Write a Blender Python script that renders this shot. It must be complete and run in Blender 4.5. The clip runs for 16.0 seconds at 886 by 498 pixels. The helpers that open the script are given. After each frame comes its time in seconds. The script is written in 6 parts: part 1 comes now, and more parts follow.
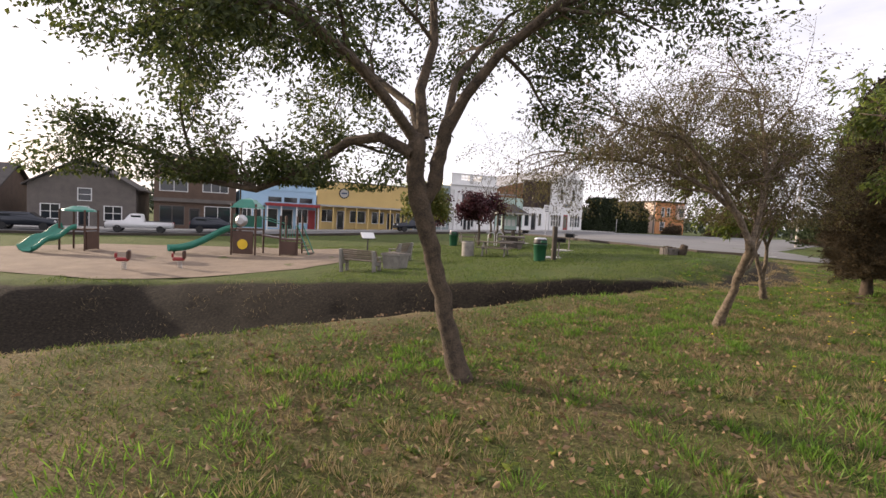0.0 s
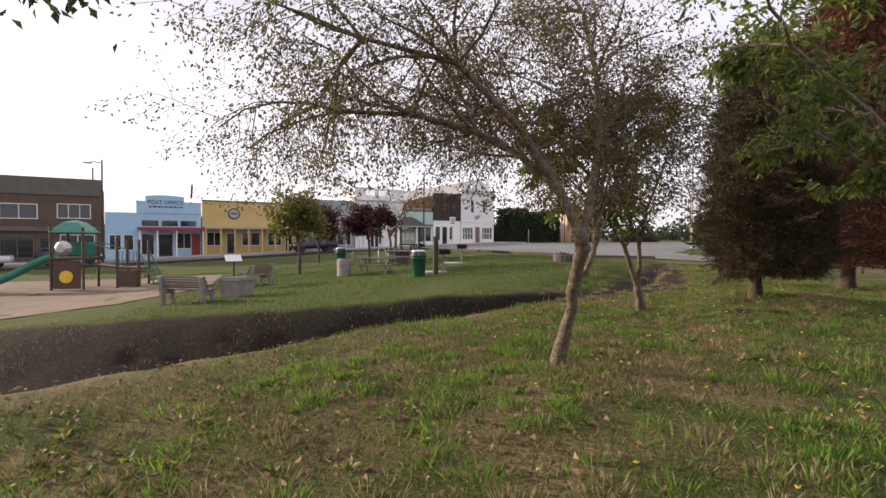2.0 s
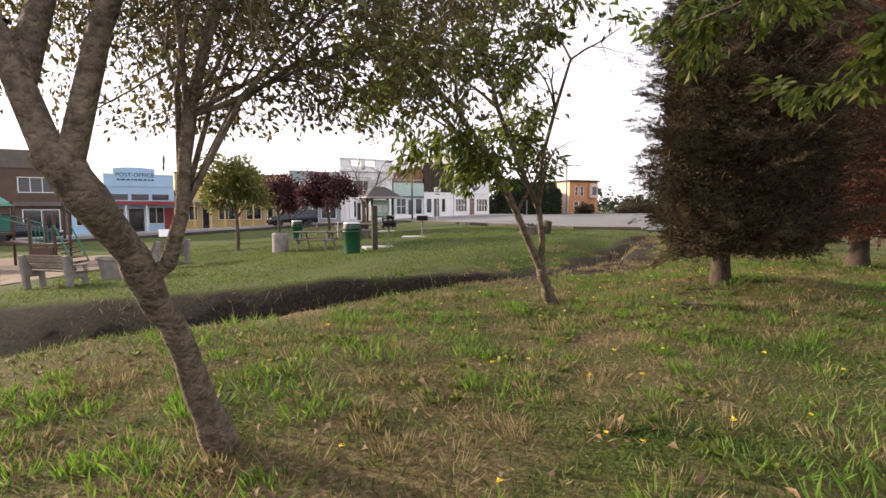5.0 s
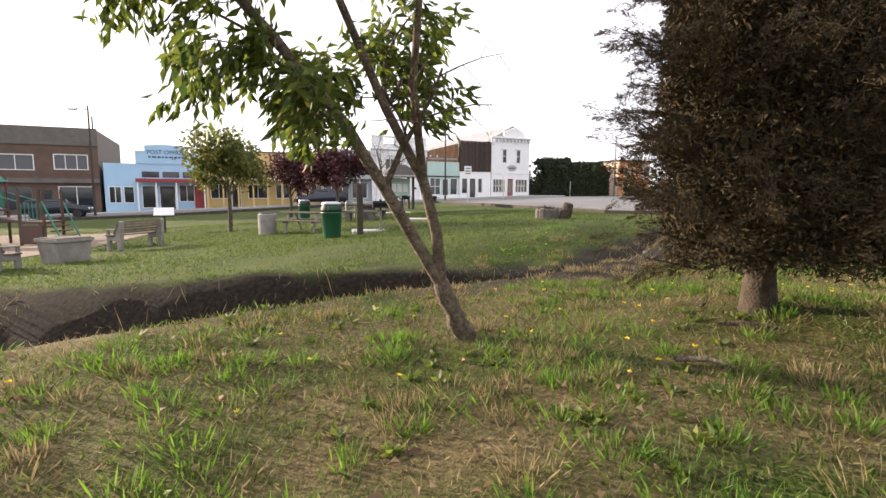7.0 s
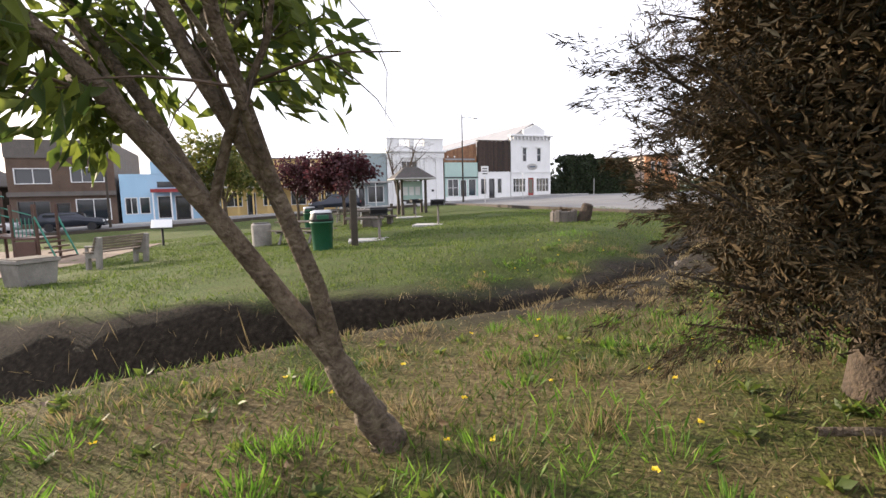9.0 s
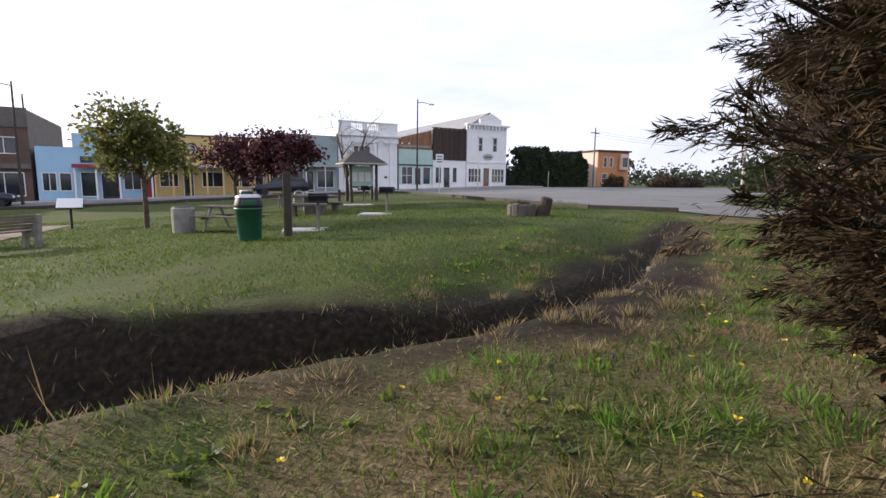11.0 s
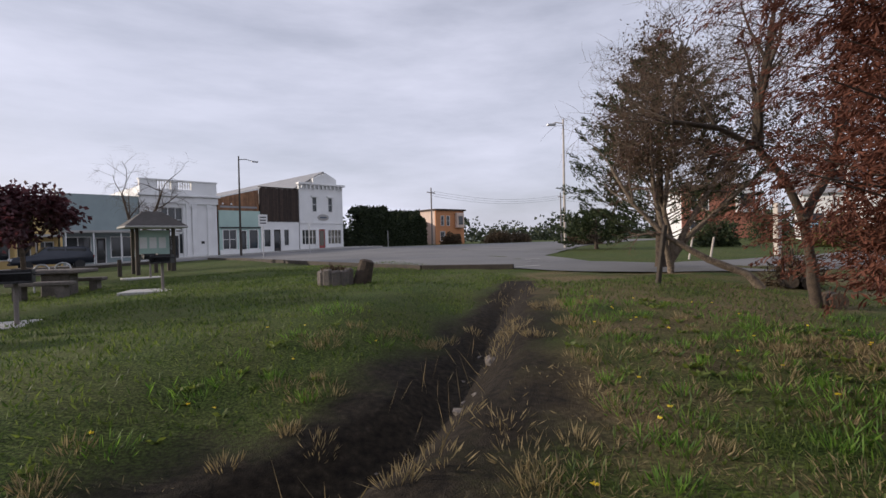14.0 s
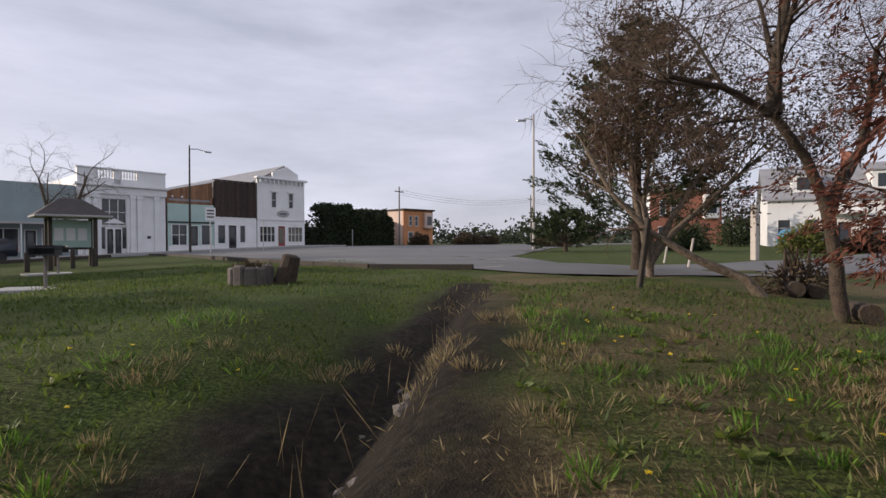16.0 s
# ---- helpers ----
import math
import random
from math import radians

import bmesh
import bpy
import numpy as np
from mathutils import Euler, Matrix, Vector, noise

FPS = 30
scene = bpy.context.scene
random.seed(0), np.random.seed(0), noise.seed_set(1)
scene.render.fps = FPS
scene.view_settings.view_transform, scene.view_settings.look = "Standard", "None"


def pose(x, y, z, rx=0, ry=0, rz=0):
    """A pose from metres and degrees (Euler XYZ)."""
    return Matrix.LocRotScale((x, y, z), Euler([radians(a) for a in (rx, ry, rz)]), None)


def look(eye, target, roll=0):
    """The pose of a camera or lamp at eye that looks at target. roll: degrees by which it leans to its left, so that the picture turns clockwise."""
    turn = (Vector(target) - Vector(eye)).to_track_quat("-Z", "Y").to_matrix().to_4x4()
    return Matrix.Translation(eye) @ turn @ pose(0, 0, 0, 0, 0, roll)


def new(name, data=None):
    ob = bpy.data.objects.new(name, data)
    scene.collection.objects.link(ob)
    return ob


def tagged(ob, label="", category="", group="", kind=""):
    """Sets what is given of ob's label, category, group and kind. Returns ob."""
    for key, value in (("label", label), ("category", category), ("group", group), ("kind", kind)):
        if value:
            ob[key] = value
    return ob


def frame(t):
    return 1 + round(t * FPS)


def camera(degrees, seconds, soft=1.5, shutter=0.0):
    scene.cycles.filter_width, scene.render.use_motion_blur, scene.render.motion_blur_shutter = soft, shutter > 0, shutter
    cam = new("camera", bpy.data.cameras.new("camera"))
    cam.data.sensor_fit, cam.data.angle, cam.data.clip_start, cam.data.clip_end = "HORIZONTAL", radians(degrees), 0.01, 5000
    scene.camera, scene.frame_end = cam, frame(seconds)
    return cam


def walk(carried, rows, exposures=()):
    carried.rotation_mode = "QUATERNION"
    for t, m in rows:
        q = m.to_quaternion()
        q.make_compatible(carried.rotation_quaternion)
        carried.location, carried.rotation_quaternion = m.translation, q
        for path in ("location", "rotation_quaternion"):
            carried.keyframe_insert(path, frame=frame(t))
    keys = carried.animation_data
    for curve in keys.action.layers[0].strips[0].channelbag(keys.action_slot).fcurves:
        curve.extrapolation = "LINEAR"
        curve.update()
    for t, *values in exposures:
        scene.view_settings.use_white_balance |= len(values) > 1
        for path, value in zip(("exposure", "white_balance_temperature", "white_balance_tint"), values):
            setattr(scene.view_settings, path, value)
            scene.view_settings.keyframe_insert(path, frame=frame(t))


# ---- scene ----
cam = camera(83.6, 16.0)
# seconds, eye, target, roll
PATH = [
    (0, (-0.061, -1.59, 1.809), (-0.025, 0.406, 1.689), 2.8),
    (0.5, (0.649, -0.758, 1.712), (0.783, 1.238, 1.705), 0.9),
    (1, (1.387, 0.13, 1.646), (1.643, 2.114, 1.654), 1.9),
    (1.5, (1.957, 0.685, 1.577), (2.246, 2.664, 1.558), 1.4),
    (2, (2.644, 1.379, 1.634), (2.967, 3.353, 1.592), 0.1),
    (2.5, (3.055, 1.699, 1.701), (3.202, 3.691, 1.6), 0.2),
    (3, (3.561, 2.327, 1.644), (3.683, 4.321, 1.559), 0.2),
    (3.5, (4.146, 2.892, 1.569), (4.327, 4.884, 1.534), 0.8),
    (4, (4.702, 3.456, 1.466), (4.918, 5.444, 1.471), -0.5),
    (4.5, (5.239, 3.924, 1.347), (5.529, 5.903, 1.314), 0.8),
    (5, (5.703, 3.925, 1.487), (5.98, 5.9, 1.338), -0.4),
    (7.3, (8.024, 6.743, 1.414), (8.092, 8.729, 1.189), -0.0),
    (7.5, (8.178, 6.983, 1.366), (8.254, 8.972, 1.17), -0.6),
    (8, (8.304, 7.365, 1.33), (8.383, 9.353, 1.121), -1.6),
    (8.2, (8.332, 7.505, 1.369), (8.35, 9.494, 1.166), -3.0),
    (10.3, (8.538, 8.686, 1.56), (8.494, 10.668, 1.301), 0.2),
    (10.5, (8.547, 8.881, 1.538), (8.536, 10.864, 1.278), -1.7),
    (11, (8.629, 9.362, 1.507), (8.798, 11.337, 1.24), 0.6),
    (11.5, (8.694, 9.833, 1.554), (8.754, 11.826, 1.406), -1.4),
    (12, (8.904, 10.327, 1.508), (9.019, 12.323, 1.476), 0.2),
    (12.5, (9.124, 10.759, 1.531), (9.465, 12.727, 1.428), 0.7),
    (13, (9.313, 11.077, 1.55), (9.959, 12.966, 1.438), -2.0),
    (13.5, (9.767, 11.722, 1.504), (10.542, 13.562, 1.379), -2.0),
    (14, (10.121, 12.115, 1.495), (10.885, 13.963, 1.465), -1.4),
    (14.5, (10.421, 12.433, 1.528), (11.046, 14.332, 1.563), -2.5),
    (15, (10.822, 12.833, 1.523), (11.454, 14.73, 1.545), -1.1),
    (15.5, (11.242, 13.382, 1.445), (12.066, 15.204, 1.442), -2.0),
    (16, (11.448, 13.754, 1.315), (12.319, 15.555, 1.291), -0.3),
]
# seconds and stops: the clip's own brightness
EXPOSURES = [(0, 0.5, 6750, 17), (0.5, 0.42, 6800, 17), (2.5, 0.38, 6750, 17), (5, 0.8, 6850, 17), (7.5, 1.05, 6700, 14), (8.2, 1.05, 6650, 14), (10.3, 0.65, 6100, 15), (11.5, 0.2, 6000, 16), (12.5, -0.2, 6100, 16), (13, -0.3, 6050, 16), (16, -0.3, 6150, 16)]
walk(cam, [(t, look(*p)) for t, *p in PATH], EXPOSURES)

# ---- light ----
SUN_LEFT, SUN_UP = 63.0, 13.8          # degrees left of +y, degrees above the horizon
scene.view_settings.exposure = 0.0
world = bpy.data.worlds.new("sky")
scene.world = world
world.use_nodes = True
wn, wl = world.node_tree.nodes, world.node_tree.links
wn.clear()
w_out = wn.new("ShaderNodeOutputWorld")
w_bg = wn.new("ShaderNodeBackground")
w_sky = wn.new("ShaderNodeTexSky")
w_sky.sky_type = 'NISHITA'
w_sky.sun_disc = False
w_sky.sun_elevation = radians(SUN_UP)
w_sky.sun_rotation = radians(-SUN_LEFT)
w_sky.dust_density = 2.0
w_co = wn.new("ShaderNodeTexCoord")
w_map = wn.new("ShaderNodeMapping")
w_map.inputs["Rotation"].default_value = (0.0, 0.0, radians(25))
w_map.inputs["Scale"].default_value = (1.0, 1.8, 5.0)
w_noise = wn.new("ShaderNodeTexNoise")
w_noise.inputs["Scale"].default_value = 1.7
w_noise.inputs["Detail"].default_value = 7.0
w_noise.inputs["Roughness"].default_value = 0.58
w_ramp = wn.new("ShaderNodeValToRGB")
w_ramp.color_ramp.elements[0].position = 0.22
w_ramp.color_ramp.elements[0].color = (0.46, 0.46, 0.46, 1)
w_ramp.color_ramp.elements[1].position = 0.75
w_white = wn.new("ShaderNodeMixRGB")
w_white.blend_type = 'MIX'
w_white.inputs["Color2"].default_value = (12.6, 12.7, 13.8, 1)
w_fac = wn.new("ShaderNodeMath")
w_fac.operation = 'MULTIPLY'
w_fac.inputs[1].default_value = 0.9
wl.new(w_co.outputs["Generated"], w_map.inputs["Vector"])
wl.new(w_map.outputs["Vector"], w_noise.inputs["Vector"])
wl.new(w_noise.outputs["Fac"], w_ramp.inputs["Fac"])
wl.new(w_ramp.outputs["Color"], w_fac.inputs[0])
wl.new(w_fac.outputs[0], w_white.inputs["Fac"])
wl.new(w_sky.outputs["Color"], w_white.inputs["Color1"])
wl.new(w_white.outputs["Color"], w_bg.inputs["Color"])
w_bg.inputs["Strength"].default_value = 0.085
wl.new(w_bg.outputs[0], w_out.inputs[0])

sun = new("sun", bpy.data.lights.new("sun", 'SUN'))
sun.data.energy = 5.0
sun.data.angle = radians(0.6)
sun.data.color = (1.0, 0.86, 0.66)
sa, se = radians(SUN_LEFT), radians(SUN_UP)
sun_way = Vector((-math.sin(sa) * math.cos(se), math.cos(sa) * math.cos(se), math.sin(se)))
sun.matrix_world = look(sun_way * 60, (0, 0, 0))


# ---- materials ----
def mat(name, c1, c2=None, scale=4.0, rough=0.85, fine=40.0, bump=0.2, metal=0.0, per_object=0.0, dist=0.01):
    """A surface with two colours mixed by a coarse and a fine noise, and a fine relief."""
    m = bpy.data.materials.new(name)
    m.use_nodes = True
    n, l = m.node_tree.nodes, m.node_tree.links
    b = n["Principled BSDF"]
    b.inputs["Roughness"].default_value = rough
    b.inputs["Metallic"].default_value = metal
    c2 = c2 or tuple(v * 0.7 for v in c1)
    co = n.new("ShaderNodeTexCoord")
    a = n.new("ShaderNodeTexNoise")
    a.inputs["Scale"].default_value = scale
    a.inputs["Detail"].default_value = 5
    f = n.new("ShaderNodeTexNoise")
    f.inputs["Scale"].default_value = fine
    f.inputs["Detail"].default_value = 4
    l.new(co.outputs["Object"], a.inputs["Vector"])
    l.new(co.outputs["Object"], f.inputs["Vector"])
    mixf = n.new("ShaderNodeMath")
    mixf.operation = 'MULTIPLY_ADD'
    mixf.inputs[1].default_value = 0.55
    l.new(a.outputs["Fac"], mixf.inputs[0])
    half = n.new("ShaderNodeMath")
    half.operation = 'MULTIPLY'
    half.inputs[1].default_value = 0.45
    l.new(f.outputs["Fac"], half.inputs[0])
    l.new(half.outputs[0], mixf.inputs[2])
    r = n.new("ShaderNodeValToRGB")
    r.color_ramp.elements[0].position, r.color_ramp.elements[1].position = 0.36, 0.64
    r.color_ramp.elements[0].color = (*c1, 1)
    r.color_ramp.elements[1].color = (*c2, 1)
    l.new(mixf.outputs[0], r.inputs["Fac"])
    out = r.outputs["Color"]
    if per_object:
        oi = n.new("ShaderNodeObjectInfo")
        hs = n.new("ShaderNodeHueSaturation")
        mr = n.new("ShaderNodeMapRange")
        mr.inputs["To Min"].default_value, mr.inputs["To Max"].default_value = 1 - per_object, 1 + per_object
        l.new(oi.outputs["Random"], mr.inputs["Value"])
        l.new(mr.outputs[0], hs.inputs["Value"])
        l.new(out, hs.inputs["Color"])
        out = hs.outputs["Color"]
    l.new(out, b.inputs["Base Color"])
    if bump:
        bp = n.new("ShaderNodeBump")
        bp.inputs["Strength"].default_value = bump
        bp.inputs["Distance"].default_value = dist
        l.new(f.outputs["Fac"], bp.inputs["Height"])
        l.new(bp.outputs[0], b.inputs["Normal"])
    return m


def leaf_mat(name, c1, c2, through_light=0.45, rough=0.55):
    """Leaves: colour varies from leaf to leaf, and light comes through them."""
    m = bpy.data.materials.new(name)
    m.use_nodes = True
    n, l = m.node_tree.nodes, m.node_tree.links
    b = n["Principled BSDF"]
    b.inputs["Roughness"].default_value = rough
    g = n.new("ShaderNodeNewGeometry")
    r = n.new("ShaderNodeValToRGB")
    r.color_ramp.elements[0].color = (*c1, 1)
    r.color_ramp.elements[1].color = (*c2, 1)
    l.new(g.outputs["Random Per Island"], r.inputs["Fac"])
    l.new(r.outputs["Color"], b.inputs["Base Color"])
    t = n.new("ShaderNodeBsdfTranslucent")
    l.new(r.outputs["Color"], t.inputs["Color"])
    x = n.new("ShaderNodeMixShader")
    x.inputs["Fac"].default_value = through_light
    l.new(b.outputs[0], x.inputs[1])
    l.new(t.outputs[0], x.inputs[2])
    l.new(x.outputs[0], n["Material Output"].inputs["Surface"])
    return m


def glass_mat(name, tint=(0.02, 0.025, 0.03)):
    m = bpy.data.materials.new(name)
    m.use_nodes = True
    b = m.node_tree.nodes["Principled BSDF"]
    b.inputs["Base Color"].default_value = (*tint, 1)
    b.inputs["Roughness"].default_value = 0.06
    b.inputs["Specular IOR Level"].default_value = 0.7
    return m


def ground_mat():
    m = bpy.data.materials.new("lawn")
    m.use_nodes = True
    n, l = m.node_tree.nodes, m.node_tree.links
    b = n["Principled BSDF"]
    b.inputs["Roughness"].default_value = 0.95
    b.inputs["Specular IOR Level"].default_value = 0.15
    co = n.new("ShaderNodeTexCoord")

    def noise_of(scale, detail=5):
        t = n.new("ShaderNodeTexNoise")
        t.inputs["Scale"].default_value, t.inputs["Detail"].default_value = scale, detail
        l.new(co.outputs["Object"], t.inputs["Vector"])
        return t.outputs["Fac"]

    def ramp(fac, *stops):
        r = n.new("ShaderNodeValToRGB")
        while len(r.color_ramp.elements) < len(stops):
            r.color_ramp.elements.new(0.5)
        for e, (p, c) in zip(r.color_ramp.elements, stops):
            e.position, e.color = p, (*c, 1)
        l.new(fac, r.inputs["Fac"])
        return r.outputs["Color"]

    def mix(fac, a, c, kind='MIX'):
        x = n.new("ShaderNodeMixRGB")
        x.blend_type = kind
        if isinstance(fac, float):
            x.inputs["Fac"].default_value = fac
        else:
            l.new(fac, x.inputs["Fac"])
        l.new(a, x.inputs["Color1"])
        l.new(c, x.inputs["Color2"])
        return x.outputs["Color"]

    blade = ramp(noise_of(38), (0.38, (0.017, 0.028, 0.006)), (0.55, (0.06, 0.092, 0.016)), (0.72, (0.125, 0.155, 0.036)))
    dry = ramp(noise_of(30), (0.3, (0.06, 0.045, 0.022)), (0.55, (0.16, 0.12, 0.06)), (0.75, (0.27, 0.22, 0.12)))
    soil = ramp(noise_of(14), (0.3, (0.009, 0.007, 0.005)), (0.6, (0.027, 0.021, 0.014)), (0.8, (0.058, 0.047, 0.032)))
    at = n.new("ShaderNodeAttribute")
    at.attribute_name = "dryness"
    dry_mask = ramp(noise_of(0.9, 6), (0.33, (0, 0, 0)), (0.6, (1, 1, 1)))
    add = n.new("ShaderNodeMath")
    add.operation = 'MULTIPLY'
    l.new(at.outputs["Fac"], add.inputs[1])
    l.new(dry_mask, add.inputs[0])
    grass = mix(add.outputs[0], blade, dry)
    so = n.new("ShaderNodeAttribute")
    so.attribute_name = "bare_soil"
    soft = n.new("ShaderNodeMath")
    soft.operation = 'MULTIPLY_ADD'
    soft.use_clamp = True
    soft.inputs[1].default_value = 1.5
    edge = n.new("ShaderNodeMath")
    edge.operation = 'SUBTRACT'
    l.new(noise_of(2.2, 6), edge.inputs[0])
    edge.inputs[1].default_value = 0.62
    l.new(so.outputs["Fac"], soft.inputs[0])
    l.new(edge.outputs[0], soft.inputs[2])
    l.new(mix(soft.outputs[0], grass, soil), b.inputs["Base Color"])
    bp = n.new("ShaderNodeBump")
    bp.inputs["Strength"].default_value = 0.9
    bp.inputs["Distance"].default_value = 0.02
    l.new(noise_of(70, 6), bp.inputs["Height"])
    l.new(bp.outputs[0], b.inputs["Normal"])
    return m


M_LAWN = ground_mat()
M_SAND = mat("wood_chips", (0.20, 0.145, 0.10), (0.12, 0.085, 0.06), 1.2, 0.95, 30, 0.6, dist=0.03)
M_ROAD = mat("asphalt", (0.17, 0.165, 0.16), (0.10, 0.10, 0.10), 0.25, 0.9, 22, 0.3)
M_PAVE = mat("concrete", (0.42, 0.41, 0.39), (0.30, 0.29, 0.27), 0.8, 0.9, 24, 0.25)
M_KERB = mat("weathered_timber", (0.07, 0.055, 0.04), (0.035, 0.03, 0.025), 2, 0.9, 30, 0.5)
M_BARK = mat("grey_brown_bark", (0.13, 0.095, 0.065), (0.035, 0.026, 0.019), 9, 0.95, 55, 1.0, dist=0.02)
M_BARK_PALE = mat("pale_bark", (0.23, 0.18, 0.13), (0.07, 0.05, 0.035), 14, 0.95, 45, 1.0, dist=0.03)
M_BARK_DARK = mat("dark_bark", (0.09, 0.065, 0.045), (0.03, 0.022, 0.016), 9, 0.95, 50, 1.0, dist=0.02)
M_TWIG = mat("twig", (0.16, 0.11, 0.08), (0.07, 0.05, 0.035), 10, 0.9, 60, 0.2)
M_TWIG_RED = mat("reddish_twig", (0.16, 0.085, 0.06), (0.08, 0.04, 0.03), 10, 0.9, 60, 0.2)
M_LEAF_A = leaf_mat("dark_oval_leaf", (0.03, 0.05, 0.016), (0.10, 0.12, 0.03))
M_LEAF_B = leaf_mat("small_olive_leaf", (0.07, 0.06, 0.025), (0.15, 0.13, 0.04))
M_LEAF_C = leaf_mat("long_green_leaf", (0.05, 0.09, 0.02), (0.20, 0.24, 0.04), 0.5)
M_LEAF_PLUM = leaf_mat("plum_red_leaf", (0.045, 0.015, 0.02), (0.10, 0.03, 0.035), 0.35)
M_LEAF_Y = leaf_mat("yellow_green_leaf", (0.08, 0.11, 0.025), (0.19, 0.18, 0.045), 0.5)
M_NEEDLE = leaf_mat("dark_conifer_spray", (0.007, 0.009, 0.004), (0.088, 0.056, 0.022), 0.08, 0.9)
M_NEEDLE_RED = leaf_mat("rust_conifer_spray", (0.07, 0.022, 0.012), (0.17, 0.06, 0.035), 0.25, 0.8)
M_NEEDLE_GREEN = leaf_mat("green_conifer_spray", (0.02, 0.035, 0.014), (0.07, 0.09, 0.03), 0.25, 0.8)
M_HEDGE = leaf_mat("hedge_leaf", (0.012, 0.022, 0.008), (0.04, 0.055, 0.02), 0.2, 0.8)
M_BUSH = leaf_mat("brown_shrub_leaf", (0.05, 0.035, 0.022), (0.11, 0.075, 0.04), 0.25, 0.8)
M_GRASS = leaf_mat("grass_blade", (0.028, 0.062, 0.008), (0.14, 0.185, 0.034), 0.5, 0.6)
M_GRASS_TALL = leaf_mat("tall_grass_blade", (0.055, 0.14, 0.012), (0.18, 0.31, 0.04), 0.55, 0.6)
M_GRASS_DRY = leaf_mat("dry_grass_blade", (0.17, 0.13, 0.06), (0.34, 0.27, 0.14), 0.4, 0.8)
M_FALLEN = leaf_mat("fallen_leaf", (0.10, 0.06, 0.035), (0.30, 0.20, 0.11), 0.2, 0.8)
M_YELLOW_FLOWER = leaf_mat("yellow_flower", (0.7, 0.5, 0.02), (0.8, 0.65, 0.05), 0.3, 0.6)
M_WHITE = mat("white_paint", (0.78, 0.78, 0.77), (0.66, 0.66, 0.65), 0.7, 0.6, 18, 0.05)
M_BLUE = mat("light_blue_paint", (0.36, 0.56, 0.72), (0.30, 0.48, 0.64), 0.6, 0.6, 18, 0.05)
M_YELLOW = mat("ochre_paint", (0.58, 0.41, 0.16), (0.48, 0.34, 0.13), 0.6, 0.65, 18, 0.05)
M_MINT = mat("mint_paint", (0.42, 0.56, 0.50), (0.34, 0.47, 0.43), 0.8, 0.6, 20, 0.05)
M_TEAL = mat("grey_teal_paint", (0.28, 0.34, 0.34), (0.22, 0.27, 0.28), 0.8, 0.7, 20, 0.05)
M_DARKWOOD = mat("dark_stained_board", (0.055, 0.035, 0.025), (0.028, 0.018, 0.014), 3, 0.8, 30, 0.4, per_object=0.35)
M_BROWNWOOD = mat("brown_board", (0.28, 0.14, 0.07), (0.16, 0.08, 0.04), 3, 0.8, 30, 0.4, per_object=0.25)
M_GREYWALL = mat("grey_shingle_wall", (0.15, 0.13, 0.115), (0.10, 0.088, 0.08), 1.5, 0.85, 16, 0.3)
M_BROWNWALL = mat("brown_siding", (0.13, 0.085, 0.06), (0.085, 0.055, 0.04), 1.5, 0.85, 16, 0.3)
M_ROOF = mat("grey_roofing", (0.30, 0.30, 0.31), (0.22, 0.22, 0.23), 1.0, 0.8, 14, 0.2)
M_DARKROOF = mat("dark_shingle", (0.08, 0.07, 0.065), (0.05, 0.045, 0.04), 2, 0.9, 14, 0.4)
M_ORANGE = mat("orange_stucco", (0.55, 0.25, 0.11), (0.46, 0.20, 0.09), 0.8, 0.8, 20, 0.1)
M_PINK = mat("pale_pink_stucco", (0.62, 0.48, 0.40), (0.54, 0.41, 0.34), 0.8, 0.8, 20, 0.1)
M_BRICK = mat("brick_red_stucco", (0.40, 0.16, 0.10), (0.30, 0.12, 0.08), 1.5, 0.85, 20, 0.2)
M_RED = mat("red_paint", (0.30, 0.03, 0.03), (0.22, 0.02, 0.02), 2, 0.5, 20, 0.05)
# near-black: doors, board backing, and sheets painted as the darkness of unlit interiors
M_DOOR_AND_DARK = mat("dark_door_and_interior", (0.035, 0.03, 0.028), (0.025, 0.02, 0.02), 2, 0.5, 20, 0.05)
M_GLASS = glass_mat("window_glass")
M_GREEN = mat("dark_green_plastic", (0.015, 0.10, 0.05), (0.01, 0.075, 0.04), 3, 0.45, 30, 0.05)
M_GREENPLAY = mat("green_play_plastic", (0.02, 0.20, 0.14), (0.015, 0.15, 0.10), 3, 0.4, 30, 0.05)
M_BROWNPLAY = mat("brown_play_metal", (0.09, 0.045, 0.03), (0.06, 0.03, 0.02), 3, 0.5, 30, 0.05)
M_YELLOWPLAY = mat("yellow_play_plastic", (0.75, 0.50, 0.03), (0.65, 0.42, 0.02), 3, 0.4, 30, 0.05)
M_SILVER = mat("galvanised_steel", (0.5, 0.5, 0.5), (0.4, 0.4, 0.41), 5, 0.4, 30, 0.05, metal=0.7)
M_DARKSTEEL = mat("dark_steel", (0.04, 0.04, 0.042), (0.025, 0.025, 0.025), 5, 0.6, 30, 0.1, metal=0.4)
M_BENCHWOOD = mat("weathered_slat", (0.20, 0.16, 0.12), (0.11, 0.085, 0.065), 5, 0.85, 40, 0.4, per_object=0.15)
M_CONCRETE = mat("cast_concrete", (0.30, 0.28, 0.25), (0.18, 0.165, 0.15), 4, 0.9, 40, 0.4)
M_STONE = mat("lichened_stone", (0.17, 0.145, 0.125), (0.09, 0.08, 0.072), 5, 0.95, 30, 0.8, dist=0.03)
M_POLE = mat("weathered_pole", (0.24, 0.21, 0.19), (0.15, 0.13, 0.12), 3, 0.85, 30, 0.3)
M_LAMPPOLE = mat("pale_lamp_pole", (0.50, 0.45, 0.40), (0.40, 0.36, 0.32), 3, 0.7, 30, 0.1)
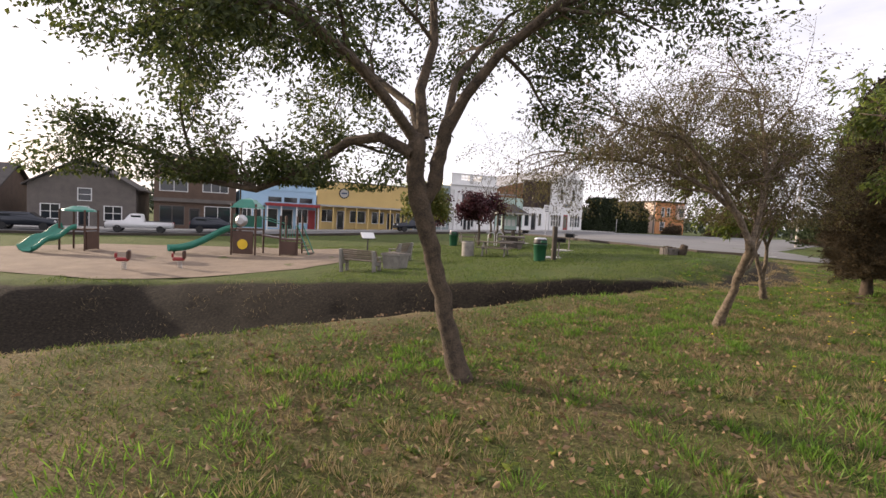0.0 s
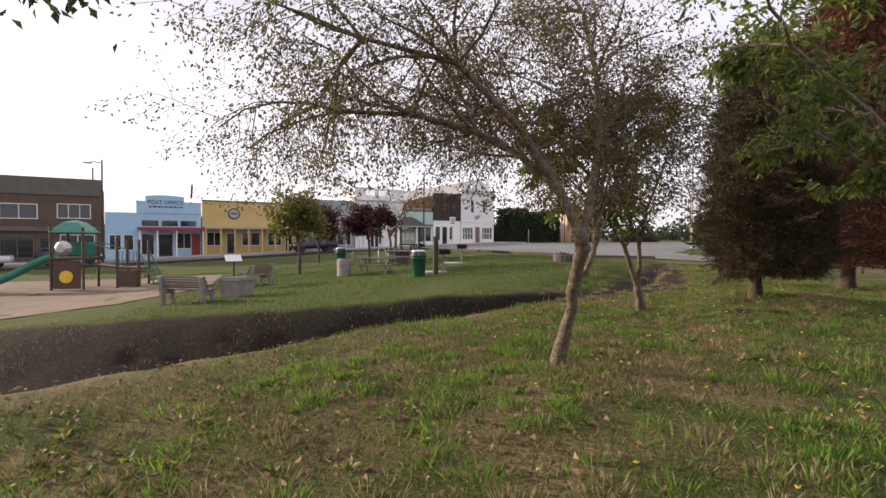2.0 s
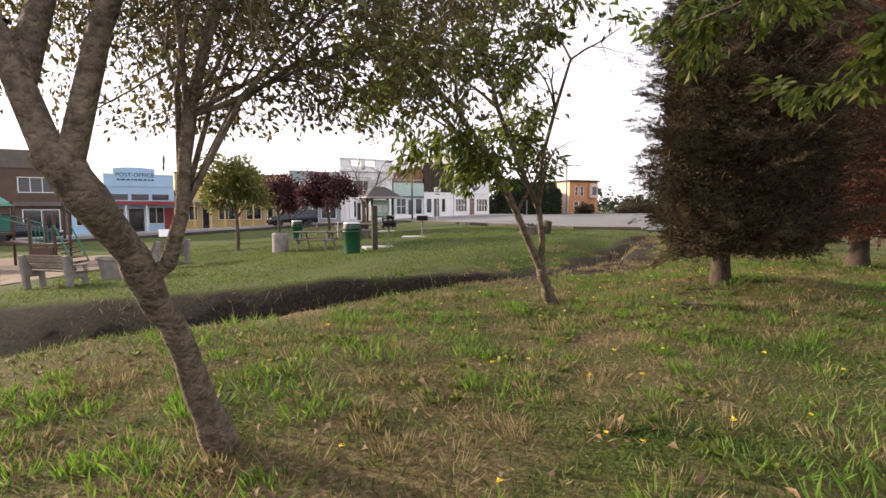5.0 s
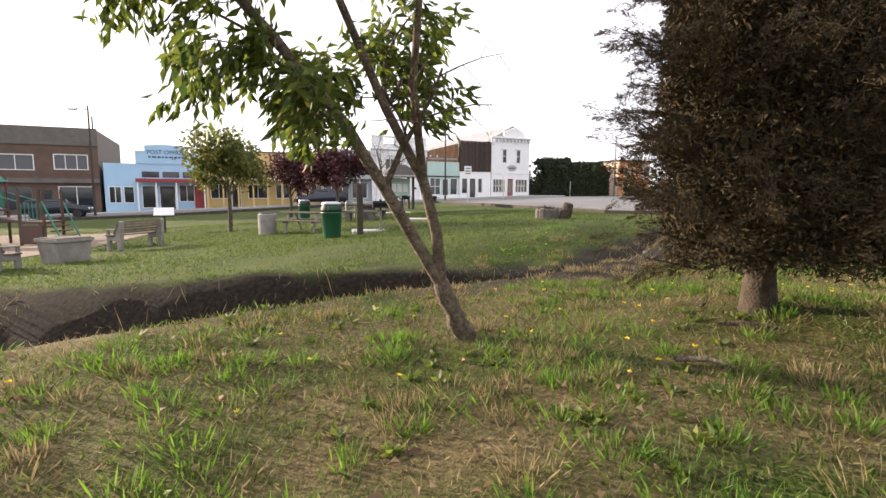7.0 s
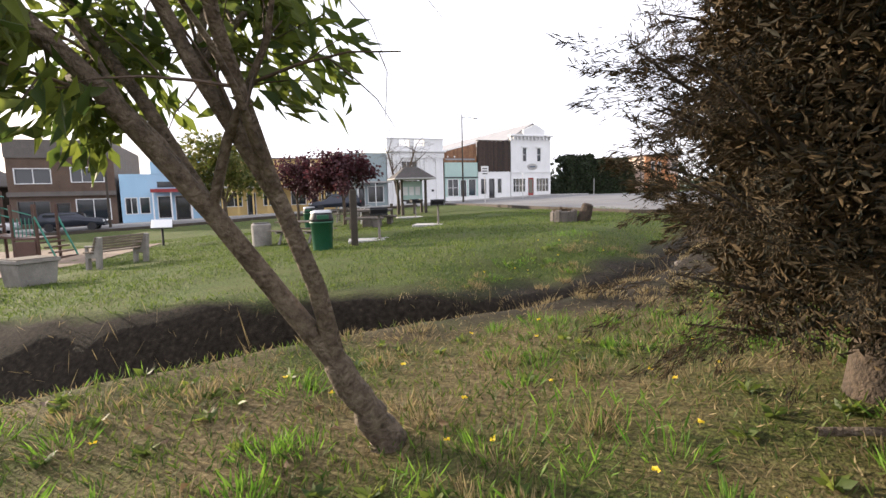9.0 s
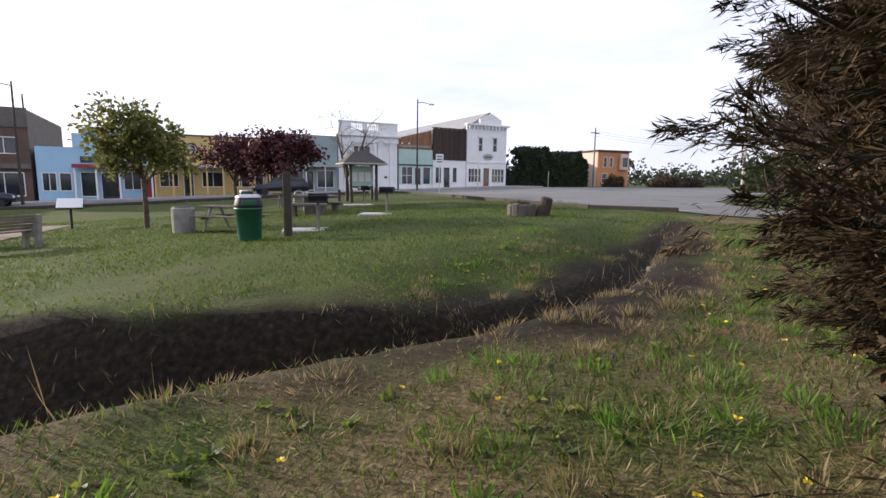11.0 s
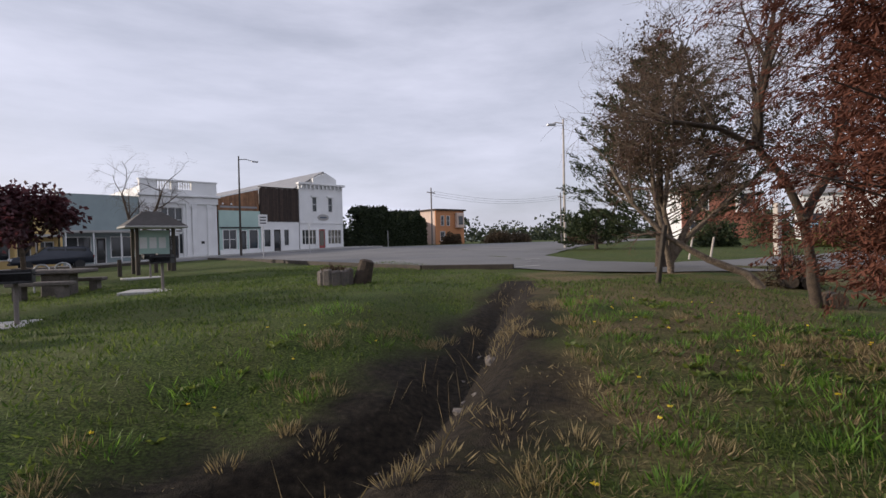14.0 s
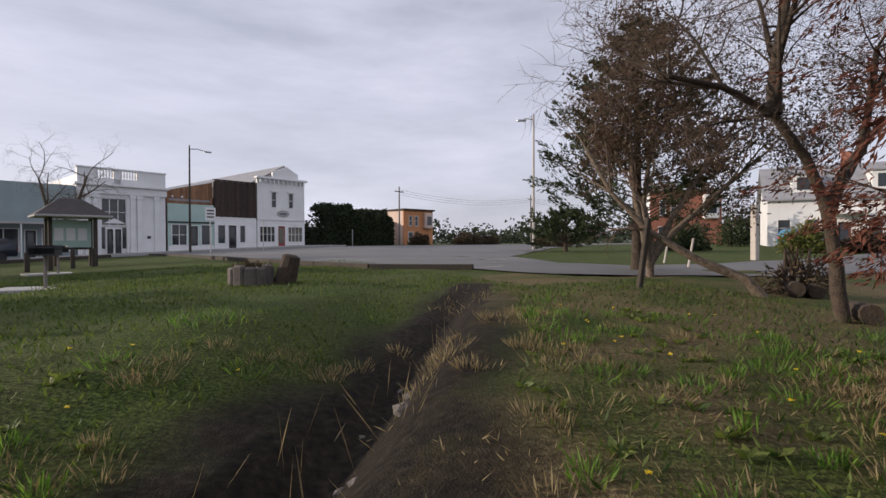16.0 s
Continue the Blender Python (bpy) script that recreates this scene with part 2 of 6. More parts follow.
M_TYRE = mat("tyre", (0.02, 0.02, 0.02), (0.03, 0.03, 0.03), 5, 0.9, 40, 0.2)
M_CARDARK = mat("dark_car_paint", (0.03, 0.035, 0.045), (0.025, 0.03, 0.04), 2, 0.25, 30, 0.0, metal=0.3)
M_CARWHITE = mat("white_car_paint", (0.62, 0.62, 0.62), (0.58, 0.58, 0.58), 2, 0.3, 30, 0.0)
M_CARBLUE = mat("blue_car_paint", (0.08, 0.22, 0.34), (0.07, 0.2, 0.31), 2, 0.3, 30, 0.0)
M_FARTREE = leaf_mat("far_tree_leaf", (0.03, 0.042, 0.022), (0.06, 0.075, 0.04), 0.2, 0.9)
M_HILL = mat("far_hill", (0.10, 0.13, 0.11), (0.07, 0.10, 0.09), 0.02, 1.0, 0.2, 0.0)
M_INK = mat("dark_blue_lettering", (0.03, 0.06, 0.12), (0.03, 0.05, 0.10), 3, 0.6, 30, 0.0)


# ---- building blocks ----
def obj(name, bm, material, parent=None, label="", smooth=False):
    me = bpy.data.meshes.new(name)
    bm.to_mesh(me)
    bm.free()
    me.materials.append(material)
    if smooth:
        me.polygons.foreach_set("use_smooth", [True] * len(me.polygons))
    ob = new(name, me)
    ob.parent = parent
    if label:
        ob["label"] = label
    return ob


def part(name, bm, material, parent, label="", smooth=False):
    return obj(name, bm, material, parent, label, smooth)


def thing(name, label, category, m, group=""):
    e = new(name)
    e.empty_display_size = 0.2
    e.matrix_world = m
    return tagged(e, label, category, group)


def add_box(bm, x0, x1, y0, y1, z0, z1, m=None, bevel=0.0):
    r = bmesh.ops.create_cube(bm, size=1.0, matrix=Matrix.Translation(((x0 + x1) / 2, (y0 + y1) / 2, (z0 + z1) / 2)) @ Matrix.Diagonal((x1 - x0, y1 - y0, z1 - z0, 1)))
    if bevel:
        edges = {e for v in r["verts"] for e in v.link_edges}
        vs = bmesh.ops.bevel(bm, geom=list(edges), offset=bevel, segments=1, affect='EDGES')["verts"]
        vs = list({v for v in vs} | {v for v in r["verts"] if v.is_valid})
    else:
        vs = r["verts"]
    if m is not None:
        bmesh.ops.transform(bm, matrix=m, verts=vs)
    return vs


def box(x0, x1, y0, y1, z0, z1, m=None, bevel=0.0):
    bm = bmesh.new()
    add_box(bm, x0, x1, y0, y1, z0, z1, m, bevel)
    return bm


def add_rod(bm, p, q, r0, r1=None, n=8):
    p, q = Vector(p), Vector(q)
    d = q - p
    m = Matrix.Translation((p + q) / 2) @ d.to_track_quat('Z', 'Y').to_matrix().to_4x4()
    return bmesh.ops.create_cone(bm, cap_ends=True, segments=n, radius1=r0, radius2=r0 if r1 is None else r1, depth=d.length, matrix=m)["verts"]


def rod(p, q, r0, r1=None, n=8):
    bm = bmesh.new()
    add_rod(bm, p, q, r0, r1, n)
    return bm


def add_lathe(bm, profile, n=20, m=None):
    """A turned body from (radius, height) pairs."""
    rings = []
    for r, z in profile:
        rings.append([bm.verts.new((r * math.cos(2 * math.pi * k / n), r * math.sin(2 * math.pi * k / n), z)) for k in range(n)])
    for a, b in zip(rings, rings[1:]):
        for k in range(n):
            bm.faces.new((a[k], a[(k + 1) % n], b[(k + 1) % n], b[k]))
    bm.faces.new(rings[0][::-1])
    bm.faces.new(rings[-1])
    if m is not None:
        bmesh.ops.transform(bm, matrix=m, verts=[v for r in rings for v in r])


def lathe(profile, n=20, m=None):
    bm = bmesh.new()
    add_lathe(bm, profile, n, m)
    return bm


def tube_data(pts, radii, n, verts, faces):
    """Adds a bent tapered tube to the lists."""
    pts = [Vector(p) for p in pts]
    side = None
    first = len(verts)
    for i, p in enumerate(pts):
        d = (pts[min(i + 1, len(pts) - 1)] - pts[max(i - 1, 0)])
        if d.length < 1e-6:
            d = Vector((0, 0, 1))
        d.normalize()
        if side is None:
            side = d.orthogonal().normalized()
        else:
            side = (side - d * side.dot(d))
            side = side.normalized() if side.length > 1e-6 else d.orthogonal().normalized()
        up = d.cross(side)
        for k in range(n):
            a = 2 * math.pi * k / n
            verts.append(p + (side * math.cos(a) + up * math.sin(a)) * radii[i])
    for i in range(len(pts) - 1):
        o = first + i * n
        for k in range(n):
            faces.append((o + k, o + (k + 1) % n, o + n + (k + 1) % n, o + n + k))


def mesh_of(name, verts, faces, material, parent=None, smooth=True, label=""):
    me = bpy.data.meshes.new(name)
    me.from_pydata([tuple(v) for v in verts], [], faces)
    me.materials.append(material)
    if smooth:
        me.polygons.foreach_set("use_smooth", [True] * len(me.polygons))
    ob = new(name, me)
    ob.parent = parent
    if label:
        ob["label"] = label
    return ob


def tube(name, pts, radii, n, material, parent=None, label=""):
    v, f = [], []
    tube_data(pts, radii, n, v, f)
    return mesh_of(name, v, f, material, parent, True, label)


def leaves(name, pos, way, length, width, material, parent=None, seed=1, fold=0.25, kind="", label=""):
    """Many small folded leaves: each has a stem end, two sides and a tip, as four triangles round its middle rib."""
    rng = np.random.default_rng(seed)
    n = len(pos)
    pos, way = np.asarray(pos, float), np.asarray(way, float)
    way = way / np.maximum(np.linalg.norm(way, axis=1, keepdims=True), 1e-6)
    rnd = rng.normal(size=(n, 3))
    side = np.cross(way, rnd)
    side /= np.maximum(np.linalg.norm(side, axis=1, keepdims=True), 1e-6)
    up = np.cross(side, way)
    L = length * rng.uniform(0.65, 1.3, (n, 1))
    W = width * rng.uniform(0.7, 1.25, (n, 1))
    v = np.empty((n, 4, 3))
    v[:, 0] = pos
    v[:, 1] = pos + way * L * 0.5 + side * W * 0.5 + up * W * fold
    v[:, 2] = pos + way * L - up * W * fold
    v[:, 3] = pos + way * L * 0.5 - side * W * 0.5 + up * W * fold
    me = bpy.data.meshes.new(name)
    me.vertices.add(4 * n)
    me.vertices.foreach_set("co", v.reshape(-1))
    me.loops.add(6 * n)
    base = np.arange(n)[:, None] * 4
    me.loops.foreach_set("vertex_index", (base + np.array([[0, 1, 2, 0, 2, 3]])).reshape(-1))
    me.polygons.add(2 * n)
    me.polygons.foreach_set("loop_start", np.arange(2 * n) * 3)
    me.update(calc_edges=True)
    me.validate()
    me.materials.append(material)
    ob = new(name, me)
    ob.parent = parent
    if kind:
        ob["kind"] = kind
    if label:
        ob["label"] = label
    return ob


# ---- the lie of the land ----
NEAR_X = (-14, -4.6, -2.4, -0.6, 0.9, 2.7, 4.2, 5.6, 7.0, 8.2, 9.3, 10.4, 11.4, 12.4, 13.6, 15.0, 18)
NEAR_Y = (-1.0, 4.3, 6.1, 7.6, 8.6, 9.7, 10.3, 11.1, 12.2, 12.95, 13.4, 14.1, 14.8, 15.9, 17.7, 19.6, 23.5)
FAR_X = (-14, -10.5, -7, -3.5, 0.5, 3.4, 6.0, 8.3, 9.3, 10.5, 11.5, 12.5, 13.7, 16.2)
FAR_Y = (16, 17.5, 17.5, 16.7, 15.9, 15.3, 15.1, 15.15, 15.5, 16.2, 16.9, 18.0, 19.6, 23.0)


def smooth01(t):
    t = np.clip(t, 0, 1)
    return t * t * (3 - 2 * t)


def ground_base(x, y):
    near = 0.2 * np.clip(x / 5, 0, 1)
    a = np.clip(-0.3 + 0.07 * x, -1.0, 0.5)
    b = np.clip(0.22 + 0.036 * x, -0.75, 1.0)
    far = a + (b - a) * np.clip((y - 24) / 30, 0, 1)
    mound = 0.28 * np.exp(-((x - 11.2) ** 2 + (y - 10.2) ** 2) / 3.4)
    return near + mound + (far - near) * smooth01((y - (9.5 + 0.3 * x)) / 6)


def ditch(x, y):
    """How far into the ditch a place lies: 0 outside, 1 at the bottom."""
    yn, yf = np.interp(x, NEAR_X, NEAR_Y), np.interp(x, FAR_X, FAR_Y)
    w = np.maximum(yf - yn, 0.3)
    t = (y - yn) / w
    run_n = np.clip(np.interp(x, (8, 11), (1.3, 3.0)) / w, 0.15, np.interp(x, (8, 10.5), (0.5, 0.72)))
    run_f = np.where(w > 3.2, 0.3, np.clip(1.0 / w, 0.2, 0.5))
    d = np.minimum(smooth01(t / run_n), smooth01((1 - t) / run_f))
    return np.where((t > 0) & (t < 1), d, 0.0) * (1 - smooth01((x - 14.2) / 3.0))


def bare(x, y):
    """Bare earth: the ditch itself and trampled soil spreading over its banks further on."""
    yn, yf = np.interp(x, NEAR_X, NEAR_Y), np.interp(x, FAR_X, FAR_Y)
    out = np.maximum(np.maximum(yn - y, y - yf), 0)
    wave = 0.3 * np.sin(2.3 * x + 1.1 * y) + 0.2 * np.sin(5.1 * x - 3.3 * y)
    near_bank = y < yn
    reach = np.where(near_bank, np.interp(x, (6, 9.5, 11, 14), (0.8, 1.1, 1.6, 1.1)), 0.9) + wave
    bank = smooth01(1.15 - out / reach) * np.interp(x, (5, 8, 10, 14, 17), (0.1, 0.5, 0.75, 0.7, 0.0))
    return np.maximum(smooth01(ditch(x, y) / 0.1), bank)


def ground_z(x, y):
    x, y = np.asarray(x, float), np.asarray(y, float)
    depth = np.interp(x, (-12, -2, 4, 8.5, 10.5, 13, 17), (1.6, 1.5, 1.2, 0.95, 0.5, 0.34, 0.16))
    yn, yf = np.interp(x, NEAR_X, NEAR_Y), np.interp(x, FAR_X, FAR_Y)
    slope = np.where(y > yf, smooth01(1 - (y - yf) / 3.2), smooth01((y - yn) / np.maximum(yf - yn, 0.3))) * np.interp(x, (-4, 5, 8, 9.5, 13, 16), (0.05, 0.05, 0.15, 0.4, 0.42, 0.0))
    small = 0.022 * np.sin(1.7 * x + 0.6 * y) * np.sin(1.3 * y - 0.5 * x) + 0.012 * np.sin(4.1 * x - 2.2 * y) * np.sin(3.7 * y + 1.1 * x)
    small = small * (np.hypot(x - 5, y - 14) < 40)
    return ground_base(x, y) - depth * ditch(x, y) - slope + small


def gz(x, y):
    return float(ground_z(x, y))


def on_ground(x, y, turn=0.0, sink=0.0):
    return pose(x, y, gz(x, y) - sink, 0, 0, turn)


def axis_lines(lo, hi, step, far):
    out = [i * step for i in range(round(lo / step), round(hi / step) + 1)]
    s, v = step, out[-1]
    right = []
    while v < far:
        s *= 1.22
        v += s
        right.append(v)
    s, v = step, out[0]
    left = []
    while v > -far:
        s *= 1.22
        v -= s
        left.append(v)
    return np.array(left[::-1] + out + right)


gx, gy = axis_lines(-15, 25, 0.22, 1800), axis_lines(-3, 30, 0.22, 1800)
X, Y = np.meshgrid(gx, gy)
Z = ground_z(X, Y)
nxg, nyg = len(gx), len(gy)
me = bpy.data.meshes.new("ground")
me.vertices.add(nxg * nyg)
me.vertices.foreach_set("co", np.stack([X, Y, Z], -1).reshape(-1))
idx = np.arange(nxg * nyg).reshape(nyg, nxg)
quads = np.stack([idx[:-1, :-1], idx[:-1, 1:], idx[1:, 1:], idx[1:, :-1]], -1).reshape(-1, 4)
me.loops.add(quads.size)
me.loops.foreach_set("vertex_index", quads.reshape(-1))
me.polygons.add(len(quads))
me.polygons.foreach_set("loop_start", np.arange(len(quads)) * 4)
me.polygons.foreach_set("use_smooth", np.ones(len(quads), bool))
me.update(calc_edges=True)
soil_at = me.attributes.new("bare_soil", 'FLOAT', 'POINT')
soil_at.data.foreach_set("value", bare(X, Y).reshape(-1).astype(np.float32))
dry_at = me.attributes.new("dryness", 'FLOAT', 'POINT')
near_side = 1 - smooth01((Y - np.interp(X, NEAR_X, NEAR_Y) - 0.5) / 1.5)
dry_at.data.foreach_set("value", (0.2 + 0.75 * near_side).reshape(-1).astype(np.float32))
me.materials.append(M_LAWN)
ground = tagged(new("ground", me), "green lawn with dry patches and a dark earth ditch", "lawn", kind="structure")


def drape(name, outline, lift, material, label, category, step=2.0, thick=0.0):
    """A flat paved shape laid on the land, cut into a grid so that it follows it."""
    bm = bmesh.new()
    bm.faces.new([bm.verts.new((x, y, 0)) for x, y in outline])
    xs, ys = [p[0] for p in outline], [p[1] for p in outline]
    for axis, lo, hi in ((0, min(xs), max(xs)), (1, min(ys), max(ys))):
        c = lo + step
        while c < hi:
            co, no = ((c, 0, 0), (1, 0, 0)) if axis == 0 else ((0, c, 0), (0, 1, 0))
            bmesh.ops.bisect_plane(bm, geom=bm.verts[:] + bm.edges[:] + bm.faces[:], plane_co=co, plane_no=no)
            c += step
    for v in bm.verts:
        v.co.z = gz(v.co.x, v.co.y) + lift
    bmesh.ops.recalc_face_normals(bm, faces=bm.faces[:])
    if sum(f.normal.z for f in bm.faces) < 0:
        bmesh.ops.reverse_faces(bm, faces=bm.faces[:])
    if thick:
        r = bmesh.ops.extrude_face_region(bm, geom=bm.faces[:])
        for v in [g for g in r["geom"] if isinstance(g, bmesh.types.BMVert)]:
            v.co.z -= thick
    ob = obj(name, bm, material)
    return tagged(ob, label, category, kind="structure")


# the row of shops: along it runs u, out of it towards the park runs n
ROW_U, ROW_N = Vector((0.9136, 0.4066, 0)), Vector((0.4066, -0.9136, 0))


def row_xy(x, out=0.0):
    return (x + ROW_N.x * out, 64.55 + 0.445 * x + ROW_N.y * out)


KERB_LINE = [(8.0, 55.0), (10.4, 48.0), (12.0, 40.0), (13.8, 33.4), (16.0, 28.2), (18.5, 26.3)]
LAWN_RIGHT = [(24.2, 33.0), (22.6, 27.5), (24.2, 25.2), (33.0, 25.6), (48.0, 29.0), (80.0, 36.0)]
street = [row_xy(-70, 4.2), row_xy(60, 4.2), (110, 106), (110, 96), (60, 62), (36, 45)] + LAWN_RIGHT[:1] + LAWN_RIGHT[1:] + \
    [(80.0, 31.0), (48.0, 24.0), (33.0, 21.6), (24.0, 20.9), (20.6, 22.0), (18.9, 24.6)] + KERB_LINE[::-1] + [row_xy(1, 11.5), row_xy(-70, 11.5)]
road = drape("road", street, 0.03, M_ROAD, "worn grey asphalt street and open lot", "road", 3.0)
walk_strip = drape("pavement", [row_xy(-70, -0.3), row_xy(25, -0.3), row_xy(25, 4.2), row_xy(-70, 4.2)], 0.16, M_PAVE, "pale concrete pavement before the shops", "pavement", 4.0, 0.2)
sand = drape("playground_surface", [(-26, 25), (-17, 17.6), (-12.6, 16.8), (-8.2, 18.9), (-5.9, 20.6), (-4.2, 25), (-5.2, 31.5), (-12, 33), (-22, 31)], 0.025, M_SAND, "tan wood-chip playground surface", "playground surface", 1.5)


def strip(name, line, width, z0, z1, material, label, category):
    """A low upright edge along a line."""
    bm = bmesh.new()
    for (xa, ya), (xb, yb) in zip(line, line[1:]):
        n = max(1, int(math.hypot(xb - xa, yb - ya) / 2.4))
        for k in range(n):
            p = Vector((xa + (xb - xa) * k / n, ya + (yb - ya) * k / n, 0))
            q = Vector((xa + (xb - xa) * (k + 1) / n, ya + (yb - ya) * (k + 1) / n, 0))
            p.z, q.z = gz(p.x, p.y), gz(q.x, q.y)
            d = q - p
            m = Matrix.Translation(p) @ d.to_track_quat('X', 'Z').to_matrix().to_4x4()
            add_box(bm, 0.01, d.length - 0.01, -width / 2, width / 2, z0, z1, m, 0.015)
    return tagged(obj(name, bm, material), label, category, kind="structure")


strip("kerb", KERB_LINE, 0.22, -0.2, 0.16, M_KERB, "dark weathered timber edging of the lawn", "kerb")
strip("park_kerb", [row_xy(-60, 11.7), row_xy(-30, 11.7), row_xy(-10, 11.7), row_xy(1, 11.6)], 0.25, -0.3, 0.22, M_KERB, "dark low edging along the street", "kerb")


# ---- buildings of the row ----
ROW_TURN = math.degrees(math.atan2(ROW_U.y, ROW_U.x))


def row_pose(x):
    a, b = row_xy(x)
    return pose(a, b, gz(*row_xy(x, 2)) + 0.16, 0, 0, ROW_TURN)


def row_len(x0, x1):
    return (x1 - x0) / 0.9136


def wall_with_openings(width, z0, z1, holes, thick=0.25, y=0.0):
    """A front wall as blocks around its openings (x0, x1, z0, z1); the outside faces -y."""
    xs = sorted({0.0, width, *[h[0] for h in holes], *[h[1] for h in holes]})
    zs = sorted({z0, z1, *[h[2] for h in holes], *[h[3] for h in holes]})
    bm = bmesh.new()
    for a, b in zip(xs, xs[1:]):
        for c, d in zip(zs, zs[1:]):
            if not any(h[0] <= (a + b) / 2 <= h[1] and h[2] <= (c + d) / 2 <= h[3] for h in holes):
                add_box(bm, a, b, y, y + thick, c, d)
    bmesh.ops.remove_doubles(bm, verts=bm.verts[:], dist=1e-4)
    return bm


def window(parent, x0, x1, z0, z1, frame_mat, y=0.0, cols=1, rows=1, label="", f=0.07):
    w = part("window", box(x0, x1, y + 0.14, y + 0.17, z0, z1), M_GLASS, parent, label)
    bm = bmesh.new()
    add_box(bm, x0, x0 + f, y - 0.03, y + 0.13, z0, z1)
    add_box(bm, x1 - f, x1, y - 0.03, y + 0.13, z0, z1)
    add_box(bm, x0 + f, x1 - f, y - 0.03, y + 0.13, z1 - f, z1)
    add_box(bm, x0 + f, x1 - f, y - 0.05, y + 0.13, z0, z0 + f)
    part("frame", bm, frame_mat, w)
    for k in range(1, cols):
        c = x0 + (x1 - x0) * k / cols
        part("glazing_bar", box(c - 0.03, c + 0.03, y + 0.05, y + 0.13, z0 + f, z1 - f), frame_mat, w)
    for k in range(1, rows):
        c = z0 + (z1 - z0) * k / rows
        part("glazing_bar", box(x0 + f, x1 - f, y + 0.06, y + 0.125, c - 0.025, c + 0.025), frame_mat, w)
    return w


def door(parent, x0, x1, z1, material, frame_mat, y=0.0, glazed=True):
    d = part("door", box(x0 + 0.06, x1 - 0.06, y + 0.1, y + 0.15, 0.02, z1 - 0.06), material, parent)
    bm = bmesh.new()
    add_box(bm, x0, x0 + 0.06, y - 0.02, y + 0.16, 0, z1)
    add_box(bm, x1 - 0.06, x1, y - 0.02, y + 0.16, 0, z1)
    add_box(bm, x0 + 0.06, x1 - 0.06, y - 0.02, y + 0.16, z1 - 0.06, z1)
    part("door_frame", bm, frame_mat, d)
    if glazed:
        part("door_pane", box(x0 + 0.2, x1 - 0.2, y + 0.075, y + 0.098, 0.35, z1 - 0.25), M_GLASS, d)
    part("door_handle", rod((x1 - 0.14, y + 0.06, 0.9), (x1 - 0.14, y + 0.06, 1.15), 0.015, n=6), M_SILVER, d)
    return d


def shell(parent, width, depth, height, material, roof_mat, y0=0.25, parapet=0.0):
    """Side and back walls and a flat roof behind a front."""
    bm = bmesh.new()
    add_box(bm, 0, 0.2, y0, depth, -0.6, height)
    add_box(bm, width - 0.2, width, y0, depth, -0.6, height)
    add_box(bm, 0.2, width - 0.2, depth - 0.2, depth, -0.6, height)
    part("side_wall", bm, material, parent)
    part("roof", box(0.2, width - 0.2, y0, depth - 0.2, height - parapet - 0.2, height - parapet), roof_mat, parent)
    # no room behind: a dark sheet gives the interior's shade by its colour
    part("dark_interior_sheet", box(0.2, width - 0.2, y0 + 1.6, y0 + 1.7, -0.5, height - parapet - 0.2), M_DOOR_AND_DARK, parent)


def letters(text, size, x, y, z, material, parent, name="lettering"):
    cu = bpy.data.curves.new(name, 'FONT')
    cu.body, cu.size, cu.align_x, cu.extrude = text, size, 'CENTER', 0.015
    tmp = bpy.data.objects.new(name, cu)
    scene.collection.objects.link(tmp)
    me_t = bpy.data.meshes.new_from_object(tmp.evaluated_get(bpy.context.evaluated_depsgraph_get()))
    bpy.data.objects.remove(tmp)
    me_t.materials.clear()
    me_t.materials.append(material)
    ob = new(name, me_t)
    ob.parent = parent
    ob.matrix_local = pose(x, y, z, 90, 0, 0)
    return ob


def bars(rows, x0, x1, z, h, y, material, parent):
    """Unreadable small writing as plain bars."""
    x = x0
    k = 0
    while x < x1:
        w = (0.22, 0.35, 0.28, 0.18)[k % 4]
        part("writing_bar", box(x, min(x + w, x1), y - 0.012, y, z, z + h), material, parent)
        x += w + 0.1
        k += 1


def grey_block():
    b = thing("two_storey_shop", "grey-brown two-storey shop with a flat parapet and wide upper windows", "building", row_pose(-29.8))
    W, Hh = row_len(-29.8, -22.5), 7.9
    holes = [(0.5, 3.2, 4.0, 5.4), (4.6, 7.2, 4.1, 5.5), (0.5, 2.9, 0.4, 2.5), (3.3, 4.4, 0, 2.3), (4.8, 7.5, 0.6, 2.6)]
    part("wall", wall_with_openings(W, -0.6, Hh, holes), M_BROWNWALL, b, "brown siding front wall")
    shell(b, W, 16, Hh - 0.1, M_GREYWALL, M_DARKROOF, parapet=0.3)
    part("parapet_band", box(-0.05, W + 0.05, -0.1, -0.003, 6.3, Hh), M_GREYWALL, b, "grey shingled band under the roofline")
    part("storey_band", box(-0.05, W + 0.05, -0.35, -0.003, 2.9, 3.3), M_GREYWALL, b)
    window(b, 0.5, 3.2, 4.0, 5.4, M_WHITE, cols=2)
    window(b, 4.6, 7.2, 4.1, 5.5, M_WHITE, cols=3)
    window(b, 0.5, 2.9, 0.4, 2.5, M_GREYWALL, cols=2)
    window(b, 4.8, 7.5, 0.6, 2.6, M_WHITE, cols=2)
    door(b, 3.3, 4.4, 2.3, M_DOOR_AND_DARK, M_GREYWALL)
    part("chimney_pipe", rod((W - 0.7, 3, Hh - 0.4), (W - 0.7, 3, Hh + 1.5), 0.07), M_DARKSTEEL, b)


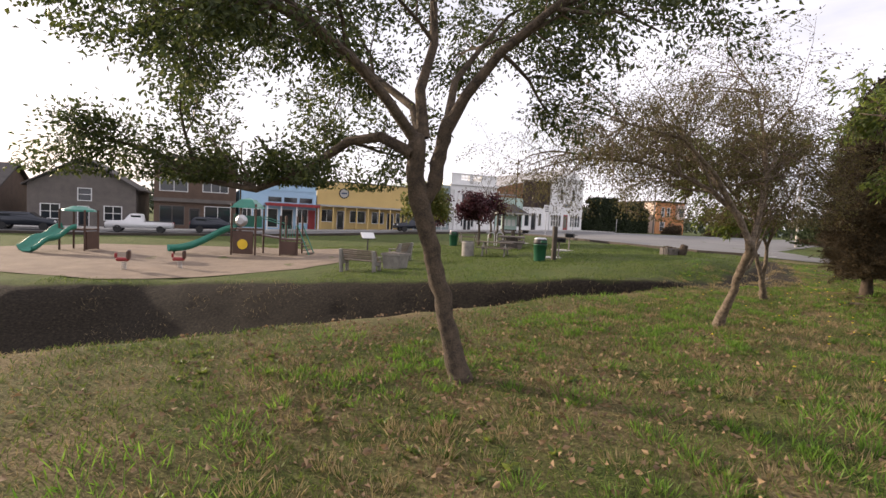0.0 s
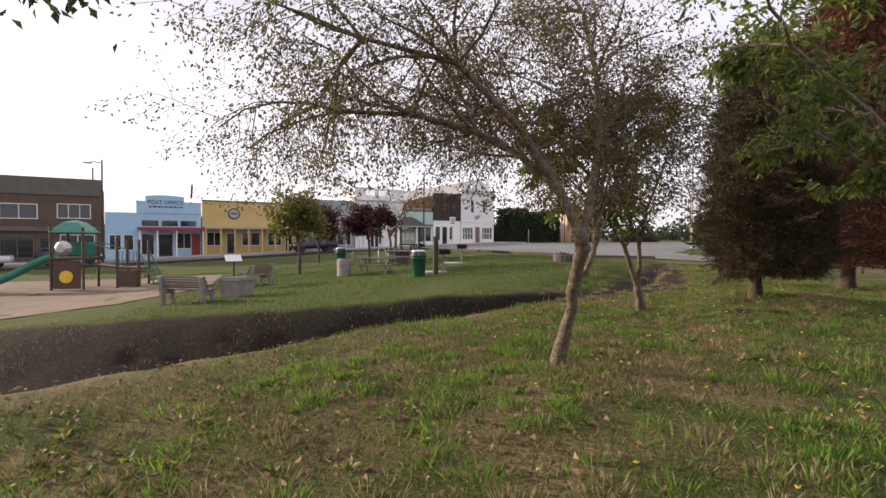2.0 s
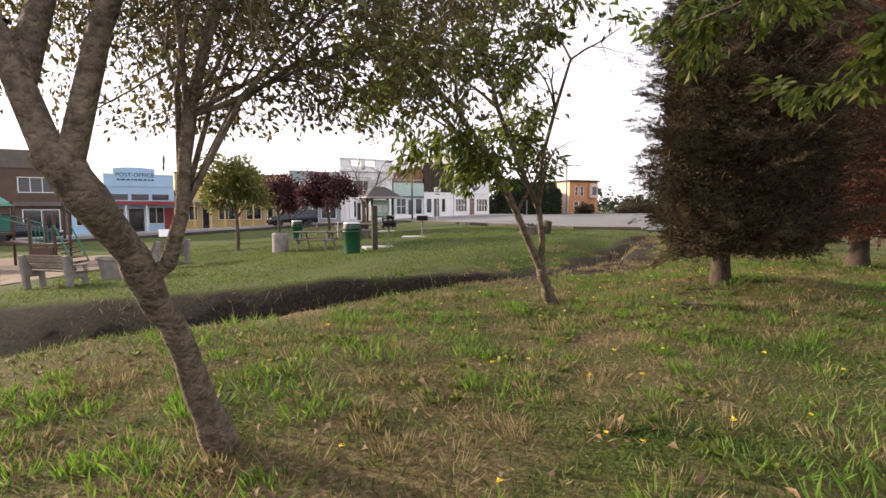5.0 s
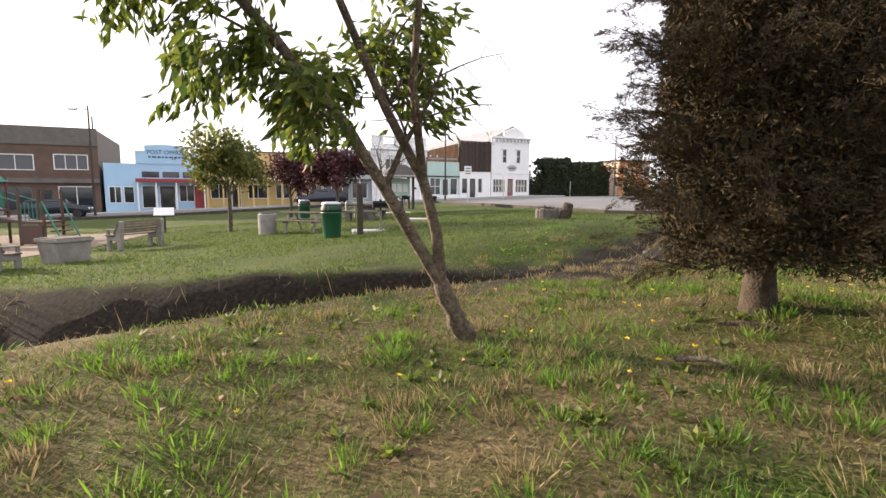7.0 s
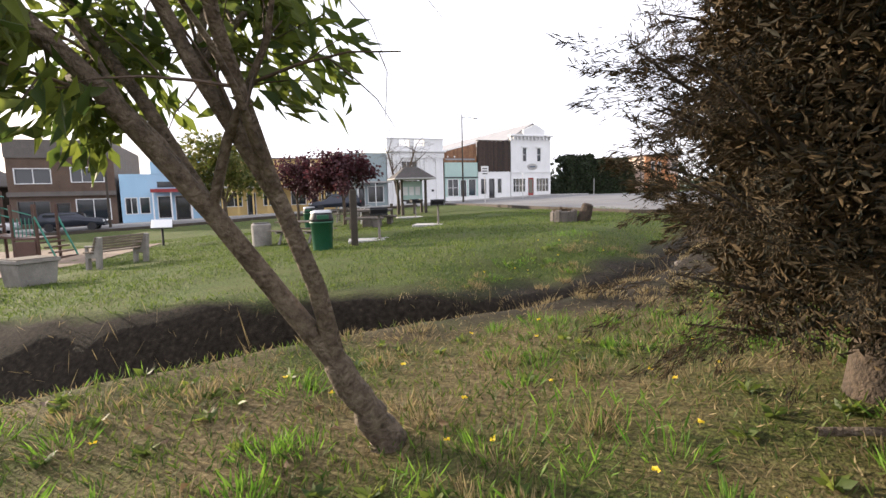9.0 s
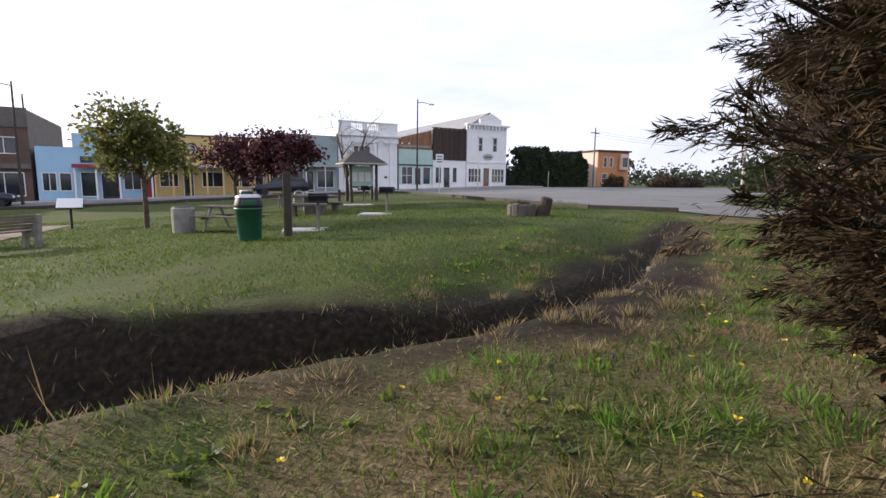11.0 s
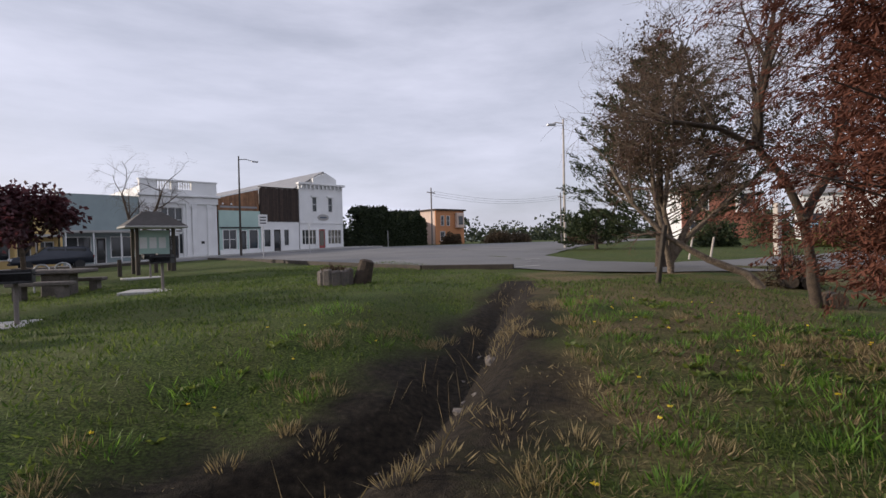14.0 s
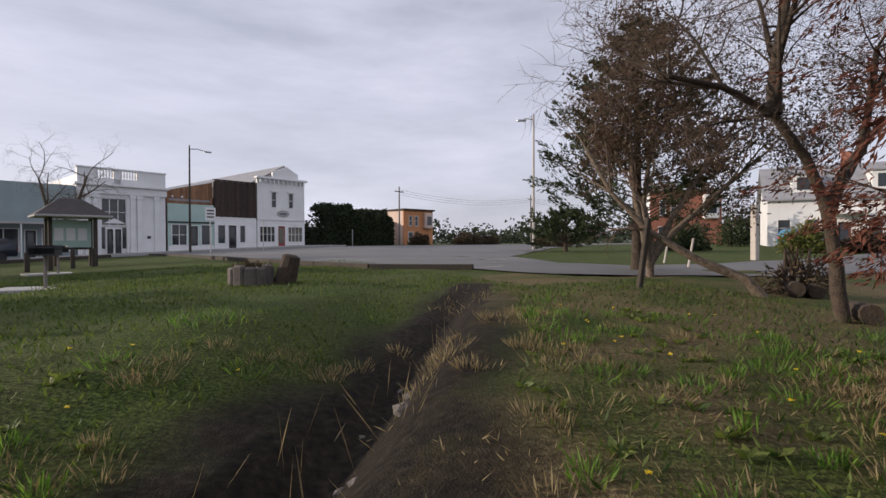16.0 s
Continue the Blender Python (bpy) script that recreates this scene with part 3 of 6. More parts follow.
def gabled_house(name, label, m, W, D, eave, ridge, wall_m, roof_m, wins, doors=(), trim=None, along=False):
    """A house with a gable to the front (or its ridge along the front)."""
    trim = trim or M_WHITE
    b = thing(name, label, "house", m)
    holes = [w[:4] for w in wins] + [(d[0], d[1], 0, d[2]) for d in doors]
    part("wall", wall_with_openings(W, -0.8, eave, holes), wall_m, b)
    bm = bmesh.new()
    add_box(bm, 0, 0.2, 0.25, D, -0.8, eave)
    add_box(bm, W - 0.2, W, 0.25, D, -0.8, eave)
    add_box(bm, 0.2, W - 0.2, D - 0.2, D, -0.8, eave)
    part("side_wall", bm, wall_m, b)
    # dark sheet behind the front, its colour standing in for the unlit inside
    part("dark_interior_sheet", box(0.2, W - 0.2, 1.8, 1.9, -0.6, eave - 0.05), M_DOOR_AND_DARK, b)
    o = 0.4
    if along:
        prof = [(-o, eave - 0.25), (D / 2, ridge), (D + o, eave - 0.25)]
        ends = [[(x, p[0], p[1]) for p in prof] for x in (-o, W + o)]
        gable = [[(x, 0.0, eave), (x, D, eave), (x, D / 2, ridge - 0.25)] for x in (0.0, W)]
    else:
        prof = [(-o, eave - 0.25), (W / 2, ridge), (W + o, eave - 0.25)]
        ends = [[(p[0], y, p[1]) for p in prof] for y in (-o, D + o)]
        gable = [[(0.0, y, eave), (W, y, eave), (W / 2, y, ridge - 0.25)] for y in (0.0, D)]
    bm = bmesh.new()
    va = [bm.verts.new(p) for p in ends[0]]
    vb = [bm.verts.new(p) for p in ends[1]]
    for k in range(2):
        bm.faces.new((va[k], va[k + 1], vb[k + 1], vb[k]))
    r = bmesh.ops.extrude_face_region(bm, geom=bm.faces[:])
    for v in [g for g in r["geom"] if isinstance(g, bmesh.types.BMVert)]:
        v.co.z += 0.16
    bmesh.ops.recalc_face_normals(bm, faces=bm.faces[:])
    part("roof", bm, roof_m, b)
    for tri in gable:
        bm = bmesh.new()
        bm.faces.new([bm.verts.new(p) for p in tri])
        r = bmesh.ops.extrude_face_region(bm, geom=bm.faces[:])
        for v in [g for g in r["geom"] if isinstance(g, bmesh.types.BMVert)]:
            if along:
                v.co.x += 0.15 if v.co.x < W / 2 else -0.15
            else:
                v.co.y += 0.15 if v.co.y < D / 2 else -0.15
        bmesh.ops.recalc_face_normals(bm, faces=bm.faces[:])
        part("gable", bm, wall_m, b)
    for w in wins:
        window(b, *w[:4], trim, cols=w[4] if len(w) > 4 else 1, rows=2)
    for d in doors:
        door(b, d[0], d[1], d[2], M_DOOR_AND_DARK, trim)
    return b


def post_office():
    b = thing("post_office", "light blue post office with a stepped false front and red porch", "building", row_pose(-22.2))
    W, a = row_len(-22.2, -14.4), row_len(-22.2, -19.8)
    holes = [(0.3, 1.35, 0.8, 2.4), (1.5, 2.4, 0.8, 2.4), (3.0, 4.2, 0.3, 2.5), (4.5, 5.9, 0.0, 2.5), (6.2, 7.6, 0.9, 2.6)]
    part("wall", wall_with_openings(W, -0.8, 4.6, holes), M_BLUE, b, "light blue painted front wall")
    part("false_front", box(a, W - 0.003, -0.06, 0.2, 4.6, 5.75), M_BLUE, b)
    bm = bmesh.new()
    c0, c1 = a + 0.8, a + 4.3
    pts = [(c0, 5.75)] + [(c1, 5.75), (c1, 6.35)] + [(c1 + (c0 - c1) * k / 8, 6.35 + 0.12 * math.sin(math.pi * k / 8)) for k in range(1, 8)] + [(c0, 6.35)]
    f = bm.faces.new([bm.verts.new((x, -0.06, z)) for x, z in pts])
    r = bmesh.ops.extrude_face_region(bm, geom=[f])
    for v in [g for g in r["geom"] if isinstance(g, bmesh.types.BMVert)]:
        v.co.y += 0.26
    bmesh.ops.recalc_face_normals(bm, faces=bm.faces[:])
    part("raised_centre", bm, M_BLUE, b)
    part("coping", box(a - 0.05, c0, -0.1, 0.22, 5.75, 5.83), M_WHITE, b)
    part("coping", box(c1, W + 0.03, -0.1, 0.22, 5.75, 5.83), M_WHITE, b)
    shell(b, W, 14, 4.4, M_BLUE, M_ROOF, parapet=0.3)
    letters("POST OFFICE", 0.55, a + 2.6, -0.075, 5.55, M_INK, b, "sign_lettering")
    bars(1, a + 1.1, a + 4.2, 5.18, 0.16, -0.065, M_INK, b)
    porch = part("porch_roof", box(2.7, W + 0.1, -1.9, -0.003, 2.95, 3.13), M_RED, b, "dull red porch roof")
    part("fascia", box(2.7, W + 0.1, -1.96, -1.903, 2.8, 3.13), M_RED, porch)
    for k in range(3):
        part("transom_window", box(3.1 + 1.75 * k, 4.55 + 1.75 * k, -0.04, -0.003, 3.3, 3.85), M_GLASS, b)
    for x in (2.85, 4.35, 6.05, W - 0.05):
        part("porch_post", box(x - 0.06, x + 0.06, -1.85, -1.73, -0.02, 2.95), M_WHITE, b)
    window(b, 0.3, 1.35, 0.8, 2.4, M_WHITE, cols=2)
    window(b, 1.5, 2.4, 0.8, 2.4, M_WHITE)
    window(b, 3.0, 4.2, 0.3, 2.5, M_WHITE)
    door(b, 4.5, 5.9, 2.5, M_DOOR_AND_DARK, M_WHITE)
    window(b, 6.2, 7.6, 0.9, 2.6, M_WHITE, cols=2)
    part("red_door", box(W - 0.95, W - 0.1, -0.05, -0.003, 0.02, 2.5), M_RED, b, "dark red door")
    # flagpole behind the roofline
    part("flagpole", rod((W - 0.8, 1.5, 4.0), (W - 0.8, 1.5, 8.2), 0.04, 0.025), M_SILVER, b)
    part("furled_flag", tube_flag(W - 0.78, 1.5), M_INK, b)


def tube_flag(x, y):
    bm = bmesh.new()
    add_lathe(bm, [(0.02, 0), (0.12, 0.25), (0.09, 0.8), (0.13, 1.2), (0.04, 1.7)], 7, pose(x, y, 6.3, 0, 4, 0))
    return bm


def yellow_shop():
    b = thing("yellow_shop", "ochre yellow shop front with a round sign and a long porch", "building", row_pose(-14.3))
    W, Hh = row_len(-14.3, -3.8), 5.75
    holes = [(0.4, 2.0, 0.9, 2.4), (2.4, 3.3, 0, 2.3), (4.0, 6.0, 0.9, 2.4), (6.8, 8.4, 0.9, 2.4), (8.8, 9.7, 0, 2.3), (10.0, 11.2, 0.8, 2.4)]
    part("wall", wall_with_openings(W, -0.8, Hh, holes), M_YELLOW, b)
    shell(b, W, 15, Hh - 0.15, M_YELLOW, M_ROOF, parapet=0.3)
    part("roof_edge", box(-0.05, W + 0.05, -0.08, 0.3, Hh, Hh + 0.12), M_DARKROOF, b)
    part("porch_roof", box(0, W, -2.1, -0.003, 2.75, 2.95), M_PAVE, b, "pale flat porch roof")
    for k in range(9):
        x = 0.1 + (W - 0.2) * k / 8
        part("porch_post", box(x - 0.07, x + 0.07, -2.05, -1.91, -0.02, 2.75), M_YELLOW, b)
    for h in holes:
        if h[2] == 0:
            door(b, h[0], h[1], h[3], M_DOOR_AND_DARK, M_WHITE)
        else:
            window(b, *h, M_WHITE, cols=2)
    sign = part("round_sign", lathe([(0.62, 0), (0.62, 0.06), (0.52, 0.08)], 28, pose(3.2, -0.003, 4.45, 90, 0, 0)), M_DARKSTEEL, b, "round sign, pale with a dark rim")
    part("sign_face", lathe([(0.5, 0), (0.5, 0.02)], 28, pose(3.2, -0.083, 4.45, 90, 0, 0)), M_PAVE, sign)
    part("sign_band", box(2.85, 3.55, -0.12, -0.105, 4.38, 4.55), M_INK, sign)


def grey_teal_shop():
    b = thing("grey_shop", "grey-teal shop front beside the white bank", "building", row_pose(-3.7))
    W, Hh = row_len(-3.7, 1.7), 6.1
    holes = [(0.3, 2.2, 0.5, 2.4), (2.5, 3.3, 0, 2.3), (3.6, 5.5, 0.5, 2.4)]
    part("wall", wall_with_openings(W, -0.8, Hh, holes), M_TEAL, b)
    shell(b, W, 16, Hh, M_TEAL, M_ROOF, parapet=0.4)
    part("porch_roof", box(0, W, -2.0, -0.003, 2.7, 2.88), M_PAVE, b)
    for x in (0.1, 2.0, 4.0, W - 0.1):
        part("porch_post", rod((x, -1.9, -0.02), (x, -1.9, 2.7), 0.05), M_WHITE, b)
    window(b, 0.3, 2.2, 0.5, 2.4, M_WHITE, cols=2)
    window(b, 3.6, 5.5, 0.5, 2.4, M_WHITE, cols=2)
    door(b, 2.5, 3.3, 2.3, M_DOOR_AND_DARK, M_WHITE)


def bank():
    b = thing("bank_building", "white classical bank with pilasters, tall window and balustraded parapet", "building", row_pose(1.8))
    W, Hh = row_len(1.8, 8.2), 7.5
    cx = 2.75
    holes = [(cx - 1.0, cx + 1.0, 0.0, 5.0)]
    part("wall", wall_with_openings(W, -0.8, 6.3, holes, 0.4), M_WHITE, b)
    shell(b, W, 18, 6.9, M_WHITE, M_ROOF, 0.4, 0.4)
    part("cornice", box(-0.25, W + 0.25, -0.45, 0.5, 6.0, 6.25, bevel=0.05), M_WHITE, b)
    part("frieze", box(-0.08, W + 0.08, -0.2, -0.003, 5.35, 5.98), M_WHITE, b)
    for x0, x1 in ((0, 1.4), (2.75, 3.25), (4.6, W)):
        part("parapet", box(x0, x1, -0.1, 0.35, 6.3, Hh), M_WHITE, b)
    part("parapet_base", box(1.4, 4.6, -0.1, 0.35, 6.3, 6.72), M_WHITE, b)
    part("parapet_cap", box(-0.08, W + 0.08, -0.18, 0.42, Hh, Hh + 0.15, bevel=0.03), M_WHITE, b)
    me_b = None
    for s, e in ((1.4, 2.75), (3.25, 4.6)):
        for k in range(6):
            x = s + (e - s) * (k + 0.5) / 6
            if me_b is None:
                ob = part("baluster", lathe([(0.06, 0), (0.045, 0.12), (0.085, 0.34), (0.04, 0.6), (0.065, 0.78)], 8, pose(0, 0, 0)), M_WHITE, b)
                me_b = ob.data
            else:
                ob = new("baluster", me_b)
                ob.parent = b
            ob.location = (x, 0.1, 6.72)
    for x in (0.75, 1.3, 4.2, 4.75, 6.2):
        bm = bmesh.new()
        add_box(bm, x - 0.2, x + 0.2, -0.16, -0.003, 0.35, 5.0, None, 0.02)
        add_box(bm, x - 0.26, x + 0.26, -0.22, -0.003, 5.0, 5.34)
        add_box(bm, x - 0.26, x + 0.26, -0.22, -0.003, -0.1, 0.35)
        part("pilaster", bm, M_WHITE, b)
    w = window(b, cx - 1.0, cx + 1.0, 2.55, 5.0, M_WHITE, y=0.1, cols=3, rows=2)
    bm = bmesh.new()
    f = bm.faces.new([bm.verts.new(p) for p in ((cx - 0.85, -0.05, 2.75), (cx + 0.85, -0.05, 2.75), (cx, -0.05, 3.2))])
    r = bmesh.ops.extrude_face_region(bm, geom=[f])
    for v in [g for g in r["geom"] if isinstance(g, bmesh.types.BMVert)]:
        v.co.y += 0.2
    bmesh.ops.recalc_face_normals(bm, faces=bm.faces[:])
    part("door_pediment", bm, M_WHITE, b)
    part("door_surround", wall_piece(cx), M_WHITE, b)
    door(b, cx - 0.62, cx - 0.003, 2.3, M_DOOR_AND_DARK, M_WHITE, y=0.1)
    door(b, cx + 0.003, cx + 0.62, 2.3, M_DOOR_AND_DARK, M_WHITE, y=0.1)
    for s in (-1, 1):
        x = cx + s * 0.82
        part("side_light", box(x - 0.14, x + 0.14, 0.2, 0.23, 0.5, 2.4), M_GLASS, b)
    part("wall_plaque", box(5.4, 5.7, -0.03, -0.003, 1.4, 1.65), M_DARKSTEEL, b)


def wall_piece(cx):
    bm = bmesh.new()
    add_box(bm, cx - 1.0, cx - 0.62, 0.24, 0.38, 0, 2.55)
    add_box(bm, cx + 0.62, cx + 1.0, 0.24, 0.38, 0, 2.55)
    add_box(bm, cx - 0.62, cx + 0.62, 0.24, 0.38, 2.3, 2.55)
    return bm


def mint_shop():
    b = thing("mint_shop", "mint green shop front with brown boards above it", "building", row_pose(8.4))
    W = row_len(8.4, 12.45)
    holes = [(0.3, 1.8, 0.5, 2.6), (2.0, 2.9, 0.0, 2.5), (3.1, W - 0.25, 0.5, 2.6)]
    part("wall", wall_with_openings(W, -0.8, 4.6, holes), M_MINT, b)
    shell(b, W, 14, 5.4, M_BROWNWOOD, M_ROOF, parapet=0.3)
    part("base_panel", box(0.02, W - 0.02, -0.05, -0.003, -0.1, 0.48), M_WHITE, b)
    window(b, 0.3, 1.8, 0.5, 2.6, M_WHITE, cols=2, rows=2)
    door(b, 2.0, 2.9, 2.5, M_DOOR_AND_DARK, M_WHITE)
    window(b, 3.1, W - 0.25, 0.5, 2.6, M_WHITE)
    part("awning_rail", box(0.0, W, -0.12, -0.003, 2.72, 2.86), M_DARKSTEEL, b)
    n = 18
    for k in range(n):
        x0, x1 = W * k / n, W * (k + 1) / n
        top = 5.9 + 1.1 * (k / n)
        part("board", box(x0 + 0.01, x1 - 0.01, 0.26, 0.30 + 0.01 * (k % 3), 4.6, top), M_BROWNWOOD, b)
    bm = bmesh.new()
    add_box(bm, 0, W * 1.03, 0.2, 0.4, 0, 0.1, Matrix.Translation((0, 0, 5.9)) @ Matrix.Rotation(-math.atan2(1.1, W), 4, 'Y'))
    part("slanting_trim", bm, M_WHITE, b)
    for k in range(2):
        part("wall_lamp", lathe([(0.03, 0), (0.12, 0.05), (0.05, 0.2)], 10, pose(0.5 + 0.9 * k, 0.2, 5.2)), M_WHITE, b)


def dark_shop():
    b = thing("dark_wood_shop", "shop with a dark stained board upper front over white", "building", row_pose(12.5))
    W = row_len(12.5, 16.75)
    holes = [(0.3, 1.2, 0.5, 2.5), (1.45, 2.4, 0, 2.5), (2.7, 3.4, 0.6, 2.5)]
    part("wall", wall_with_openings(W, -0.8, 3.4, holes), M_WHITE, b, "white painted lower wall")
    part("backing", box(0, W, 0.02, 0.25, 3.4, 7.0), M_DOOR_AND_DARK, b)
    n = 22
    for k in range(n):
        x0, x1 = W * k / n, W * (k + 1) / n
        part("board", box(x0 + 0.008, x1 - 0.008, -0.05 - 0.012 * (k % 2), 0.018, 3.3 + 0.02 * (k % 3), 7.05 + 0.03 * ((k * 7) % 3)), M_DARKWOOD, b)
    part("cap", box(-0.05, W + 0.05, -0.12, 0.3, 7.12, 7.2), M_DARKWOOD, b)
    shell(b, W, 14, 6.4, M_DARKWOOD, M_ROOF, parapet=0.3)
    window(b, 0.3, 1.2, 0.5, 2.5, M_WHITE)
    door(b, 1.45, 2.4, 2.5, M_DOOR_AND_DARK, M_WHITE)
    window(b, 2.7, 3.4, 0.6, 2.5, M_WHITE)


def white_hall():
    b = thing("white_hall", "white two-storey false-front hall with a long grey gabled roof", "building", row_pose(16.85))
    W, Hh, D = row_len(16.85, 22.4), 7.7, 34.0
    holes = [(0.25, 2.2, 0.5, 2.3), (2.5, 3.5, 0, 2.4), (3.8, 5.8, 0.5, 2.3), (1.7, 2.4, 4.4, 6.2), (3.9, 4.6, 4.4, 6.2)]
    part("wall", wall_with_openings(W, -0.8, Hh, holes), M_WHITE, b)
    part("storey_line", box(-0.02, W + 0.02, -0.1, -0.003, 3.0, 3.15), M_WHITE, b)
    part("cornice", box(-0.2, W + 0.2, -0.42, 0.3, Hh - 0.12, Hh + 0.12, bevel=0.04), M_WHITE, b)
    for k in range(11):
        x = 0.25 + (W - 0.5) * k / 10
        part("bracket", box(x - 0.06, x + 0.06, -0.34, -0.003, Hh - 0.55, Hh - 0.12), M_WHITE, b)
    window(b, 0.25, 2.2, 0.5, 2.3, M_WHITE, cols=4, rows=2)
    window(b, 3.8, 5.8, 0.5, 2.3, M_WHITE, cols=4, rows=2)
    door(b, 2.5, 3.5, 2.4, M_RED, M_WHITE)
    for x in (1.7, 3.9):
        w = window(b, x, x + 0.7, 4.4, 6.2, M_WHITE, rows=2)
        part("hood", box(x - 0.12, x + 0.82, -0.16, -0.033, 6.2, 6.36), M_WHITE, w)
    sign = part("wall_sign", lathe([(0.8, 0), (0.8, 0.04)], 24, pose(3.2, -0.003, 3.75, 90, 0, 0) @ Matrix.Diagonal((1, 0.5, 1, 1))), M_PAVE, b, "pale oval sign board")
    part("sign_band", box(2.75, 3.65, -0.06, -0.045, 3.68, 3.82), M_INK, sign)
    bm = bmesh.new()
    add_box(bm, 0, 0.2, 0.25, D, -0.8, 6.6)
    add_box(bm, W - 0.2, W, 0.25, D, -0.8, 6.6)
    add_box(bm, 0.2, W - 0.2, D - 0.2, D, -0.8, 6.6)
    part("side_wall", bm, M_WHITE, b)
    # near-black sheet in place of the hall's shaded interior
    part("dark_interior_sheet", box(0.2, W - 0.2, 2.0, 2.1, -0.5, 6.5), M_DOOR_AND_DARK, b)
    bm = bmesh.new()
    ends = [[bm.verts.new((x, y, z)) for x, z in ((-3.2, 5.4), (W * 0.62, 9.3), (W + 0.3, 6.9))] for y in (0.6, D)]
    for k in range(2):
        bm.faces.new((ends[0][k], ends[0][k + 1], ends[1][k + 1], ends[1][k]))
    r = bmesh.ops.extrude_face_region(bm, geom=bm.faces[:])
    for v in [g for g in r["geom"] if isinstance(g, bmesh.types.BMVert)]:
        v.co.z += 0.15
    bmesh.ops.recalc_face_normals(bm, faces=bm.faces[:])
    part("roof", bm, M_ROOF, b, "long grey gabled roof")
    bm = bmesh.new()
    f = bm.faces.new([bm.verts.new((x, 0.9, z)) for x, z in ((0.2, 6.5), (W - 0.2, 6.5), (W - 0.2, 7.1), (W * 0.62, 9.25), (0.2, 7.2))])
    r = bmesh.ops.extrude_face_region(bm, geom=[f])
    for v in [g for g in r["geom"] if isinstance(g, bmesh.types.BMVert)]:
        v.co.y += 0.2
    bmesh.ops.recalc_face_normals(bm, faces=bm.faces[:])
    part("gable", bm, M_WHITE, b)
    bm = bmesh.new()
    f = bm.faces.new([bm.verts.new((x, -0.02, z)) for x, z in ((1.9, Hh + 0.12), (5.2, Hh + 0.12), (5.2, Hh + 0.75), (3.7, Hh + 1.5), (1.9, Hh + 0.75))])
    r = bmesh.ops.extrude_face_region(bm, geom=[f])
    for v in [g for g in r["geom"] if isinstance(g, bmesh.types.BMVert)]:
        v.co.y += 0.25
    bmesh.ops.recalc_face_normals(bm, faces=bm.faces[:])
    part("front_pediment", bm, M_WHITE, b)


grey_block()
post_office()
yellow_shop()
grey_teal_shop()
bank()
mint_shop()
dark_shop()
white_hall()
a_, b_ = row_xy(-39.5, 0)
gabled_house("gabled_house", "grey house with a dark gabled roof and porch", pose(a_, b_, gz(a_, b_), 0, 0, ROW_TURN), 9.0, 12, 4.2, 7.0, M_GREYWALL, M_DARKROOF, [(1.0, 2.6, 0.8, 2.3, 2), (6.2, 7.8, 0.8, 2.3, 2), (4.0, 5.2, 2.7, 4.0)], [(4.0, 5.0, 2.2)])
a_, b_ = row_xy(-51, 0)
gabled_house("low_house", "brown house with a wide dark roof", pose(a_, b_, gz(a_, b_), 0, 0, ROW_TURN), 10.0, 12, 3.4, 6.2, M_BROWNWALL, M_DARKROOF, [(1.0, 2.8, 0.8, 2.2, 2), (6.5, 8.5, 0.8, 2.2, 2)], [(4.3, 5.3, 2.1)], along=True)


def bay_building(name, label, m, W, D, Hh, front, side):
    b = thing(name, label, "building", m)
    holes = [(1.2, 2.0, Hh * 0.55, Hh * 0.85), (2.6, 3.4, Hh * 0.55, Hh * 0.85), (1.0, 2.2, 0.6, 2.4)]
    part("wall", wall_with_openings(W, -0.8, Hh, holes), front, b)
    for h in holes:
        window(b, *h, M_WHITE, rows=2)
    shell(b, W, D, Hh, side, M_DARKROOF, parapet=0.2)
    part("cornice", box(-0.3, W + 0.3, -0.4, D + 0.2, Hh, Hh + 0.3, bevel=0.05), M_DARKWOOD, b)
    bay = part("bay", box(W - 2.4, W - 0.5, -0.7, -0.003, Hh * 0.48, Hh * 0.94, bevel=0.12), side, b)
    part("bay_window", box(W - 2.0, W - 0.9, -0.74, -0.703, Hh * 0.58, Hh * 0.84), M_GLASS, bay)
    return b


bay_building("orange_building", "orange stucco two-storey building with a dark cornice and bay", pose(43.5, 96.0, gz(43.5, 96), 0, 0, 18), 7.0, 9, 6.2, M_ORANGE, M_PINK)
pb = thing("pink_annex", "pale pink annex with a flat roof", "building", pose(40.2, 97.5, gz(40, 97), 0, 0, 18))
part("wall", wall_with_openings(3.2, -0.8, 4.2, [(1.0, 2.0, 0.8, 2.4)]), M_PINK, pb)
window(pb, 1.0, 2.0, 0.8, 2.4, M_WHITE)
shell(pb, 3.2, 8, 4.2, M_PINK, M_DARKROOF)
bay_building("brick_building", "brick-red two-storey building beyond the lawn", pose(66, 62, gz(66, 62), 0, 0, -35), 9.0, 10, 7.0, M_BRICK, M_WHITE)
wh = gabled_house("white_house", "white two-storey house with a grey roof, dormers and a brick chimney", pose(61, 43.5, gz(61, 43.5), 0, 0, -55), 12.0, 10, 4.6, 8.0, M_WHITE, M_ROOF, [(0.8, 1.9, 0.9, 2.6), (3.0, 4.1, 0.9, 2.6), (7.6, 8.7, 0.9, 2.6), (9.8, 10.9, 0.9, 2.6)], [(5.4, 6.5, 2.3)], along=True)
part("chimney", box(6.6, 7.4, 5.0, 5.8, 7.2, 9.4), M_BRICK, wh, "red brick chimney")
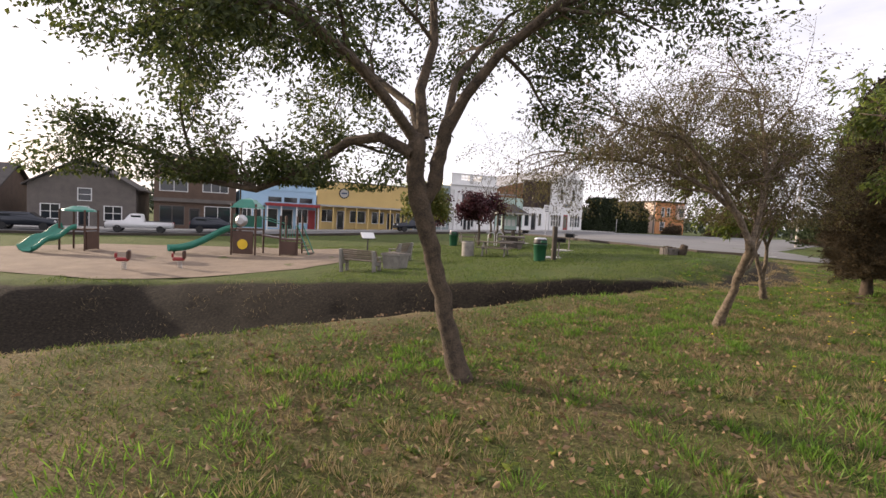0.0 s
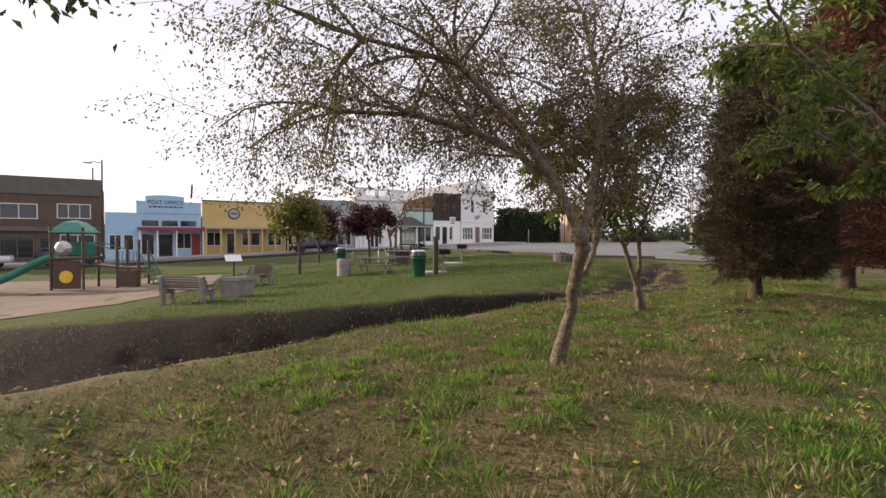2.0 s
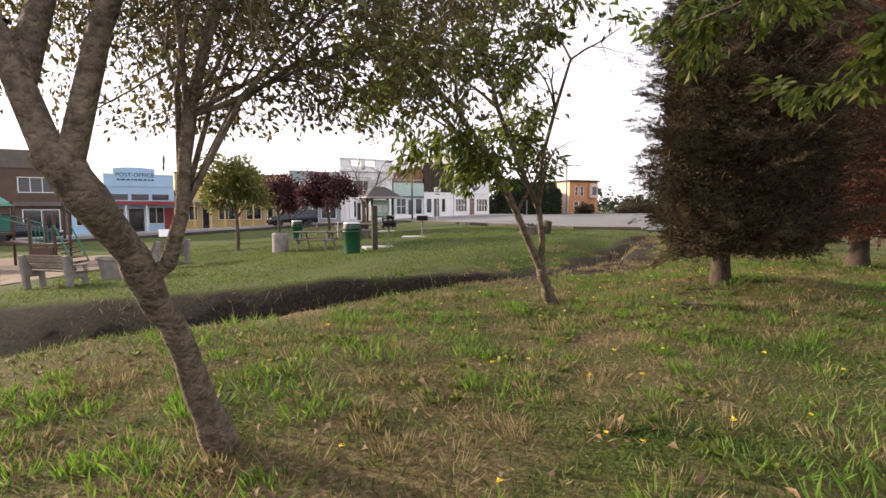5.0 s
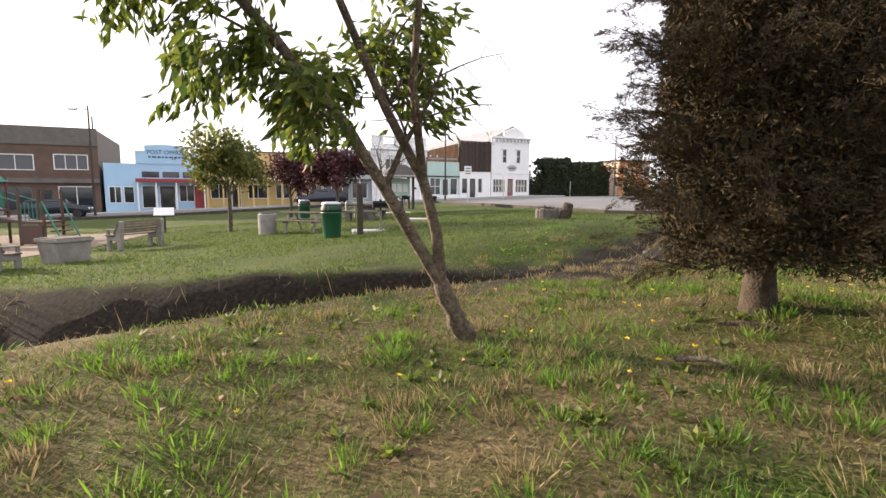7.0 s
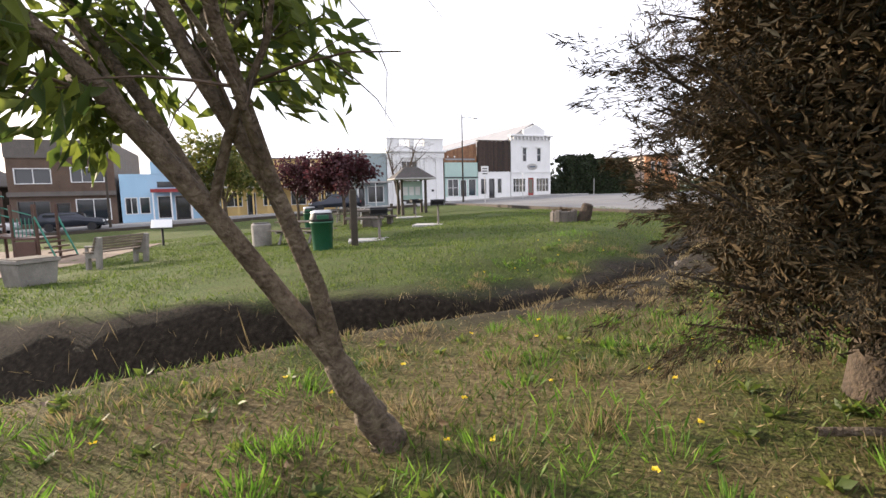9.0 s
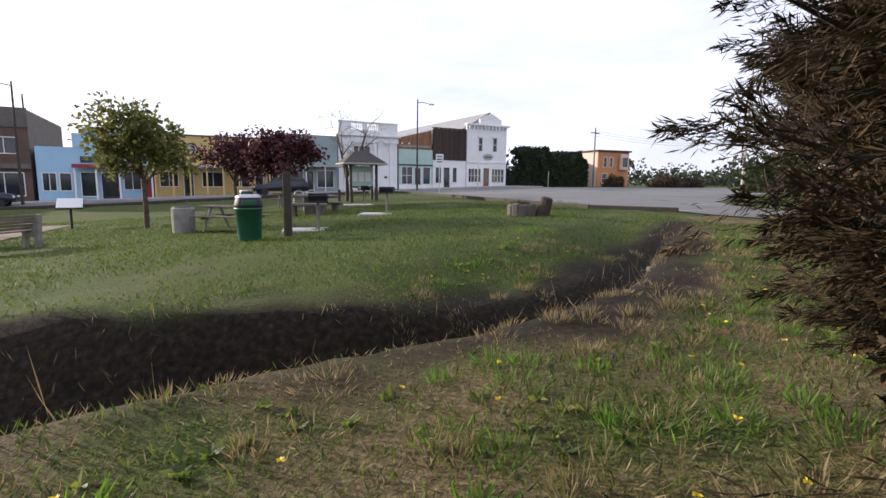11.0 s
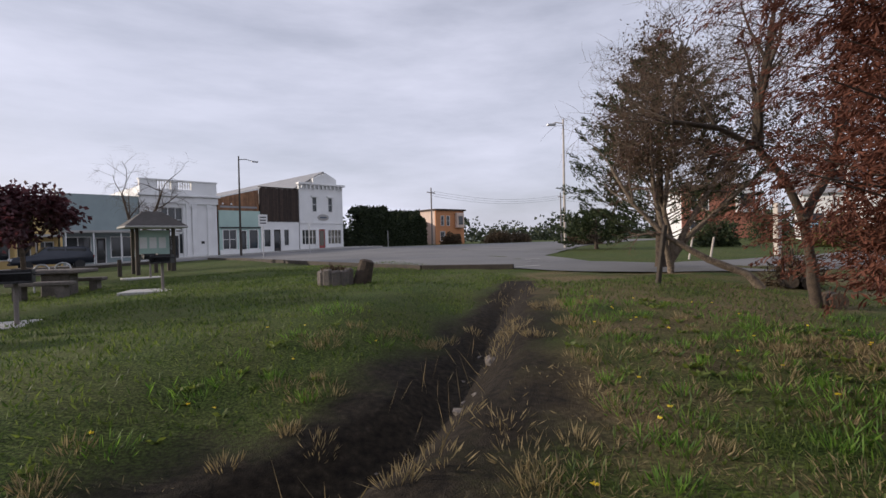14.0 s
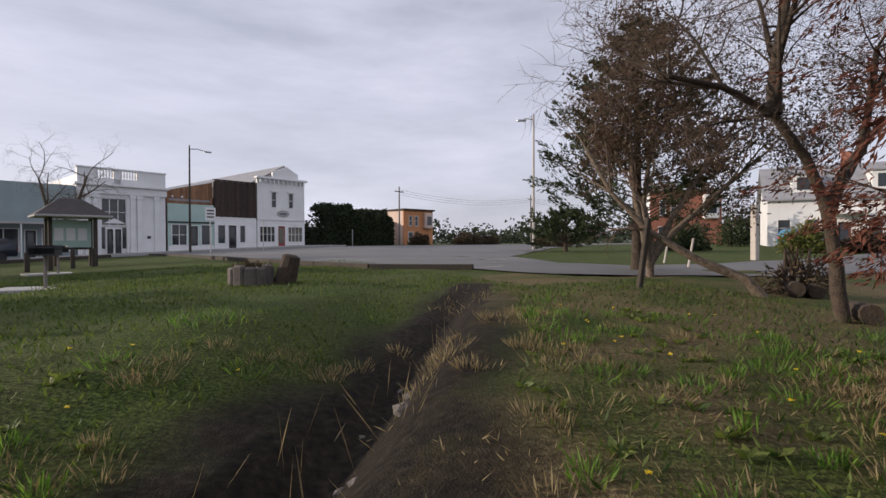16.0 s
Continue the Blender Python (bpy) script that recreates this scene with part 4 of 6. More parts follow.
for x in (2.0, 8.0):
    dm = part("dormer", box(x, x + 1.9, 0.6, 3.0, 5.0, 6.9), M_WHITE, wh)
    part("dormer_roof", box(x - 0.2, x + 2.1, 0.35, 3.2, 6.9, 7.05), M_ROOF, dm)
    part("dormer_window", box(x + 0.4, x + 1.5, 0.56, 0.597, 5.4, 6.6), M_GLASS, dm)
part("porch_roof", box(4.6, 7.4, -2.0, -0.003, 2.9, 3.1), M_WHITE, wh)
for x in (4.8, 7.2):
    part("porch_post", box(x - 0.09, x + 0.09, -1.9, -1.72, -0.5, 2.9), M_WHITE, wh)


# ---- trees ----
class Grower:
    """Grows limbs and twigs from a trunk, and keeps the twig ends for leaves."""

    def __init__(self, seed, droop=0.0, wiggle=0.25, spread=0.8, floor=0.0):
        self.rng = random.Random(seed)
        self.v, self.f, self.tv, self.tf, self.ends = [], [], [], [], []
        self.droop, self.wiggle, self.spread, self.floor = droop, wiggle, spread, floor

    def limb(self, pts, radii, n=8, twig=False):
        tube_data(pts, radii, n, self.tv if twig else self.v, self.tf if twig else self.f)

    def grow(self, p, d, length, r, level, kids=4, shrink=0.62):
        rng = self.rng
        p, d = Vector(p), Vector(d).normalized()
        steps = 4 if level > 1 else 3
        pts, rad = [p.copy()], [r]
        for k in range(steps):
            d = d + Vector((rng.gauss(0, 1), rng.gauss(0, 1), rng.gauss(0, 1) * 0.7)) * self.wiggle * 0.5
            d.z += -self.droop * (1.4 - 0.35 * level) * 0.35 + 0.05
            d.normalize()
            p = p + d * length / steps
            if p.z < self.floor:
                d.z = abs(d.z) + 0.25
                d.normalize()
                p.z = self.floor + 0.03
            pts.append(p.copy())
            rad.append(r * (1 - 0.62 * (k + 1) / steps))
        self.limb(pts, rad, 6 if level > 2 else (5 if level == 2 else 3), twig=level <= 1)
        if level <= 1:
            for k in range(1, len(pts)):
                self.ends.append((pts[k], (pts[k] - pts[k - 1]).normalized()))
        if level == 0:
            return
        for k in range(kids):
            t = 0.25 + 0.75 * (k + rng.random() * 0.8) / kids
            i = min(int(t * steps), steps - 1)
            q = pts[i].lerp(pts[i + 1], t * steps - i if t * steps - i <= 1 else 1)
            axis = (pts[i + 1] - pts[i]).normalized()
            side = Vector((rng.gauss(0, 1), rng.gauss(0, 1), rng.gauss(0, 1) * 0.8))
            side = side - axis * side.dot(axis)
            if side.length < 1e-3:
                continue
            nd = axis * (1 - 0.5 * self.spread) + side.normalized() * self.spread
            self.grow(q, nd, length * shrink * rng.uniform(0.75, 1.2), max(rad[i] * 0.55, 0.003), level - 1, kids, shrink)

    def leaf_places(self, count, jitter, hang=0.3):
        rng = self.rng
        pos, way = [], []
        for _ in range(count):
            e, d = self.ends[rng.randrange(len(self.ends))]
            pos.append((e.x + rng.gauss(0, jitter), e.y + rng.gauss(0, jitter), max(e.z + rng.gauss(0, jitter), self.floor)))
            w = d + Vector((rng.gauss(0, 0.7), rng.gauss(0, 0.7), rng.gauss(0, 0.5) - hang))
            way.append((w.x, w.y, w.z))
        return pos, way


def finish_tree(name, label, base, g, bark, twig_mat, leaf=None, count=0, jitter=0.05, ll=0.06, lw=0.03, hang=0.3, seed=1, leaf_name="crown"):
    t = thing(name, label, "tree", base)
    mesh_of("trunk", g.v, g.f, bark, t)
    if g.tv:
        mesh_of("twig_web", g.tv, g.tf, twig_mat, t)["kind"] = "stuff"
    if leaf and count:
        pos, way = g.leaf_places(count, jitter, hang)
        leaves(leaf_name, pos, way, ll, lw, leaf, t, seed, kind="stuff")
    return t


def knobbly(pts, radii, rng, amount=0.12, more=4):
    """Finer points along a trunk, with swellings."""
    out_p, out_r = [], []
    for i in range(len(pts) - 1):
        a, b = Vector(pts[i]), Vector(pts[i + 1])
        for k in range(more):
            t = k / more
            out_p.append(a.lerp(b, t) + Vector((rng.gauss(0, 1), rng.gauss(0, 1), 0)) * radii[i] * amount)
            out_r.append((radii[i] + (radii[i + 1] - radii[i]) * t) * (1 + rng.gauss(0, amount * 0.6)))
    out_p.append(Vector(pts[-1]))
    out_r.append(radii[-1])
    return out_p, out_r


def stem(g, pts, radii, n=10, amount=0.12, more=4):
    p, r = knobbly(pts, radii, g.rng, amount, more)
    d = (p[-1] - p[-2]).normalized()
    p += [p[-1] + d * radii[-1] * 0.7, p[-1] + d * radii[-1] * 1.0]
    r += [radii[-1] * 0.75, radii[-1] * 0.1]
    g.limb(p, r, n)


def tree_over_path():
    """Leaning tree with dark oval leaves and a long limb to one side."""
    g = Grower(11, droop=0.35, wiggle=0.35, spread=0.85, floor=2.15)
    stem(g, [(0.02, 0.05, -0.20), (0.00, 0.05, 0.03), (-0.12, 0.06, 0.44), (-0.26, 0.01, 0.98), (-0.40, -0.10, 1.50), (-0.54, -0.22, 1.98), (-0.60, -0.33, 2.30), (-0.58, -0.40, 2.58)],
         [0.19, 0.14, 0.105, 0.098, 0.096, 0.105, 0.092, 0.088], 12, 0.08)
    stem(g, [(-0.52, -0.20, 1.94), (-0.40, -0.22, 2.16), (-0.36, -0.28, 2.45), (-0.28, -0.34, 2.80)], [0.075, 0.08, 0.076, 0.07], 10, 0.08)
    limbs = [
        ([(-0.62, -0.43, 2.45), (-0.96, -0.31, 2.62), (-1.31, -0.17, 2.58), (-1.76, -0.10, 2.26), (-2.36, 0.11, 2.04), (-3.06, 0.37, 2.13), (-3.76, 0.65, 2.45)], 0.062),
        ([(-0.58, -0.40, 2.56), (-0.88, -0.51, 2.94), (-1.26, -0.71, 3.33), (-1.86, -0.81, 3.65), (-2.66, -0.71, 3.98), (-3.46, -0.41, 4.20)], 0.06),
        ([(-0.52, -0.36, 2.62), (-0.58, -0.31, 3.11), (-0.46, -0.11, 3.65), (-0.51, 0.09, 4.42), (-0.66, 0.29, 5.07)], 0.065),
        ([(-0.29, -0.33, 2.72), (-0.12, -0.41, 3.05), (0.19, -0.56, 3.44), (0.64, -0.71, 3.82), (1.14, -0.81, 4.20)], 0.065),
        ([(-0.56, -0.36, 2.62), (-0.66, -0.01, 3.00), (-1.16, 0.49, 3.44), (-1.76, 1.09, 3.87), (-2.56, 1.49, 4.20)], 0.055),
        ([(-0.30, -0.33, 2.70), (-0.22, 0.09, 3.33), (0.09, 0.59, 3.87), (0.44, 0.99, 4.42)], 0.05),
        ([(-0.61, -0.41, 2.62), (-1.06, -0.91, 3.11), (-1.66, -1.31, 3.54), (-2.46, -1.51, 3.87)], 0.05),
    ]
    for pts, r in limbs:
        g.limb(pts, [r * (1 - 0.6 * k / (len(pts) - 1)) for k in range(len(pts))], 8)
        for k in range(2, len(pts)):
            for _ in range(2):
                d = (Vector(pts[k]) - Vector(pts[k - 1])).normalized() + Vector((g.rng.gauss(0, 0.6), g.rng.gauss(0, 0.6), g.rng.gauss(0.1, 0.5)))
                g.grow(pts[k], d, g.rng.uniform(0.7, 1.2), r * 0.4, 2, 4, 0.6)
    finish_tree("leaning_tree", "leaning grey-barked tree with small dark green leaves on the lawn", on_ground(0.3, 3.85, 0), g, M_BARK, M_TWIG, M_LEAF_A, 56000, 0.09, 0.062, 0.03, 0.25, 3)


def twiggy_tree():
    """Tree with a pale scarred trunk, a low fork and a wide web of fine twigs."""
    g = Grower(5, droop=0.55, wiggle=0.4, spread=0.85, floor=1.75)
    stem(g, [(0.03, 0.02, -0.20), (0.00, 0.00, 0.04), (-0.02, -0.22, 0.40), (-0.05, -0.46, 0.80), (-0.10, -0.68, 1.13), (-0.13, -0.88, 1.34), (-0.20, -0.95, 1.47)],
         [0.14, 0.1, 0.064, 0.06, 0.062, 0.066, 0.062], 12, 0.1)
    limbs = [
        ([(-0.20, -0.95, 1.47), (-0.36, -0.90, 1.87), (-0.70, -0.75, 2.22), (-1.10, -0.55, 2.47), (-1.70, -0.35, 2.67), (-2.40, -0.15, 2.72)], 0.05),
        ([(-0.16, -0.93, 1.44), (-0.05, -0.90, 1.92), (0.10, -0.75, 2.52), (0.15, -0.55, 3.12), (0.10, -0.35, 3.82)], 0.045),
        ([(-0.08, -0.60, 1.01), (0.02, -0.62, 1.08), (0.09, -0.65, 1.28), (0.13, -0.65, 1.67), (0.30, -0.55, 2.42), (0.70, -0.25, 2.92)], 0.038),
        ([(-0.30, -0.92, 1.72), (-0.40, -0.55, 2.22), (-0.50, 0.05, 2.72), (-0.60, 0.75, 3.02), (-0.80, 1.45, 3.12)], 0.05),
        ([(-0.40, -0.85, 1.92), (-0.80, -1.00, 2.42), (-1.40, -1.15, 2.92), (-2.20, -1.05, 3.12)], 0.045),
        ([(0.08, -0.75, 2.42), (0.50, -0.35, 2.82), (0.90, 0.35, 3.12), (1.20, 1.05, 3.22)], 0.045),
    ]
    for pts, r in limbs:
        g.limb(pts, [r * (1 - 0.6 * k / (len(pts) - 1)) for k in range(len(pts))], 8)
        for k in range(2, len(pts)):
            for _ in range(5):
                d = (Vector(pts[k]) - Vector(pts[k - 1])).normalized() + Vector((g.rng.gauss(0, 0.7), g.rng.gauss(0, 0.6) + 0.15, g.rng.gauss(0.1, 0.4)))
                g.grow(pts[k], d, g.rng.uniform(0.8, 1.35), r * 0.36, 2, 5, 0.62)
    finish_tree("twiggy_tree", "pale scarred tree with a dense web of thin twigs", on_ground(4.85, 6.7, 0), g, M_BARK_PALE, M_TWIG, M_LEAF_B, 52000, 0.06, 0.04, 0.021, 0.5, 5)


def long_leaf_tree(name, base, lean, seed, count, label, floor=1.5, scale=1.0, clear=None):
    g = Grower(seed, droop=0.3, wiggle=0.35, spread=0.8, floor=floor)
    lx, ly = lean
    s = scale

    def P(h, dx=0.0, dy=0.0):
        return (lx * h + dx, ly * h + dy, h)
    stem(g, [(0, 0, -0.2), (0, 0, 0.03), P(0.25 * s), P(0.5 * s)], [0.12, 0.095, 0.07, 0.068], 10, 0.1)
    stems = [([P(0.5 * s), P(0.85 * s, -0.06), P(1.25 * s, -0.12), P(1.75 * s, -0.22, -0.05), P(2.4 * s, -0.5, -0.1), P(3.0 * s, -1.0, -0.1)], 0.055),
             ([P(0.5 * s), P(0.9 * s, 0.12), P(1.3 * s, 0.18), P(1.8 * s, 0.12, 0.1), P(2.5 * s, 0.1, 0.3), P(3.2 * s, 0.2, 0.5)], 0.048),
             ([P(1.25 * s, -0.12), P(1.7 * s, -0.2, 0.2), P(2.2 * s, -0.4, 0.5), P(2.7 * s, -0.7, 0.8)], 0.035),
             ([P(1.3 * s, 0.18), P(1.9 * s, 0.35, -0.1), P(2.4 * s, 0.6, -0.2), P(2.9 * s, 0.9, -0.2)], 0.032)]
    for pts, r in stems:
        g.limb(pts, [r * (1 - 0.55 * k / (len(pts) - 1)) for k in range(len(pts))], 8)
        for k in range(2, len(pts)):
            for _ in range(2):
                d = (Vector(pts[k]) - Vector(pts[k - 1])).normalized() + Vector((g.rng.gauss(0, 0.7), g.rng.gauss(0, 0.7), g.rng.gauss(0.1, 0.4)))
                g.grow(pts[k], d, g.rng.uniform(0.55, 1.0), r * 0.45, 2, 3, 0.6)
    if clear:
        # no twigs grow low over the path side
        g.ends = [e for e in g.ends if not (e[0].x > clear[0] and e[0].y < clear[1] and e[0].z < clear[2])]
    return finish_tree(name, label, base, g, M_BARK_PALE, M_TWIG, M_LEAF_C, count, 0.05, 0.12, 0.042, 0.9, seed)


tree_over_path()
twiggy_tree()
long_leaf_tree("long_leaved_tree", on_ground(8.1, 10.4, 0), (-0.4, -0.36), 8, 7000, "slender leaning two-stemmed tree with long green leaves", clear=(-0.75, -0.5, 3.1))
long_leaf_tree("drooping_tree", on_ground(10.2, 5.7, 0), (-0.62, 0.1), 21, 6500, "tree with long drooping yellow-green leaves over the path", 2.0, 1.15)


def spray_conifer(name, label, base, Hh, R, low, seed, limbs, needle, shape=0.8, lean=(0, 0), ll=0.07, lw=0.02, twigs=9, per=60, droop=0.15, core=6000, up=0.15, trunk=0.16, full=0.7, slim=0.0, core_leaf=0.085):
    """A dense evergreen: a trunk, many limbs with side twigs, and scale-like sprays along every twig."""
    rng = random.Random(seed)
    t = thing(name, label, "tree", base)
    v, f, lv, lf = [], [], [], []
    tube_data([(0, 0, -0.25), (0, 0, 0.03), (lean[0] * 0.05, lean[1] * 0.05, 0.3), (lean[0] * 0.3, lean[1] * 0.3, low + 0.4), (lean[0], lean[1], Hh * 0.96)], [trunk * 1.7, trunk * 1.25, trunk, trunk * 0.9, 0.02], 10, v, f)
    pos, way = [], []

    def width(u):
        return R * max(0.03, math.sin(math.pi * min(1.0, 0.2 + 0.8 * u) ** shape)) ** full

    for k in range(limbs):
        u = ((k + rng.random()) / limbs) ** 0.95
        h = low + (Hh - low) * u
        rad = width(u) * rng.uniform(0.78, 1.03)
        a = 2.399 * k + rng.uniform(-0.4, 0.4)
        rad *= 1 - slim * max(0.0, math.cos(a - 2.45)) ** 2
        c = Vector((lean[0] * h / Hh, lean[1] * h / Hh, 0))
        p0 = c + Vector((0, 0, h - 0.2 * rad * up))
        tip = c + Vector((rad * math.cos(a), rad * math.sin(a), h + rng.uniform(-0.1, 0.25) * rad + up * rad))
        mid = p0.lerp(tip, 0.55) + Vector((0, 0, -0.08 * rad))
        tube_data([p0, mid, tip], [0.025, 0.014, 0.004], 4, lv, lf)
        out = (tip - mid).normalized()
        for m_ in range(twigs):
            s = 0.35 + 0.65 * (m_ + rng.random()) / twigs
            q = p0.lerp(mid, s / 0.55) if s < 0.55 else mid.lerp(tip, (s - 0.55) / 0.45)
            d = (out + Vector((rng.gauss(0, 0.55), rng.gauss(0, 0.55), rng.gauss(0, 0.35) - droop * 0.6))).normalized()
            L = rad * rng.uniform(0.14, 0.3)
            e = q + d * L + Vector((0, 0, -droop * L * 0.4))
            for _ in range(per):
                g_ = rng.random() ** 0.8
                w = L * 0.2 * (1.05 - g_)
                pos.append((q.lerp(e, g_) + Vector((rng.gauss(0, w), rng.gauss(0, w), rng.gauss(0, w * 0.7))))[:])
                way.append((d + Vector((rng.gauss(0, 0.4), rng.gauss(0, 0.4), rng.gauss(0, 0.35) - droop)))[:])
    mesh_of("trunk", v, f, M_BARK_DARK, t)
    mesh_of("limb_web", lv, lf, M_BARK_DARK, t)["kind"] = "stuff"
    leaves("crown", pos, way, ll, lw, needle, t, seed, kind="stuff")
    cp_, cw_ = [], []
    for _ in range(core):
        u = rng.random()
        a, r_ = rng.uniform(0, 6.283), width(u) * 0.72 * rng.random() ** 0.5
        r_ *= 1 - slim * max(0.0, math.cos(a - 2.45)) ** 2
        h = low + (Hh - low) * u
        cp_.append((lean[0] * h / Hh + r_ * math.cos(a), lean[1] * h / Hh + r_ * math.sin(a), h))
        cw_.append((rng.gauss(0, 1), rng.gauss(0, 1), rng.gauss(0, 1)))
    if core:
        leaves("inner_crown", cp_, cw_, core_leaf, core_leaf * 0.27, needle, t, seed + 1, kind="stuff")
    return t


spray_conifer("dark_conifer", "dense dark green rounded conifer with a short trunk", on_ground(10.65, 10.4, 0), 5.2, 1.85, 0.45, 31, 420, M_NEEDLE, 0.8, (-0.1, -0.1), 0.042, 0.005, 13, 125, 0.25, 190000, 0.1, 0.12, 0.55, 0.5, 0.06)
spray_conifer("rust_conifer", "rust-brown conifer with drooping scaly sprays", on_ground(16.3, 13.45, 0), 8.6, 2.6, 0.7, 41, 300, M_NEEDLE_RED, 0.7, (0, 0), 0.06, 0.014, 11, 80, 0.5, 150000, 0.1, 0.2, 0.4, 0.0, 0.09)
spray_conifer("green_conifer", "tall loose green conifer with spreading branches", on_ground(22.3, 23.8, 0), 6.9, 2.7, 0.9, 51, 90, M_NEEDLE_GREEN, 0.55, (0, 0), 0.14, 0.04, 9, 34, 0.0, 900, 0.3, 0.16)
spray_conifer("small_conifer", "low dark spreading evergreen shrub", on_ground(32.0, 38.5, 0), 2.4, 2.6, 0.3, 52, 40, M_NEEDLE_GREEN, 0.6, (0, 0), 0.3, 0.1, 8, 14, 0.0, 500, 0.2, 0.12)


def bare_tree(name, label, base, stems, seed, r, levels=3, kids=4, length=1.2, floor=0.8, bark=None, twig=None, leaf=None, count=0, droop=0.25):
    g = Grower(seed, droop=droop, wiggle=0.35, spread=0.8, floor=floor)
    for pts, k0 in stems:
        rr = [r * (1 - 0.65 * k / (len(pts) - 1)) for k in range(len(pts))]
        stem(g, pts, rr, 9, 0.08, 3)
        for k in range(k0, len(pts)):
            for _ in range(2):
                d = (Vector(pts[k]) - Vector(pts[k - 1])).normalized() + Vector((g.rng.gauss(0, 0.7), g.rng.gauss(0, 0.7), g.rng.gauss(0.15, 0.4)))
                g.grow(pts[k], d, length * g.rng.uniform(0.8, 1.25), rr[k] * 0.6, levels, kids, 0.62)
    return finish_tree(name, label, base, g, bark or M_BARK, twig or M_TWIG, leaf, count, 0.1, 0.09, 0.05, 0.3, seed)


bare_tree("bare_red_tree", "bare reddish-brown spreading tree with pale stems", on_ground(20.7, 21.95, 0),
          [([(0, 0, -0.2), (0.05, 0, 0.8), (-0.1, 0.1, 1.7), (0.1, 0.1, 2.7), (0.3, 0.1, 3.8), (0.5, 0.1, 4.8)], 2),
           ([(0, 0, 0.3), (0.4, -0.2, 1.2), (1.0, -0.4, 2.2), (1.7, -0.7, 3.2), (2.3, -0.9, 4.2)], 2),
           ([(0, 0, 0.2), (-0.2, 0, 1.0), (-0.4, 0.1, 2.0), (-0.5, 0.1, 3.0), (-0.5, 0.1, 3.8)], 2),
           ([(0, 0, 0.3), (0.6, -0.1, 1.0), (1.5, -0.3, 1.7), (2.3, -0.6, 2.4), (3.0, -0.9, 3.0)], 2)], 61, 0.085, 3, 6, 1.6, 0.8, M_BARK_PALE, M_TWIG_RED, M_BUSH, 15000)
bare_tree("arched_bare_tree", "bare tree with an arching dark trunk and purple-grey twigs", on_ground(18.75, 17.2, 0),
          [([(0, 0, -0.2), (-0.05, 0.05, 0.7), (-0.15, 0.1, 1.4), (-0.45, 0.2, 2.1), (-0.95, 0.3, 2.6), (-1.6, 0.5, 2.9), (-2.3, 0.7, 3.0)], 4),
           ([(-0.15, 0.1, 1.4), (0.05, 0.05, 1.8), (0.4, 0.0, 2.2), (0.6, 0, 2.8), (0.8, 0.0, 3.6)], 2),
           ([(-0.95, 0.3, 2.6), (-0.9, 0.3, 3.2), (-0.7, 0.3, 4.0), (-0.5, 0.3, 4.8)], 1)], 62, 0.09, 3, 6, 1.3, 1.9, M_BARK_DARK, M_TWIG)
bare_tree("fallen_leaning_tree", "pale low leaning trunk with thin shoots", on_ground(19.9, 18.8, 0),
          [([(0, 0, -0.1), (-0.25, 0.25, 0.3), (-0.8, 0.7, 0.6), (-1.4, 1.2, 1.1), (-1.9, 1.6, 1.8), (-2.2, 1.9, 2.6)], 3)], 63, 0.09, 2, 4, 0.9, 0.6, M_BARK_PALE, M_TWIG_RED)
bare_tree("bare_street_tree", "small bare tree beside the information kiosk", on_ground(5.0, 43.5, 0),
          [([(0, 0, -0.2), (0.05, 0, 0.9), (-0.1, 0.05, 1.8), (-0.3, 0, 2.9), (-0.6, 0, 4.2)], 2),
           ([(-0.05, 0, 1.5), (0.5, 0, 2.4), (1.0, 0, 3.4), (1.3, 0, 4.4)], 1)], 64, 0.13, 3, 4, 1.6, 1.6)


def leafy_street_tree(name, label, base, Hh, R, seed, leaf, count, fork=1.8):
    g = Grower(seed, droop=0.1, wiggle=0.3, spread=0.7, floor=fork)
    stem(g, [(0, 0, -0.2), (0.03, 0, 0.8), (-0.02, 0.02, fork)], [0.1, 0.085, 0.075], 9, 0.06)
    for k in range(6):
        a = k * 1.05 + g.rng.random()
        d = Vector((math.cos(a) * 0.6, math.sin(a) * 0.6, 1))
        g.grow((-0.02, 0.02, fork - 0.2 + 0.1 * k), d, (Hh - fork) * 0.55, 0.05, 3, 3, 0.6)
    return finish_tree(name, label, base, g, M_BARK, M_TWIG, leaf, count, 0.16, 0.2, 0.13, 0.3, seed)


leafy_street_tree("yellow_green_tree", "young tree with yellow-green leaves on the lawn", on_ground(-0.6, 28.2, 0), 4.4, 1.3, 71, M_LEAF_Y, 3600, 1.7)
leafy_street_tree("plum_tree", "small plum-red leaved tree", on_ground(3.1, 33.9, 0), 4.1, 1.6, 72, M_LEAF_PLUM, 5600, 1.5)
leafy_street_tree("plum_tree", "small plum-red leaved tree", on_ground(-0.4, 37.5, 0), 4.2, 1.5, 73, M_LEAF_PLUM, 4200, 1.4)
bare_tree("far_bare_tree", "tall thin tree behind the houses", on_ground(-45, 62, 0), [([(0, 0, -0.2), (0, 0, 3), (0.3, 0, 6), (0.2, 0, 8.5)], 2)], 75, 0.2, 2, 4, 2.4, 4.0, None, None, M_FARTREE, 900)


